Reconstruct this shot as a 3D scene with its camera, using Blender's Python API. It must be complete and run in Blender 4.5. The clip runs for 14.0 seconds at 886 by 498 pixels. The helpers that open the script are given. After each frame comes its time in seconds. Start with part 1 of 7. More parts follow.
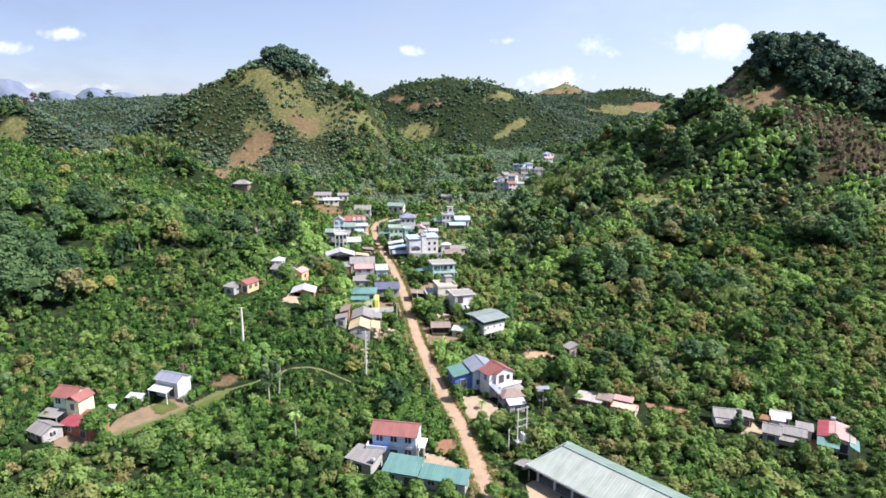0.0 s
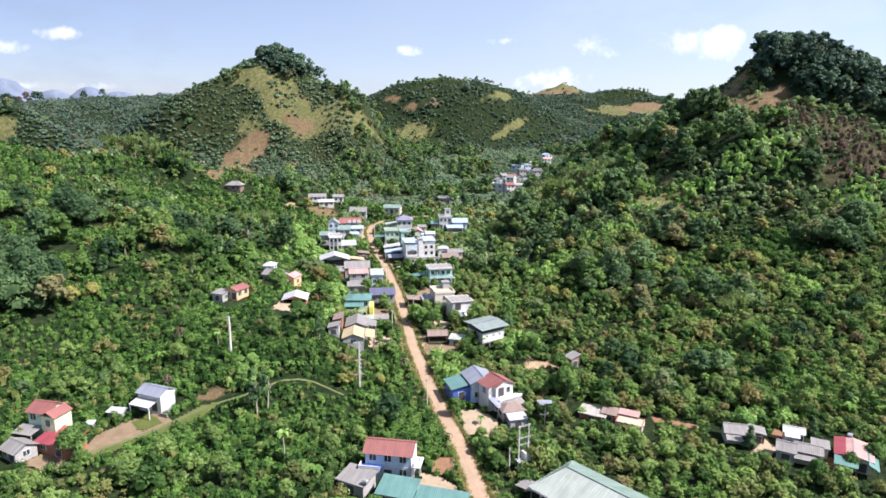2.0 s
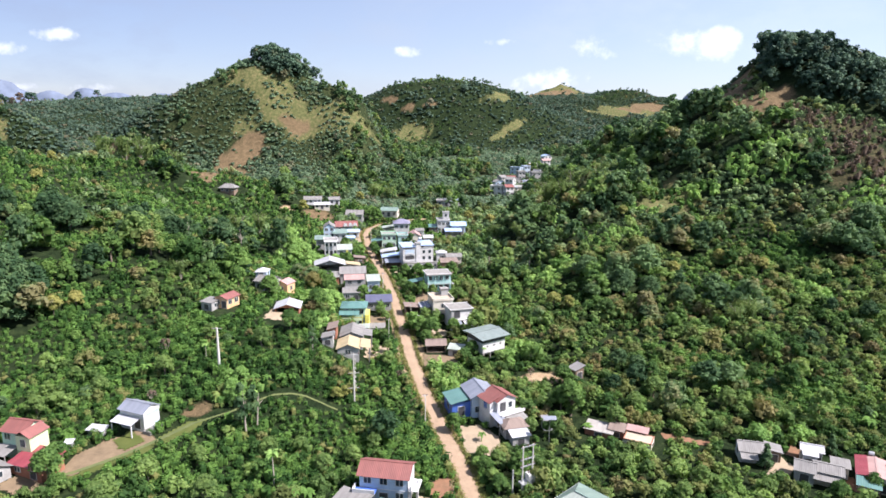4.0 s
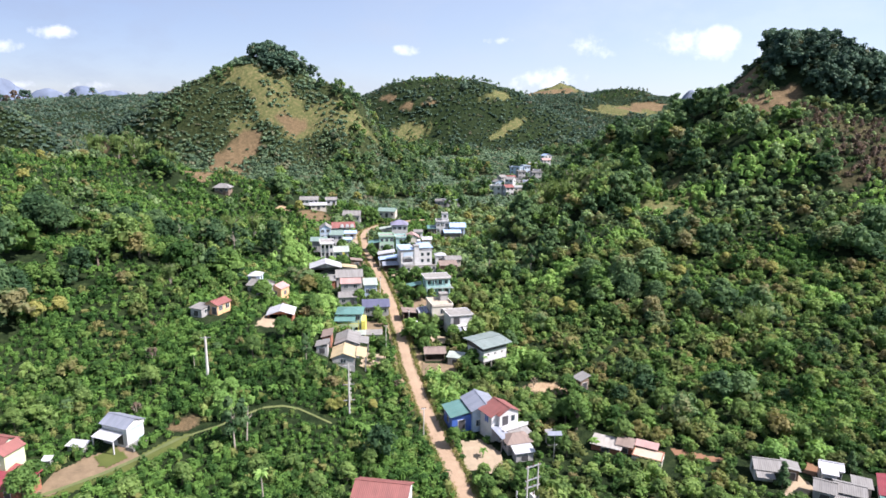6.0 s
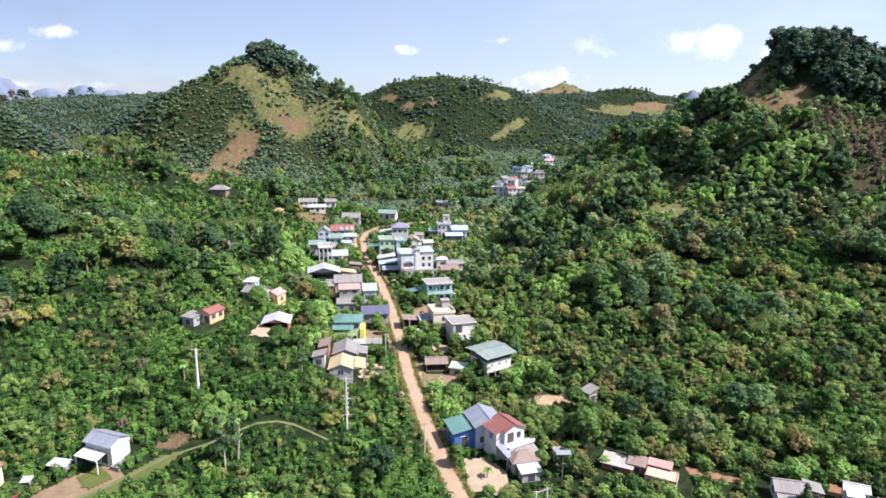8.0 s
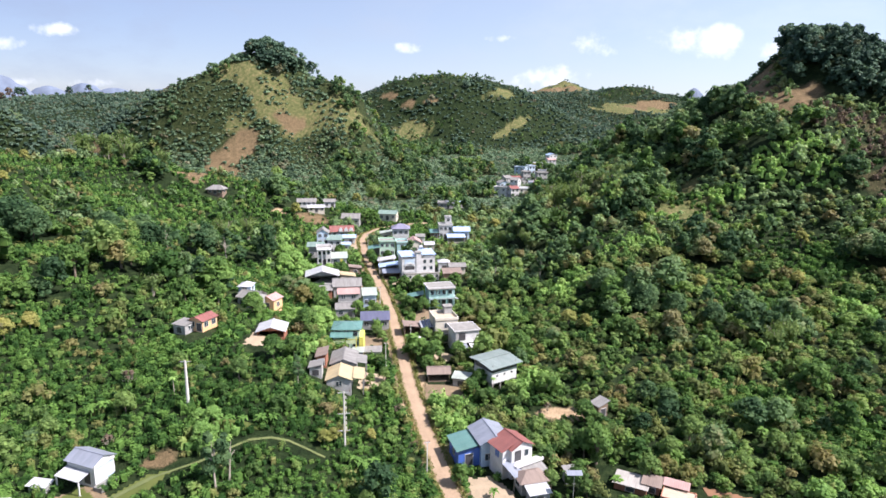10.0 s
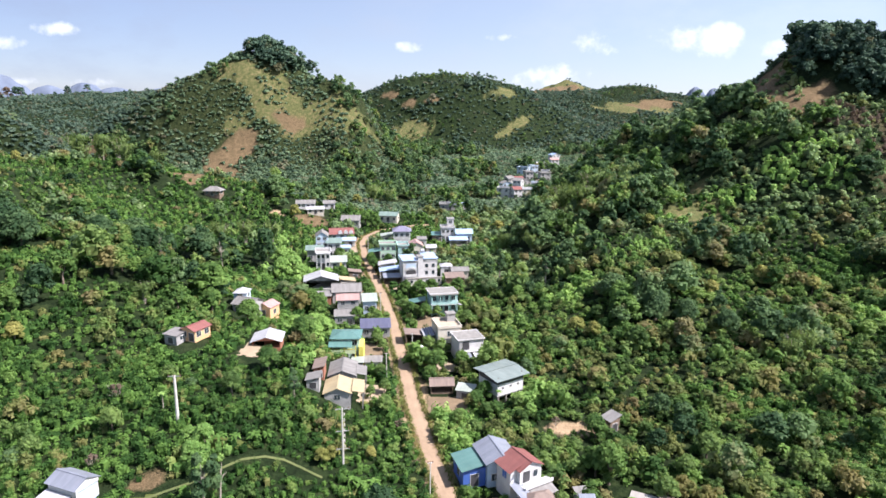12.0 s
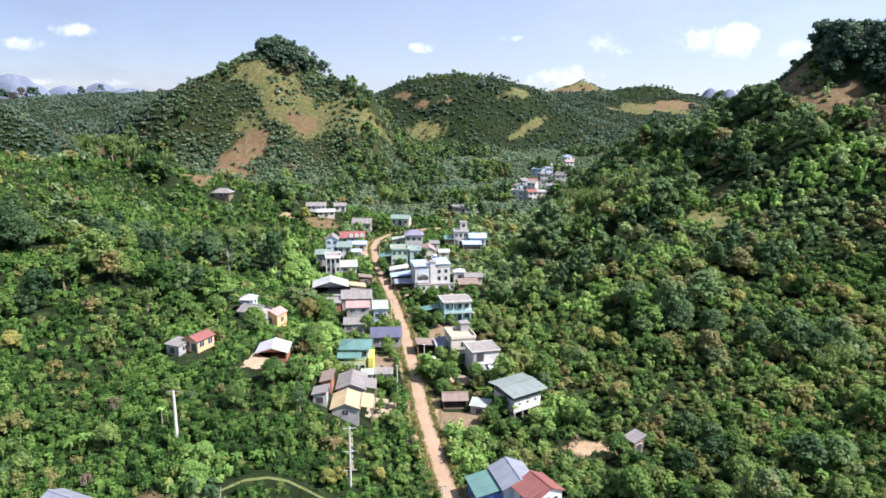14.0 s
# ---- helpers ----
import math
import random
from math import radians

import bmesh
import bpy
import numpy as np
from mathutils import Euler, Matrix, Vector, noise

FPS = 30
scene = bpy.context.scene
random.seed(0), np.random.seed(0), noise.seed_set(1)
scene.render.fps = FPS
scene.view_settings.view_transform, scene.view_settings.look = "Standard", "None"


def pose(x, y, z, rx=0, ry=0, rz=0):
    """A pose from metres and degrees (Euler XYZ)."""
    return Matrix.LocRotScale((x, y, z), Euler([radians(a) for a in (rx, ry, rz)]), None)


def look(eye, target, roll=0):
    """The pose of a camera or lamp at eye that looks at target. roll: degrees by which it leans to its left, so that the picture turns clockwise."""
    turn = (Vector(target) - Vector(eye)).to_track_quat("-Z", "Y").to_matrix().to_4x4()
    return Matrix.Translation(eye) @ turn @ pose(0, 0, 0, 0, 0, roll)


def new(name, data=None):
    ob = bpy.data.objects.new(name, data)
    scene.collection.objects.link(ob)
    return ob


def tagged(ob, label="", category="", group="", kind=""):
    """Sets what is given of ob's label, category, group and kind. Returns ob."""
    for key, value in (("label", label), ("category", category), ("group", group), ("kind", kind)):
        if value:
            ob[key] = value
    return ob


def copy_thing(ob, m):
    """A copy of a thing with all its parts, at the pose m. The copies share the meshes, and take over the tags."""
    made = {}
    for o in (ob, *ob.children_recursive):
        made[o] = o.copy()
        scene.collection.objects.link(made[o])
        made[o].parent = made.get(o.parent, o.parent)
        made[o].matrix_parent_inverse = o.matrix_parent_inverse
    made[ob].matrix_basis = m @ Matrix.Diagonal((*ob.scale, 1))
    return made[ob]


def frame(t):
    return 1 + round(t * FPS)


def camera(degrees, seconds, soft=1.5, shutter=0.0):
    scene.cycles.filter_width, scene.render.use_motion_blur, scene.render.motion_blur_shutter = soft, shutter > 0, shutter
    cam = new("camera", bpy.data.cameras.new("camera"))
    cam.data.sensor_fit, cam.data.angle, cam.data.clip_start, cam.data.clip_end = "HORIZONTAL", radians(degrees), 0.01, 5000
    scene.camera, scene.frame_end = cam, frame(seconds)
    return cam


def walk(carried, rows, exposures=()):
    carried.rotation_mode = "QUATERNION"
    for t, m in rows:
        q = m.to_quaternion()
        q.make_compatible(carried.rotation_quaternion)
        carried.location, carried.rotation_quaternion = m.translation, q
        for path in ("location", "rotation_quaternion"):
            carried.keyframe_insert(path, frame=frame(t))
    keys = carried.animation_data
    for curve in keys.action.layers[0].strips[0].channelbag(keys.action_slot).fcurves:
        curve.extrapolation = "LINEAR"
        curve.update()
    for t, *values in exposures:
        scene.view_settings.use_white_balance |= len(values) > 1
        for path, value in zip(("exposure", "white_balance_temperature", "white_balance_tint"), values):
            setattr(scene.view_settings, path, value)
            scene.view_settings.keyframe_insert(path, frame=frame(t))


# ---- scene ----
cam = camera(70.0, 14.0, 1.6)
PATH = [
    (0, (0.512, -3.359, 59.079), (0.532, -1.405, 58.656), 0.4),
    (0.5, (0.585, -1.754, 59.104), (0.608, 0.201, 58.682), 0.4),
    (1, (0.57, -0.192, 59.123), (0.596, 1.763, 58.702), 0.5),
    (1.5, (0.588, 1.334, 59.114), (0.616, 3.289, 58.692), 0.5),
    (2, (0.568, 2.867, 59.118), (0.597, 4.822, 58.695), 0.5),
    (2.5, (0.565, 4.498, 59.115), (0.597, 6.452, 58.694), 0.5),
    (3, (0.517, 6.071, 59.075), (0.551, 8.026, 58.655), 0.5),
    (5.5, (0.462, 13.635, 59.191), (0.5, 15.59, 58.769), 0.5),
    (6, (0.36, 15.115, 59.171), (0.401, 17.069, 58.747), 0.6),
    (6.5, (0.292, 16.572, 59.177), (0.333, 18.526, 58.752), 0.6),
    (7, (0.294, 18.004, 59.298), (0.334, 19.957, 58.872), 0.6),
    (7.5, (0.256, 19.509, 59.321), (0.296, 21.463, 58.896), 0.6),
    (8, (0.251, 21.098, 59.342), (0.289, 23.052, 58.917), 0.6),
    (10.5, (-0.264, 28.909, 59.483), (-0.228, 30.861, 59.051), 0.7),
    (11, (-0.312, 30.435, 59.501), (-0.279, 32.387, 59.068), 0.7),
    (11.5, (-0.403, 31.974, 59.519), (-0.371, 33.927, 59.088), 0.7),
    (12, (-0.528, 33.482, 59.605), (-0.494, 35.434, 59.172), 0.6),
    (12.5, (-0.574, 34.989, 59.697), (-0.541, 36.942, 59.264), 0.6),
    (13, (-0.605, 36.433, 59.721), (-0.574, 38.385, 59.286), 0.7),
    (13.5, (-0.741, 38.05, 59.725), (-0.71, 40.002, 59.29), 0.7),
    (14, (-0.92, 39.84, 59.615), (-0.923, 41.793, 59.184), 0.7),
]
walk(cam, [(t, look(eye, target, roll)) for t, eye, target, roll in PATH])

# ---- sun, sky and clouds ----
SUN_AZIMUTH = radians(-17)     # from the east, nearly square to the valley
SUN_HEIGHT = radians(51)
sun_way = Vector((math.cos(SUN_AZIMUTH) * math.cos(SUN_HEIGHT), math.sin(SUN_AZIMUTH) * math.cos(SUN_HEIGHT), math.sin(SUN_HEIGHT)))
sun = new("sun", bpy.data.lights.new("sun", "SUN"))
sun.data.energy, sun.data.angle, sun.data.color = 5.4, radians(0.6), (1.0, 0.91, 0.925)
sun.matrix_world = look(tuple(sun_way * 500), (0, 0, 0))
scene.view_settings.exposure = 1.03

world = bpy.data.worlds.new("sky")
scene.world = world
world.use_nodes = True
wn, wl = world.node_tree.nodes, world.node_tree.links
wn.clear()


def wnode(kind, **values):
    node = wn.new(kind)
    for key, value in values.items():
        node.inputs[key].default_value = value
    return node


def wmath(op, a, b=None, c=None):
    node = wn.new("ShaderNodeMath")
    node.operation = op
    for n, v in enumerate((a, b, c)):
        if v is None:
            continue
        if isinstance(v, (int, float)):
            node.inputs[n].default_value = v
        else:
            wl.new(v, node.inputs[n])
    return node.outputs[0]


sky = wn.new("ShaderNodeTexSky")
sky.sky_type, sky.sun_disc = "NISHITA", False
sky.sun_elevation, sky.sun_rotation = SUN_HEIGHT, radians(90) - SUN_AZIMUTH
sky.altitude, sky.air_density, sky.dust_density, sky.ozone_density = 700, 1.0, 0.5, 1.6
coord = wn.new("ShaderNodeTexCoord")
split = wn.new("ShaderNodeSeparateXYZ")
wl.new(coord.outputs["Generated"], split.inputs[0])
puff = wnode("ShaderNodeTexNoise", Scale=17.0, Detail=8.0, Roughness=0.6)
wl.new(coord.outputs["Generated"], puff.inputs["Vector"])
veil = wnode("ShaderNodeTexNoise", Scale=7.0, Detail=6.0, Roughness=0.6)
stretch = wn.new("ShaderNodeVectorMath")
stretch.operation = "MULTIPLY"
stretch.inputs[1].default_value = (1.0, 1.0, 2.2)
wl.new(coord.outputs["Generated"], stretch.inputs[0])
wl.new(stretch.outputs[0], veil.inputs["Vector"])
# fair-weather clouds: direction x and z (as tangents to the valley's line), half width, half height, fullness
CLOUDS = [(-0.56, 0.110, 0.042, 0.013, 0.6), (-0.645, 0.090, 0.05, 0.012, 0.2), (0.24, 0.104, 0.05, 0.018, 0.95), (0.275, 0.092, 0.03, 0.014, 0.6), (0.36, 0.108, 0.05, 0.020, 0.75), (0.43, 0.104, 0.045, 0.026, 0.7),
          (0.20, 0.045, 0.10, 0.022, 0.65), (-0.03, 0.09, 0.03, 0.010, 0.55), (0.10, 0.106, 0.028, 0.008, 0.6), (0.55, 0.09, 0.06, 0.02, 0.7),
          (-0.55, 0.035, 0.16, 0.010, -0.1), (0.9, 0.16, 0.1, 0.04, 0.9), (-1.0, 0.2, 0.12, 0.04, 0.9)]
slope_x = wmath("DIVIDE", split.outputs[0], split.outputs[1])
slope_z = wmath("DIVIDE", split.outputs[2], split.outputs[1])
cover = None
for cx, cz, hw, hh, full in CLOUDS:
    u = wmath("DIVIDE", wmath("SUBTRACT", slope_x, cx), hw)
    v = wmath("DIVIDE", wmath("SUBTRACT", slope_z, cz), hh)
    lump = wmath("SUBTRACT", full, wmath("ADD", wmath("MULTIPLY", u, u), wmath("MULTIPLY", v, v)))
    cover = lump if cover is None else wmath("SMOOTH_MAX", cover, lump, 0.3)
ahead = wmath("GREATER_THAN", split.outputs[1], 0.2)
edge = wmath("MULTIPLY_ADD", wmath("SUBTRACT", puff.outputs["Fac"], 0.5), 6.2, cover)
body = wn.new("ShaderNodeMapRange")
body.interpolation_type = "SMOOTHSTEP"
body.inputs["From Min"].default_value, body.inputs["From Max"].default_value = -0.1, 1.25
wl.new(edge, body.inputs["Value"])
body_fac = wmath("MULTIPLY", wmath("MULTIPLY", body.outputs[0], ahead), 0.75)
thin = wn.new("ShaderNodeMapRange")
thin.inputs["From Min"].default_value, thin.inputs["From Max"].default_value = 0.45, 0.85
thin.inputs["To Min"].default_value, thin.inputs["To Max"].default_value = 0.5, 0.8
wl.new(veil.outputs["Fac"], thin.inputs["Value"])
mix = wn.new("ShaderNodeMix")
mix.data_type = "RGBA"
wl.new(body_fac, mix.inputs["Factor"])
tint = wn.new("ShaderNodeMix")
tint.data_type, tint.blend_type = "RGBA", "MULTIPLY"
tint.inputs["Factor"].default_value = 1.0
tint.inputs[7].default_value = (0.88, 0.86, 1.02, 1)
wl.new(sky.outputs[0], tint.inputs[6])
hazy = wn.new("ShaderNodeMix")
hazy.data_type = "RGBA"
wl.new(thin.outputs[0], hazy.inputs["Factor"])
wl.new(tint.outputs[2], hazy.inputs[6])
sunward = wn.new("ShaderNodeMapRange")
sunward.inputs["From Min"].default_value, sunward.inputs["From Max"].default_value = -0.55, 0.45
wl.new(split.outputs[0], sunward.inputs["Value"])
haze = wn.new("ShaderNodeMix")
haze.data_type = "RGBA"
haze.inputs[6].default_value, haze.inputs[7].default_value = (2.4, 2.75, 4.0, 1), (5.1, 5.75, 6.9, 1)
wl.new(sunward.outputs[0], haze.inputs["Factor"])
wl.new(haze.outputs[2], hazy.inputs[7])
wl.new(hazy.outputs[2], mix.inputs[6])
mix.inputs[7].default_value = (7.6, 7.8, 8.8, 1)
back = wnode("ShaderNodeBackground", Strength=0.084)
wl.new(mix.outputs[2], back.inputs["Color"])
wout = wn.new("ShaderNodeOutputWorld")
wl.new(back.outputs[0], wout.inputs["Surface"])

# ---- materials ----
def material(name):
    m = bpy.data.materials.new(name)
    m.use_nodes = True
    return m, m.node_tree.nodes, m.node_tree.links, m.node_tree.nodes["Principled BSDF"]


def noise_node(nodes, links, coords, scale, detail=4.0, rough=0.55):
    n = nodes.new("ShaderNodeTexNoise")
    n.inputs["Scale"].default_value, n.inputs["Detail"].default_value, n.inputs["Roughness"].default_value = scale, detail, rough
    links.new(coords, n.inputs["Vector"])
    return n.outputs["Fac"]


def ramp_node(nodes, links, value, stops):
    n = nodes.new("ShaderNodeValToRGB")
    while len(n.color_ramp.elements) < len(stops):
        n.color_ramp.elements.new(0.5)
    for e, (at, colour) in zip(n.color_ramp.elements, stops):
        e.position, e.color = at, (*colour, 1)
    links.new(value, n.inputs["Fac"])
    return n.outputs["Color"]


def mixed(nodes, links, fac, a, b, blend="MIX"):
    n = nodes.new("ShaderNodeMix")
    n.data_type, n.blend_type = "RGBA", blend
    for socket, v in ((n.inputs["Factor"], fac), (n.inputs[6], a), (n.inputs[7], b)):
        if isinstance(v, (int, float)):
            socket.default_value = v
        elif isinstance(v, tuple):
            socket.default_value = (*v, 1)
        else:
            links.new(v, socket)
    return n.outputs[2]


def bumped(nodes, links, bsdf, value, strength, distance):
    n = nodes.new("ShaderNodeBump")
    n.inputs["Strength"].default_value, n.inputs["Distance"].default_value = strength, distance
    links.new(value, n.inputs["Height"])
    links.new(n.outputs[0], bsdf.inputs["Normal"])


def foliage(name, dark, light, dry, dry_share=0.12, see_through=0.32):
    """Leaves: each leaf clump, each plant and each stretch of slope has its own green; some plants are yellowing."""
    m, nodes, links, bsdf = material(name)

    def total(*terms):
        last = None
        for value, share in terms:
            n = nodes.new("ShaderNodeMath")
            n.operation = "MULTIPLY_ADD"
            links.new(value, n.inputs[0])
            n.inputs[1].default_value = share
            if last is None:
                n.inputs[2].default_value = 0.0
            else:
                links.new(last, n.inputs[2])
            last = n.outputs[0]
        return last

    geo = nodes.new("ShaderNodeNewGeometry")
    plant = nodes.new("ShaderNodeAttribute")
    plant.attribute_name = "plant"
    leaf = geo.outputs["Random Per Island"]
    clump = noise_node(nodes, links, geo.outputs["Position"], 0.4, 2.0)
    field = noise_node(nodes, links, geo.outputs["Position"], 0.035, 3.0)
    tone = total((plant.outputs["Fac"], 0.42), (leaf, 0.16), (clump, 0.6), (field, 0.5))
    middle = tuple((a * b) ** 0.5 for a, b in zip(dark, light))
    green = ramp_node(nodes, links, tone, [(0.42, dark), (0.74, middle), (1.0, light)])
    worn = total((plant.outputs["Fac"], 0.5), (noise_node(nodes, links, geo.outputs["Position"], 0.09, 2.0), 0.8), (leaf, 0.05))
    spots = ramp_node(nodes, links, worn, [(0.92 - dry_share, (0, 0, 0)), (1.02 - dry_share, (1, 1, 1))])
    colour = mixed(nodes, links, spots, green, dry)
    links.new(colour, bsdf.inputs["Base Color"])
    bsdf.inputs["Roughness"].default_value = 0.6
    bsdf.inputs["Specular IOR Level"].default_value = 0.08
    glow = nodes.new("ShaderNodeBsdfTranslucent")
    links.new(mixed(nodes, links, 1.0, colour, (1.5, 1.5, 1.15), "MULTIPLY"), glow.inputs["Color"])
    both = nodes.new("ShaderNodeMixShader")
    both.inputs[0].default_value = see_through
    links.new(bsdf.outputs[0], both.inputs[1])
    links.new(glow.outputs[0], both.inputs[2])
    links.new(both.outputs[0], nodes["Material Output"].inputs["Surface"])
    return m


def plain(name, colour, second, rough=0.8, scale=1.2, grain=12.0, metal=0.0, bump=0.15):
    """Plaster, soil, concrete and the like: patches at one scale, grain at another."""
    m, nodes, links, bsdf = material(name)
    tc = nodes.new("ShaderNodeNewGeometry")
    big = noise_node(nodes, links, tc.outputs["Position"], scale, 5.0, 0.65)
    fine = noise_node(nodes, links, tc.outputs["Position"], grain, 3.0)
    base = mixed(nodes, links, ramp_node(nodes, links, big, [(0.35, (0, 0, 0)), (0.68, (1, 1, 1))]), colour, second)
    speck = ramp_node(nodes, links, fine, [(0.3, (0.78, 0.78, 0.78)), (0.7, (1.08, 1.08, 1.08))])
    colour_out = mixed(nodes, links, 0.8, base, speck, "MULTIPLY")
    links.new(colour_out, bsdf.inputs["Base Color"])
    bsdf.inputs["Roughness"].default_value, bsdf.inputs["Metallic"].default_value = rough, metal
    bumped(nodes, links, bsdf, fine, bump, 0.05)
    return m


def sheet(name, colour, second, rough=0.45, metal=0.0, pitch=0.33):
    """Ribbed metal or fibre-cement roofing, faded and streaked; the ribs run down the slope, along the sheet's own V."""
    m, nodes, links, bsdf = material(name)
    uv = nodes.new("ShaderNodeUVMap")
    geo = nodes.new("ShaderNodeNewGeometry")
    sep = nodes.new("ShaderNodeSeparateXYZ")
    links.new(uv.outputs[0], sep.inputs[0])
    wave = nodes.new("ShaderNodeMath")
    wave.operation = "SINE"
    turn = nodes.new("ShaderNodeMath")
    turn.operation = "MULTIPLY"
    turn.inputs[1].default_value = 2 * math.pi / pitch
    links.new(sep.outputs[0], turn.inputs[0])
    links.new(turn.outputs[0], wave.inputs[0])
    streak_at = nodes.new("ShaderNodeVectorMath")
    streak_at.operation = "MULTIPLY"
    streak_at.inputs[1].default_value = (1.6, 0.16, 1)
    links.new(uv.outputs[0], streak_at.inputs[0])
    streak = noise_node(nodes, links, streak_at.outputs[0], 1.0, 5.0, 0.7)
    patch = noise_node(nodes, links, geo.outputs["Position"], 0.45, 4.0)
    panel = nodes.new("ShaderNodeTexWhiteNoise")
    panel.noise_dimensions = "1D"
    snap = nodes.new("ShaderNodeMath")
    snap.operation = "SNAP"
    snap.inputs[1].default_value = 1.05
    links.new(sep.outputs[0], snap.inputs[0])
    links.new(snap.outputs[0], panel.inputs["W"])
    base = mixed(nodes, links, ramp_node(nodes, links, streak, [(0.38, (0, 0, 0)), (0.66, (1, 1, 1))]), colour, second)
    base = mixed(nodes, links, 0.5, base, ramp_node(nodes, links, patch, [(0.3, (0.72, 0.72, 0.72)), (0.7, (1.1, 1.1, 1.1))]), "MULTIPLY")
    base = mixed(nodes, links, 0.35, base, ramp_node(nodes, links, panel.outputs["Value"], [(0, (0.75, 0.75, 0.75)), (1, (1.12, 1.12, 1.12))]), "MULTIPLY")
    links.new(base, bsdf.inputs["Base Color"])
    bsdf.inputs["Roughness"].default_value, bsdf.inputs["Metallic"].default_value = rough, metal
    bumped(nodes, links, bsdf, wave.outputs[0], 0.35, 0.03)
    return m


COFFEE = foliage("coffee_leaves", (0.012, 0.036, 0.01), (0.12, 0.225, 0.052), (0.20, 0.20, 0.075), 0.05, 0.22)
SCRUB = foliage("scrub_leaves", (0.032, 0.068, 0.022), (0.225, 0.325, 0.1), (0.20, 0.19, 0.075), 0.06, 0.4)
WOOD_LEAF = foliage("forest_leaves", (0.017, 0.043, 0.021), (0.138, 0.22, 0.094), (0.21, 0.20, 0.10), 0.05, 0.36)
MANGO = foliage("mango_leaves", (0.016, 0.044, 0.013), (0.15, 0.25, 0.066), (0.21, 0.19, 0.08), 0.05, 0.3)
# blue share of the hilltop leaves raised for the haze of distance
CLIFF_LEAF = foliage("cliff_forest_leaves", (0.012, 0.03, 0.024), (0.088, 0.145, 0.092), (0.11, 0.11, 0.06), 0.04, 0.15)
BAMBOO_LEAF = foliage("bamboo_leaves", (0.050, 0.095, 0.030), (0.215, 0.285, 0.095), (0.240, 0.216, 0.090), 0.08, 0.3)
BANANA_LEAF = foliage("banana_leaves", (0.060, 0.130, 0.030), (0.180, 0.310, 0.078), (0.220, 0.200, 0.090), 0.05, 0.35)
YELLOW_LEAF = foliage("yellowing_leaves", (0.09, 0.12, 0.030), (0.340, 0.320, 0.105), (0.300, 0.240, 0.100), 0.12, 0.22)
LIME_LEAF = foliage("fresh_vine_leaves", (0.075, 0.16, 0.04), (0.29, 0.44, 0.13), (0.200, 0.250, 0.080), 0.05, 0.28)
# paler and bluer than coffee_leaves: distance haze mixed into the leaf colour
HAZED_COFFEE = foliage("hazed_coffee_leaves", (0.052, 0.092, 0.062), (0.185, 0.268, 0.158), (0.19, 0.185, 0.12), 0.06)
OLIVE = foliage("olive_leaves", (0.05, 0.072, 0.024), (0.215, 0.245, 0.085), (0.175, 0.155, 0.075), 0.15, 0.32)
# brighter, bluer copy of scrub_leaves: extra light and haze for the dim hillside
LIT_SCRUB = foliage("lit_scrub_leaves", (0.046, 0.086, 0.042), (0.320, 0.430, 0.205), (0.20, 0.19, 0.085), 0.06, 0.4)
# leaves of the far hills, blue haze of distance in their colour
HAZED_DARK_COFFEE = foliage("hazed_dark_leaves", (0.038, 0.07, 0.055), (0.135, 0.2, 0.14), (0.16, 0.15, 0.10), 0.06)
HAZED_SCRUB = foliage("hazed_scrub_leaves", (0.040, 0.075, 0.045), (0.175, 0.245, 0.130), (0.19, 0.185, 0.12), 0.08)
RUSSET = foliage("russet_scrub", (0.058, 0.046, 0.036), (0.195, 0.145, 0.108), (0.090, 0.130, 0.055), 0.08, 0.2)
GRASS = foliage("tall_grass", (0.09, 0.12, 0.035), (0.20, 0.21, 0.07), (0.26, 0.21, 0.09), 0.12, 0.3)
BARK = plain("bark", (0.12, 0.09, 0.065), (0.22, 0.18, 0.14), 0.9, 2.0, 14.0)
PALE_BARK = plain("pale_bark", (0.3, 0.26, 0.21), (0.42, 0.38, 0.32), 0.9, 2.0, 14.0)
DIRT = plain("road_dirt", (0.35, 0.255, 0.17), (0.28, 0.20, 0.13), 0.95, 0.35, 6.0, bump=0.3)
YARD = plain("yard_soil", (0.225, 0.165, 0.10), (0.15, 0.11, 0.066), 0.95, 0.5, 7.0, bump=0.3)
PALE_YARD = plain("pale_yard", (0.36, 0.285, 0.195), (0.27, 0.215, 0.145), 0.9, 0.5, 7.0)
RED_SOIL = plain("red_soil", (0.25, 0.125, 0.07), (0.17, 0.10, 0.055), 0.95, 0.6, 7.0, bump=0.4)
TAN_FLOOR = plain("tan_roof_screed", (0.46, 0.385, 0.29), (0.36, 0.305, 0.235), 0.9, 0.7, 8.0)
CONCRETE = plain("concrete", (0.275, 0.268, 0.25), (0.185, 0.18, 0.165), 0.85, 0.9, 9.0)
WHITE = plain("white_paint", (0.66, 0.66, 0.66), (0.52, 0.52, 0.51), 0.6, 0.8, 8.0, bump=0.05)
# blue paint; also white walls in shade on the red-roofed house and a loggia
PALE_BLUE = plain("pale_blue_paint_and_shade", (0.50, 0.62, 0.74), (0.42, 0.53, 0.64), 0.6, 0.8, 8.0, bump=0.05)
GREY_WALL = plain("bare_plaster", (0.40, 0.40, 0.39), (0.30, 0.30, 0.29), 0.85, 0.9, 8.0)
MINT = plain("mint_paint", (0.46, 0.66, 0.50), (0.38, 0.56, 0.43), 0.65, 0.8, 8.0, bump=0.05)
LIME_PAINT = plain("lime_paint", (0.62, 0.70, 0.42), (0.54, 0.62, 0.38), 0.65, 0.8, 8.0, bump=0.05)
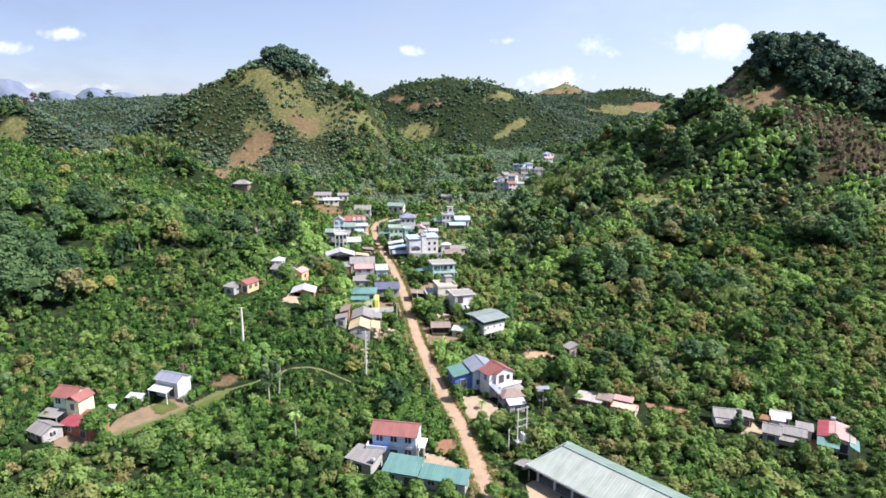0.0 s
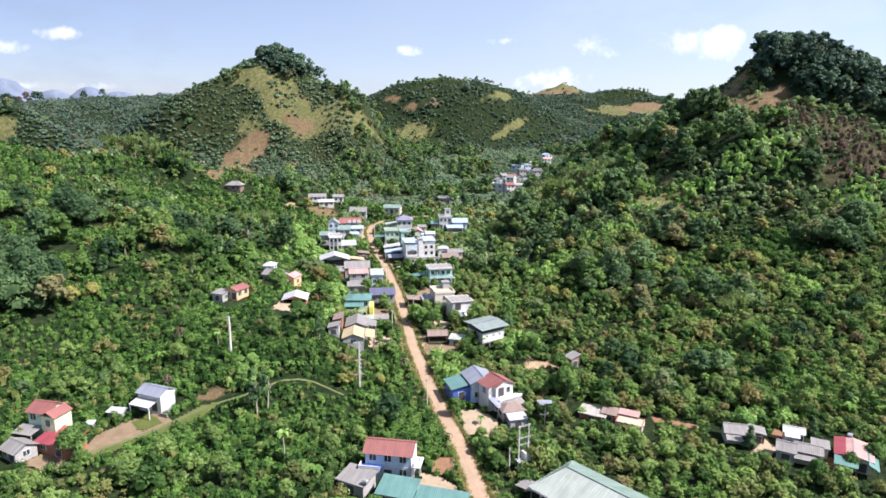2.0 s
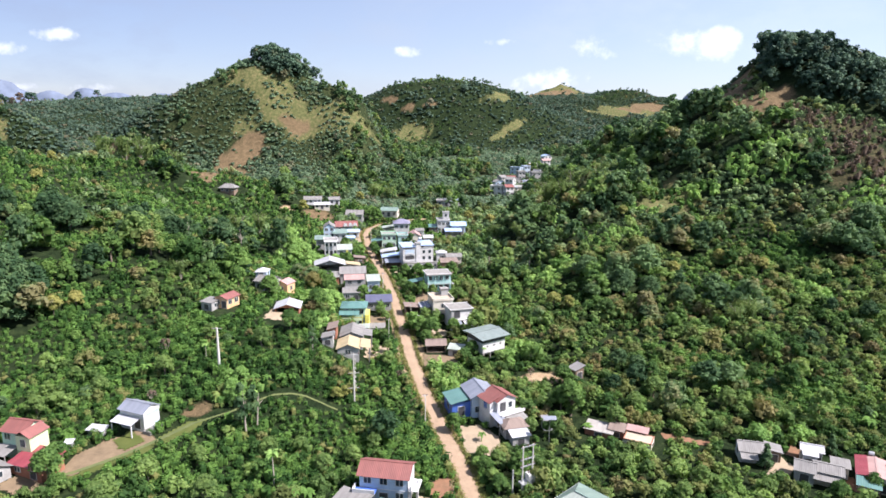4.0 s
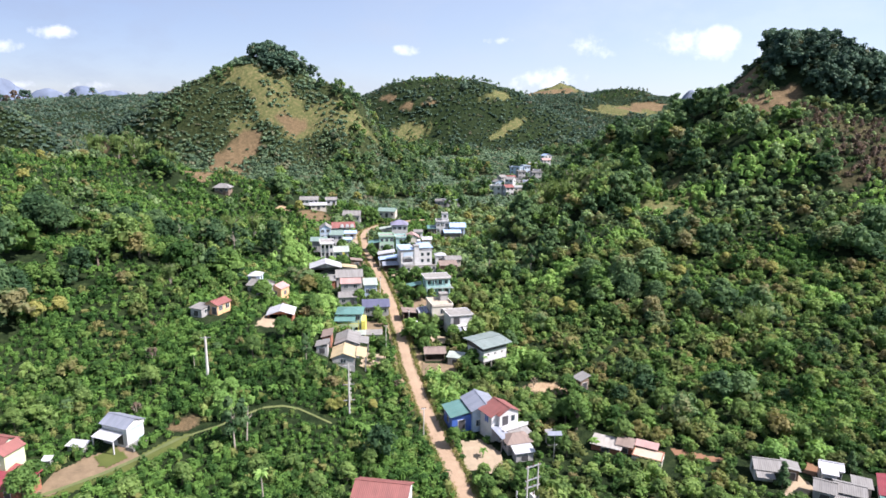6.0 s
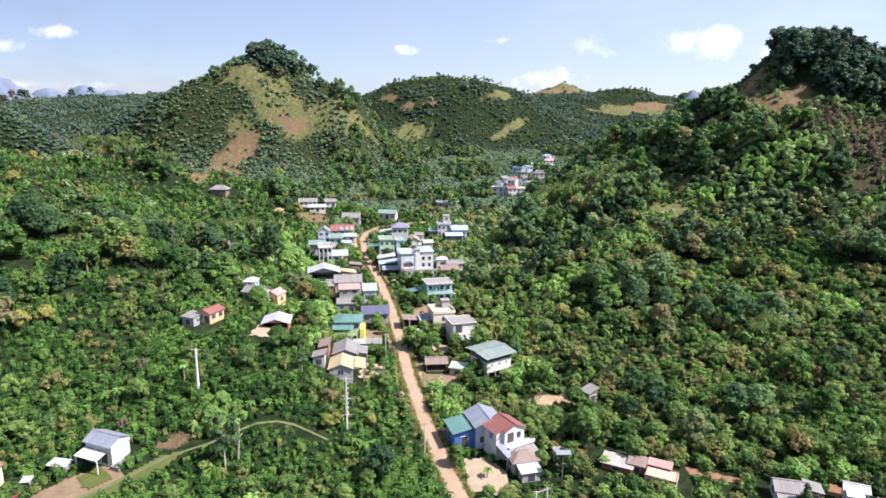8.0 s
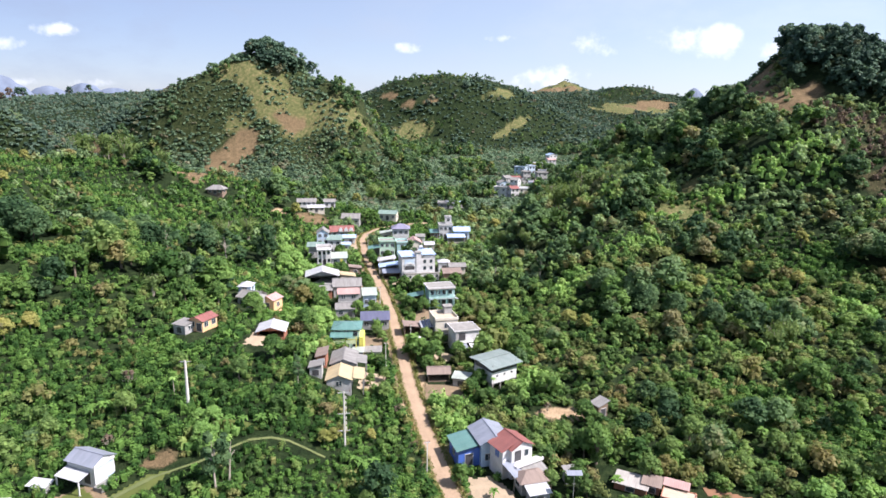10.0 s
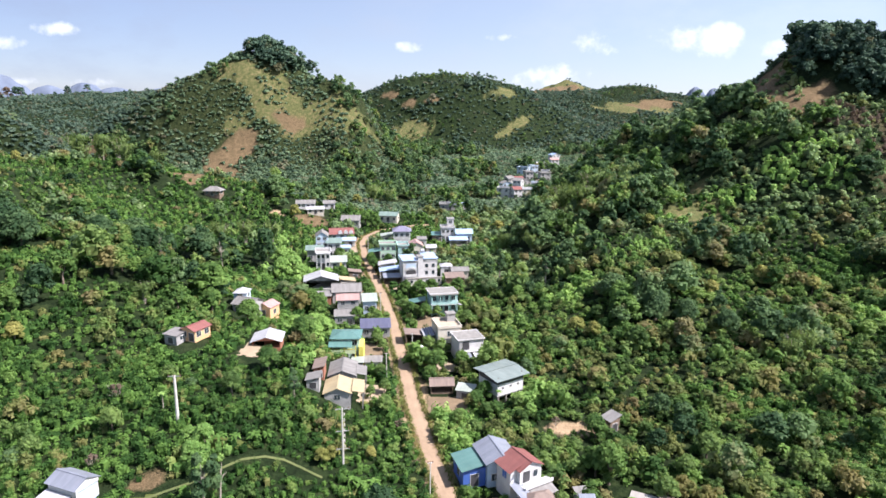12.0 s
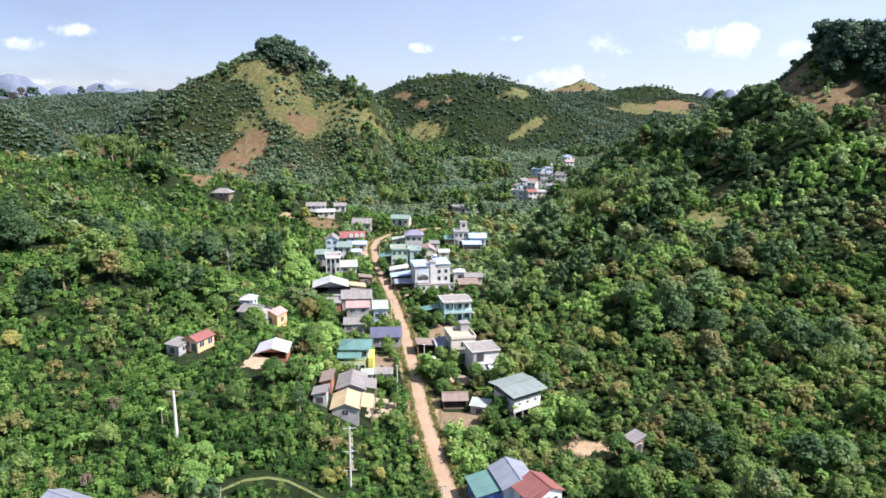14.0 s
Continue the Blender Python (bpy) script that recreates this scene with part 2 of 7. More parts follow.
AQUA = plain("aqua_paint", (0.42, 0.66, 0.62), (0.36, 0.56, 0.53), 0.65, 0.8, 8.0, bump=0.05)
CREAM = plain("cream_paint", (0.64, 0.60, 0.51), (0.52, 0.48, 0.40), 0.65, 0.8, 8.0, bump=0.05)
PEACH = plain("peach_paint", (0.72, 0.46, 0.24), (0.62, 0.40, 0.22), 0.65, 0.8, 8.0, bump=0.05)
YELLOW = plain("yellow_paint", (0.72, 0.66, 0.14), (0.62, 0.55, 0.12), 0.65, 0.8, 8.0, bump=0.05)
BLUE_PAINT = plain("blue_paint", (0.06, 0.14, 0.50), (0.08, 0.16, 0.42), 0.5, 0.8, 8.0, bump=0.05)
BRICK = plain("red_brick", (0.36, 0.15, 0.09), (0.28, 0.12, 0.075), 0.9, 1.5, 6.0)
TIMBER = plain("weathered_timber", (0.16, 0.11, 0.075), (0.25, 0.19, 0.14), 0.85, 2.0, 12.0)
# door leaves, and flat panels that stand in for shade inside openings
DARK_OPENING = plain("dark_door_and_shade", (0.05, 0.05, 0.055), (0.08, 0.08, 0.085), 0.5, 2.0, 9.0)
FRAME = plain("window_frame", (0.62, 0.62, 0.60), (0.5, 0.5, 0.48), 0.5, 2.0, 12.0)
STEEL = plain("galvanised_steel", (0.5, 0.51, 0.52), (0.38, 0.39, 0.4), 0.45, 1.5, 12.0, metal=0.6)
GRASSY_PATH = plain("grassy_path", (0.125, 0.145, 0.052), (0.085, 0.11, 0.036), 0.95, 0.7, 7.0)
POLE_CONCRETE = plain("pole_concrete", (0.62, 0.60, 0.56), (0.5, 0.48, 0.44), 0.8, 1.5, 9.0)
INSULATOR = plain("brown_porcelain", (0.14, 0.06, 0.04), (0.18, 0.08, 0.05), 0.3, 3.0, 12.0)
# rock colour already carries the blue of the air before it
HAZED_ROCK = plain("hazed_mountain", (0.12, 0.155, 0.22), (0.145, 0.18, 0.245), 1.0, 0.004, 0.02, bump=0.0)
TILE_RED = sheet("red_tile_roof", (0.25, 0.095, 0.082), (0.19, 0.075, 0.066), 0.6, pitch=0.28)
MAROON = sheet("maroon_metal_roof", (0.23, 0.04, 0.055), (0.29, 0.075, 0.085), 0.45)
PINK_ROOF = sheet("faded_pink_roof", (0.42, 0.27, 0.245), (0.34, 0.225, 0.205), 0.55)
TEAL_ROOF = sheet("teal_metal_roof", (0.085, 0.19, 0.175), (0.125, 0.235, 0.21), 0.42)
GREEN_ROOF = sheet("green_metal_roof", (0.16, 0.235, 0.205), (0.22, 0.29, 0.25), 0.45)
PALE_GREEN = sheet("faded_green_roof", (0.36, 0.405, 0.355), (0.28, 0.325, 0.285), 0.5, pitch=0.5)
GREY_ROOF = sheet("grey_cement_roof", (0.24, 0.235, 0.225), (0.155, 0.15, 0.14), 0.75, pitch=0.3)
CEMENT_SHEET = sheet("pale_cement_roof", (0.38, 0.36, 0.33), (0.26, 0.245, 0.225), 0.8, pitch=0.3)
SLATE_ROOF = sheet("bluish_metal_roof", (0.20, 0.225, 0.27), (0.26, 0.28, 0.33), 0.4, pitch=0.35)
WHITE_ROOF = sheet("white_metal_roof", (0.48, 0.49, 0.505), (0.35, 0.36, 0.375), 0.45)
BLUE_ROOF = sheet("blue_metal_roof", (0.30, 0.43, 0.66), (0.42, 0.53, 0.70), 0.45)
BROWN_ROOF = sheet("brown_sheet_roof", (0.24, 0.185, 0.155), (0.17, 0.13, 0.11), 0.8, pitch=0.3)
TAN_ROOF = sheet("tan_tile_roof", (0.44, 0.355, 0.20), (0.36, 0.31, 0.21), 0.65, pitch=0.3)
STILT_ROOF = sheet("grey_green_metal_roof", (0.17, 0.215, 0.205), (0.215, 0.255, 0.24), 0.5, pitch=0.4)
PURPLE_ROOF = sheet("purple_grey_roof", (0.22, 0.215, 0.30), (0.17, 0.165, 0.23), 0.5)
NAVY_ROOF = sheet("dark_blue_metal_roof", (0.085, 0.09, 0.15), (0.12, 0.125, 0.18), 0.45)
SOLAR = plain("solar_cells", (0.015, 0.025, 0.07), (0.02, 0.035, 0.09), 0.12, 2.0, 9.0, bump=0.0)

GLASS, gn, gl, gb = material("window_glass")
gb.inputs["Base Color"].default_value = (0.035, 0.05, 0.06, 1)
gb.inputs["Roughness"].default_value, gb.inputs["Specular IOR Level"].default_value = 0.08, 0.8

# the ground: soil between the plants, near black to hold their shade, grass, bare earth, as the cover attribute tells
SOIL, sn, sl, sb = material("valley_ground")
geo = sn.new("ShaderNodeNewGeometry")
attr = sn.new("ShaderNodeVertexColor")
attr.layer_name = "cover"
sep = sn.new("ShaderNodeSeparateColor")
sl.new(attr.outputs["Color"], sep.inputs[0])
broad = noise_node(sn, sl, geo.outputs["Position"], 0.06, 6.0, 0.62)
middle = noise_node(sn, sl, geo.outputs["Position"], 0.5, 5.0, 0.65)
small = noise_node(sn, sl, geo.outputs["Position"], 2.6, 4.0, 0.6)
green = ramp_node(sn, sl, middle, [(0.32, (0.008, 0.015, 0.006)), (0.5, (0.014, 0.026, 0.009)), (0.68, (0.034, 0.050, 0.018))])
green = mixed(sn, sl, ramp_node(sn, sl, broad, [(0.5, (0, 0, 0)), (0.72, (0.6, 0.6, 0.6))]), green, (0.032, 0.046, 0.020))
grassy = ramp_node(sn, sl, middle, [(0.3, (0.06, 0.08, 0.028)), (0.48, (0.105, 0.115, 0.044)), (0.7, (0.21, 0.175, 0.085))])
earth = ramp_node(sn, sl, middle, [(0.3, (0.10, 0.078, 0.042)), (0.55, (0.165, 0.118, 0.066)), (0.75, (0.22, 0.165, 0.095))])
pale = ramp_node(sn, sl, middle, [(0.3, (0.28, 0.20, 0.12)), (0.7, (0.44, 0.33, 0.21))])


def edge_fac(value):
    n = sn.new("ShaderNodeMath")
    n.operation = "MULTIPLY_ADD"
    sl.new(small, n.inputs[0])
    n.inputs[1].default_value = 0.5
    sl.new(value, n.inputs[2])
    return ramp_node(sn, sl, n.outputs[0], [(0.52, (0, 0, 0)), (0.82, (1, 1, 1))])


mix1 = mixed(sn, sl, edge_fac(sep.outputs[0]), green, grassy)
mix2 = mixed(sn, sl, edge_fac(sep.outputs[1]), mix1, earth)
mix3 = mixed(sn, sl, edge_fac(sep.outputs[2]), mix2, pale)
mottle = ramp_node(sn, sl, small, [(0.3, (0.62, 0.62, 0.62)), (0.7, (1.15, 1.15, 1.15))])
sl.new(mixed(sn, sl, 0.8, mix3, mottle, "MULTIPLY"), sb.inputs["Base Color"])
sb.inputs["Roughness"].default_value, sb.inputs["Specular IOR Level"].default_value = 0.95, 0.1
bumped(sn, sl, sb, small, 0.6, 0.5)
# ---- the lie of the land: rounded hills on a gently rising valley ----
# centre x, centre y, radius x, radius y, height, steepness
EAST_HILLS = [
    (248, 383, 89, 162, 58.6, 1.34),
    (138, 346, 66, 63, 36.4, 1.87),
    (141, 262, 59, 65, 32.1, 0.68),
    (181, 308, 32, 47, 12.5, 2.53),
    (148, 268, 69, 40, 14.5, 1.72),
    (60, 258, 28, 67, 9.0, 2.66),
    (19, 644, 105, 56, 48.7, 1.42),
    (187, 954, 212, 115, 67.4, 0.45),
    (242, 800, 197, 116, 46.9, 0.61),
    (50, 391, 24, 20, 1.9, 1.20),
    (5, 234, 20, 62, -0.6, 0.86),
]
WEST_HILLS = [
    (-125, 500, 72, 43, 76.4, 1.05),
    (-195, 470, 44, 20, 24.7, 1.54),
    (-57, 490, 20, 54, 18.5, 1.32),
    (-336, 813, 347, 222, 45.7, 1.29),
    (-79, 181, 30, 36, 10.3, 1.23),
    (-198, 211, 93, 114, 48.6, 1.16),
    (-39, 149, 22, 30, 9.0, 1.23),
    (-114, 321, 64, 30, 14.2, 1.23),
    (-307, 425, 85, 20, 41.6, 1.68),
    (-343, 444, 71, 73, 12.8, 1.14),
]
HILLS = EAST_HILLS + WEST_HILLS
ROAD = [(12.5, 62), (9.2, 85.5), (5.9, 106), (2.8, 119), (-1, 135.4), (-4.3, 152), (-7.3, 172), (-10.8, 194),
        (-15, 215), (-20.6, 238), (-25.2, 260), (-27.9, 277), (-27.6, 288), (-23.5, 298), (-15, 306), (-4, 312)]
ROAD_Y = np.array([p[1] for p in ROAD])
ROAD_X = np.array([p[0] for p in ROAD])


def road_level(y):
    return np.interp(y, [0, 120, 200, 289, 312], [0, 0, 4, 8, 8.8])


def road_gap(x, y):
    """How far a place lies from the middle of the road."""
    x, y = np.asarray(x, float), np.asarray(y, float)
    best = np.full(np.broadcast(x, y).shape, 1e9)
    for (ax, ay), (bx, by) in zip(ROAD, ROAD[1:]):
        u = np.clip(((x - ax) * (bx - ax) + (y - ay) * (by - ay)) / ((bx - ax) ** 2 + (by - ay) ** 2), 0, 1)
        best = np.minimum(best, np.hypot(x - ax - u * (bx - ax), y - ay - u * (by - ay)))
    return best


def smooth(v):
    v = np.clip(v, 0, 1)
    return v * v * (3 - 2 * v)


def ripple(x, y):
    """Small unevenness of the slopes."""
    return (0.9 * np.sin(x / 13.0 + 1.3 * np.sin(y / 19.0)) * np.sin(y / 15.0 + 0.7)
            + 0.5 * np.sin(x / 6.1 + y / 9.3 + 2 * np.sin(y / 23.0)) + 0.35 * np.sin(x / 3.7 - y / 5.1))


def ground(x, y):
    """Height of the land at a place."""
    x, y = np.asarray(x, float), np.asarray(y, float)
    z = -0.7 + 0.0447 * np.clip(y - 120, 0, 500)
    for cx, cy, rx, ry, h, q in HILLS:
        z = z + h * np.exp(-((((x - cx) / rx) ** 2 + ((y - cy) / ry) ** 2 + 1e-9) ** q))
    z = z + ripple(x, y) * smooth((z - 8) / 25) * 1.3
    near = smooth(1 - (road_gap(x, y) - 3.0) / 16.0)
    return z * (1 - near) + road_level(y) * near

# ---- building helpers ----
def put_mesh(name, bm, mat, parent=None, label="", matrix=None):
    mesh = bpy.data.meshes.new(name)
    bm.to_mesh(mesh)
    bm.free()
    for m in mat if isinstance(mat, (list, tuple)) else [mat]:
        mesh.materials.append(m)
    ob = new(name, mesh)
    if parent is not None:
        ob.parent = parent
    if matrix is not None:
        ob.matrix_basis = matrix
    return tagged(ob, label)


def part(name, bm, mat, parent, label=""):
    return put_mesh(name, bm, mat, parent, label)


def thing(name, x, y, z, turn, label, category, group=""):
    """An Empty at the base of a thing."""
    ob = new(name)
    ob.empty_display_size = 0.2
    ob.matrix_basis = pose(x, y, z, 0, 0, turn)
    return tagged(ob, label, category, group)


def add_box(bm, x0, x1, y0, y1, z0, z1):
    v = [bm.verts.new(c) for c in ((x0, y0, z0), (x1, y0, z0), (x1, y1, z0), (x0, y1, z0), (x0, y0, z1), (x1, y0, z1), (x1, y1, z1), (x0, y1, z1))]
    for f in ((3, 2, 1, 0), (4, 5, 6, 7), (0, 1, 5, 4), (1, 2, 6, 5), (2, 3, 7, 6), (3, 0, 4, 7)):
        bm.faces.new([v[n] for n in f])
    return v


def box(x0, x1, y0, y1, z0, z1):
    bm = bmesh.new()
    add_box(bm, x0, x1, y0, y1, z0, z1)
    return bm


def tube(bm, points, radii, sides=8):
    """A tapered rod through some points."""
    rings = []
    for n, p in enumerate(points):
        p = Vector(p)
        way = (Vector(points[min(n + 1, len(points) - 1)]) - Vector(points[max(n - 1, 0)])).normalized()
        side = way.orthogonal().normalized()
        other = way.cross(side)
        rings.append([bm.verts.new(p + radii[n] * (math.cos(a) * side + math.sin(a) * other)) for a in (2 * math.pi * k / sides for k in range(sides))])
    for a, b in zip(rings, rings[1:]):
        for k in range(sides):
            bm.faces.new((a[k], a[(k + 1) % sides], b[(k + 1) % sides], b[k]))
    bm.faces.new(rings[0][::-1])
    bm.faces.new(rings[-1])
    return bm


def slab(bm, a, b, c, d, thick):
    """A roof sheet with thickness: a to b along the eave, c to d along the ridge above b and a; U runs along the eave, V up the slope."""
    a, b, c, d = (Vector(p) for p in (a, b, c, d))
    up = (b - a).cross(d - a).normalized()
    if up.z < 0:
        up = -up
    uv = bm.loops.layers.uv.verify()
    top = [bm.verts.new(p + up * thick) for p in (a, b, c, d)]
    low = [bm.verts.new(p) for p in (a, b, c, d)]
    along = (b - a).normalized()
    rise = (d - a) - along * (d - a).dot(along)
    rise.normalize()
    for ring in (top, low[::-1], *[(low[k], low[(k + 1) % 4], top[(k + 1) % 4], top[k]) for k in range(4)]):
        f = bm.faces.new(ring)
        for loop in f.loops:
            off = loop.vert.co - a
            loop[uv].uv = (off.dot(along), off.dot(rise))


def patch(name, corners, mat, label, lift=0.07, step=0.45, wobble=0.5, category="yard"):
    """A piece of made ground, such as a yard or a path, that lies on the land with an uneven outline."""
    xs, ys = [c[0] for c in corners], [c[1] for c in corners]
    bm, seen = bmesh.new(), {}

    def inside(x, y):
        x, y = x + wobble * noise.noise((x * 0.6, y * 0.6, 3.0)), y + wobble * noise.noise((x * 0.6, y * 0.6, 9.0))
        odd = False
        for (ax, ay), (bx, by) in zip(corners, corners[1:] + corners[:1]):
            if (ay > y) != (by > y) and x < (bx - ax) * (y - ay) / (by - ay) + ax:
                odd = not odd
        return odd

    def vert(i, j):
        if (i, j) not in seen:
            x, y = min(xs) + i * step, min(ys) + j * step
            seen[i, j] = bm.verts.new((x, y, float(ground(x, y)) + lift))
        return seen[i, j]

    for i in range(int((max(xs) - min(xs)) / step) + 1):
        for j in range(int((max(ys) - min(ys)) / step) + 1):
            if inside(min(xs) + (i + 0.5) * step, min(ys) + (j + 0.5) * step):
                bm.faces.new((vert(i, j), vert(i + 1, j), vert(i + 1, j + 1), vert(i, j + 1)))
    CLEAR.append(("poly", corners, 0.3))
    return tagged(put_mesh(name, bm, mat), label, category, kind="structure")


CLEAR = []   # places kept free of plants


def kept_free(x, y, margin=0.0):
    """Which of some places lie on a house, a yard or the road."""
    out = road_gap(x, y) < np.where((y > 140) & (y < 292), 2.3, 1.5) + margin
    for kind, shape, grow in CLEAR:
        if kind == "circle":
            out |= np.hypot(x - shape[0], y - shape[1]) < shape[2] + margin
        elif kind == "rect":
            cx, cy, w, d, turn = shape
            u = (x - cx) * math.cos(turn) + (y - cy) * math.sin(turn)
            v = -(x - cx) * math.sin(turn) + (y - cy) * math.cos(turn)
            out |= (np.abs(u) < w / 2 + grow + margin) & (np.abs(v) < d / 2 + grow + margin)
        else:
            odd = np.zeros(x.shape, bool)
            for (ax, ay), (bx, by) in zip(shape, shape[1:] + shape[:1]):
                if ay != by:
                    odd ^= ((ay > y) != (by > y)) & (x < (bx - ax) * (y - ay) / (by - ay) + ax)
            out |= odd
    return out


# ---- cover of the slopes: ellipses x, y, radius x, radius y, turn ----
GRASS_SPOTS = [(-126, 478, 17, 7, -10), (-104, 473, 21, 9, 1), (-71, 471, 27, 8, 1), (-139, 483, 10, 5, -15), (-128, 459, 8, 3, -2), (64, 622, 21, 5, 34), (69, 590, 22, 3, 42), (-271, 411, 8, 4, 13),
               (91, 245, 11, 6, 11), (93, 263, 7, 4, 27), (-17, 582, 12, 10, -1), (-114, 479, 14, 6, 17), (-88, 466, 14, 6, 0), (182, 930, 50, 30, 0), (222, 738, 36, 14, -10)]
EARTH_SPOTS = [(-110, 318, 9, 10, 0), (-130, 425, 13, 12, 20), (-132, 443, 13, 8, 30), (-122, 453, 8, 5, 15), (-95, 465, 11, 4, 5), (-223, 457, 8, 4, -12), (-20, 604, 7, 3, -16), (-40, 619, 10, 3, -33),
               (-4, 606, 8, 2, -5), (248, 749, 26, 11, 10), (-123, 250, 8, 4, 75), (136, 304, 9, 20, 10), (142, 281, 10, 9, 0), (149, 330, 9, 18, 20), (-43.4, 120.6, 2.2, 1.5, 20), (182, 915, 45, 20, 0), (-52, 300, 8, 5, 0), (139, 274, 6, 9, 15), (137, 294, 7, 22, -7), (143, 318, 6, 22, -15)]
PALE_SPOTS = [(25.5, 142, 5, 2.4, -10), (-66, 300, 4, 3, 0), (-228, 505, 3, 16, 10)]
RUSSET_SPOTS = [(145, 268, 8, 5, -40), (150, 257, 11, 7, 2), (162, 252, 12, 8, 6), (148, 243, 9, 6, 10), (164, 240, 13, 8, 28), (146, 233, 9, 5, 6), (180, 238, 12, 8, 20)]
LIME_SPOTS = [(2.5, 145, 3.5, 9, 10), (19, 153, 5, 4, 0), (-27, 158, 4, 5, 0), (-40, 226, 5, 8, 0), (61.5, 115, 4, 3, 0), (69, 114.5, 3.4, 2.6, 0), (-36, 124, 4, 5, 0), (-47, 232, 7, 9, 0), (-62, 206, 8, 5, 10), (-92, 196, 9, 4, 40),
              (38, 205, 8, 6, 0), (-30, 178, 5, 9, 0), (20, 262, 8, 8, 0), (-48, 249, 9, 12, 0), (-62, 271, 8, 10, 0)]
LIME_SPOTS += [(126, 250, 11, 6, -50), (129, 238, 8, 6, -41), (119, 274, 11, 4, -60), (103, 246, 9, 6, -47), (129, 254, 8, 4, -44), (80, 244, 9, 7, 66), (155, 224, 10, 6, 24), (63, 221, 9, 8, 43), (50, 229, 9, 5, -67), (117, 244, 7, 5, -44),
               (143, 221, 6, 4, 24), (108, 180, 8, 5, 10), (88, 214, 6, 4, 0)]
WEST_WOODS = [(-107, 194, 17, 5, 43), (-130, 182, 12, 6, 20), (-70, 184, 12, 5, 18), (-53, 188, 6, 4, 20), (-72, 227, 9, 8, 0), (-58, 238, 8, 8, 0), (-98, 148, 8, 6, 0), (-86, 211, 9, 4, 40), (-101, 172, 6, 4, 0), (-84, 164, 4, 3, 0),
              (-112, 222, 14, 4, 30), (-119, 301, 9, 6, 5), (-93, 303, 8, 4, 30), (-68, 314, 8, 16, 0), (-145, 335, 22, 10, -10)]
HILL_WOODS = [(-115, 500, 20, 13, -8), (-70, 487, 12, 7, -21), (-54, 483, 10, 10, 0), (-47, 475, 8, 18, 0), (-31, 505, 12, 50, 0), (-47, 428, 14, 24, 0), (-25, 386, 14, 40, 0), (-57, 372, 12, 44, 0), (-184, 448, 15, 5, -17), (-210, 454, 11, 4, -4),
              (-6, 534, 14, 56, 0), (-13, 446, 12, 34, 0), (-149, 480, 9, 5, 25), (-170, 459, 9, 3, 5), (9, 356, 10, 26, 0), (-279, 421, 11, 5, 11)]
EAST_WOODS = [(114, 297, 10, 6, -60), (102, 288, 8, 16, 0), (91, 318, 10, 24, 0), (112, 273, 9, 4, -70), (103, 266, 8, 4, -60), (62, 249, 10, 16, 0), (86, 288, 6, 18, 0), (78, 330, 10, 30, 0), (37, 252, 8, 18, 0), (121, 292, 6, 4, -59),
              (133, 260, 6, 3, -60), (121, 262, 7, 3, -70), (71, 275, 8, 26, 0), (86, 215, 11, 5, 9), (56, 189, 9, 5, 10), (82, 172, 10, 5, 0), (139, 232, 6, 3, -5), (131, 202, 6, 4, -1), (141, 209, 7, 4, 10)]
FAR_WOODS = [(32, 467, 10, 25, 0), (28, 545, 12, 16, 0), (30, 376, 14, 12, 0), (75, 471, 11, 20, 0), (81, 580, 17, 5, 30), (9, 583, 11, 5, -6), (224, 785, 27, 11, 10), (28, 640, 40, 12, 5), (117, 557, 22, 13, 19), (59, 348, 8, 18, 0), (44, 222, 8, 5, 0), (20, 450, 16, 20, 0), (-20, 640, 26, 10, 0)]
FOREST_SPOTS = WEST_WOODS + HILL_WOODS + EAST_WOODS + FAR_WOODS


def on_cap(x, y):
    """The steep wooded top of the eastern hill."""
    foot = np.interp(x, [144, 149, 157, 164, 173, 182, 260], [292, 277, 271, 266, 260, 256, 225])
    return (x > np.maximum(146, 6.5 + 0.471 * y)) & (y > foot + 2) & (y < 420)


def in_spots(spots, x, y):
    """1 well inside one of the ellipses, 0 well outside."""
    best = np.zeros(np.broadcast(x, y).shape)
    for cx, cy, rx, ry, turn in spots:
        a = radians(turn)
        u, v = (x - cx) * math.cos(a) + (y - cy) * math.sin(a), -(x - cx) * math.sin(a) + (y - cy) * math.cos(a)
        r = np.sqrt((u / rx) ** 2 + (v / ry) ** 2) + 0.22 * np.sin(x / 3.1 + 2 * np.sin(y / 4.3)) * np.sin(y / 3.7) + 0.2 * np.sin(x / 1.3 + 1.6 * np.sin(y / 2.1)) * np.sin(y / 1.7 + np.sin(x / 2.3)) + np.clip(max(rx, ry) / 40, 0, 0.6) * np.sin(x / 11 + 1.5 * np.sin(y / 9)) * np.sin(y / 8 + x / 17)
        best = np.maximum(best, np.clip(1.6 - r * 1.1, 0, 1))
    return best


# ---- ground ----
def steps(*stretches):
    return np.concatenate([np.arange(a, b, s) for a, b, s in stretches])


gx = steps((-4600, -700, 130), (-700, -150, 6), (-150, 190, 2.5), (190, 480, 6), (480, 4700, 130))
gy = steps((-500, 40, 30), (40, 330, 2.5), (330, 1050, 5), (1050, 4700, 120))
GX, GY = np.meshgrid(gx, gy)
GZ = ground(GX, GY)
nx, ny = len(gx), len(gy)
land = bpy.data.meshes.new("ground")
land.vertices.add(nx * ny)
land.vertices.foreach_set("co", np.stack([GX, GY, GZ], -1).ravel())
idx = np.arange(nx * ny).reshape(ny, nx)
quads = np.stack([idx[:-1, :-1], idx[:-1, 1:], idx[1:, 1:], idx[1:, :-1]], -1).reshape(-1, 4)
land.loops.add(quads.size)
land.loops.foreach_set("vertex_index", quads.ravel())
land.polygons.add(len(quads))
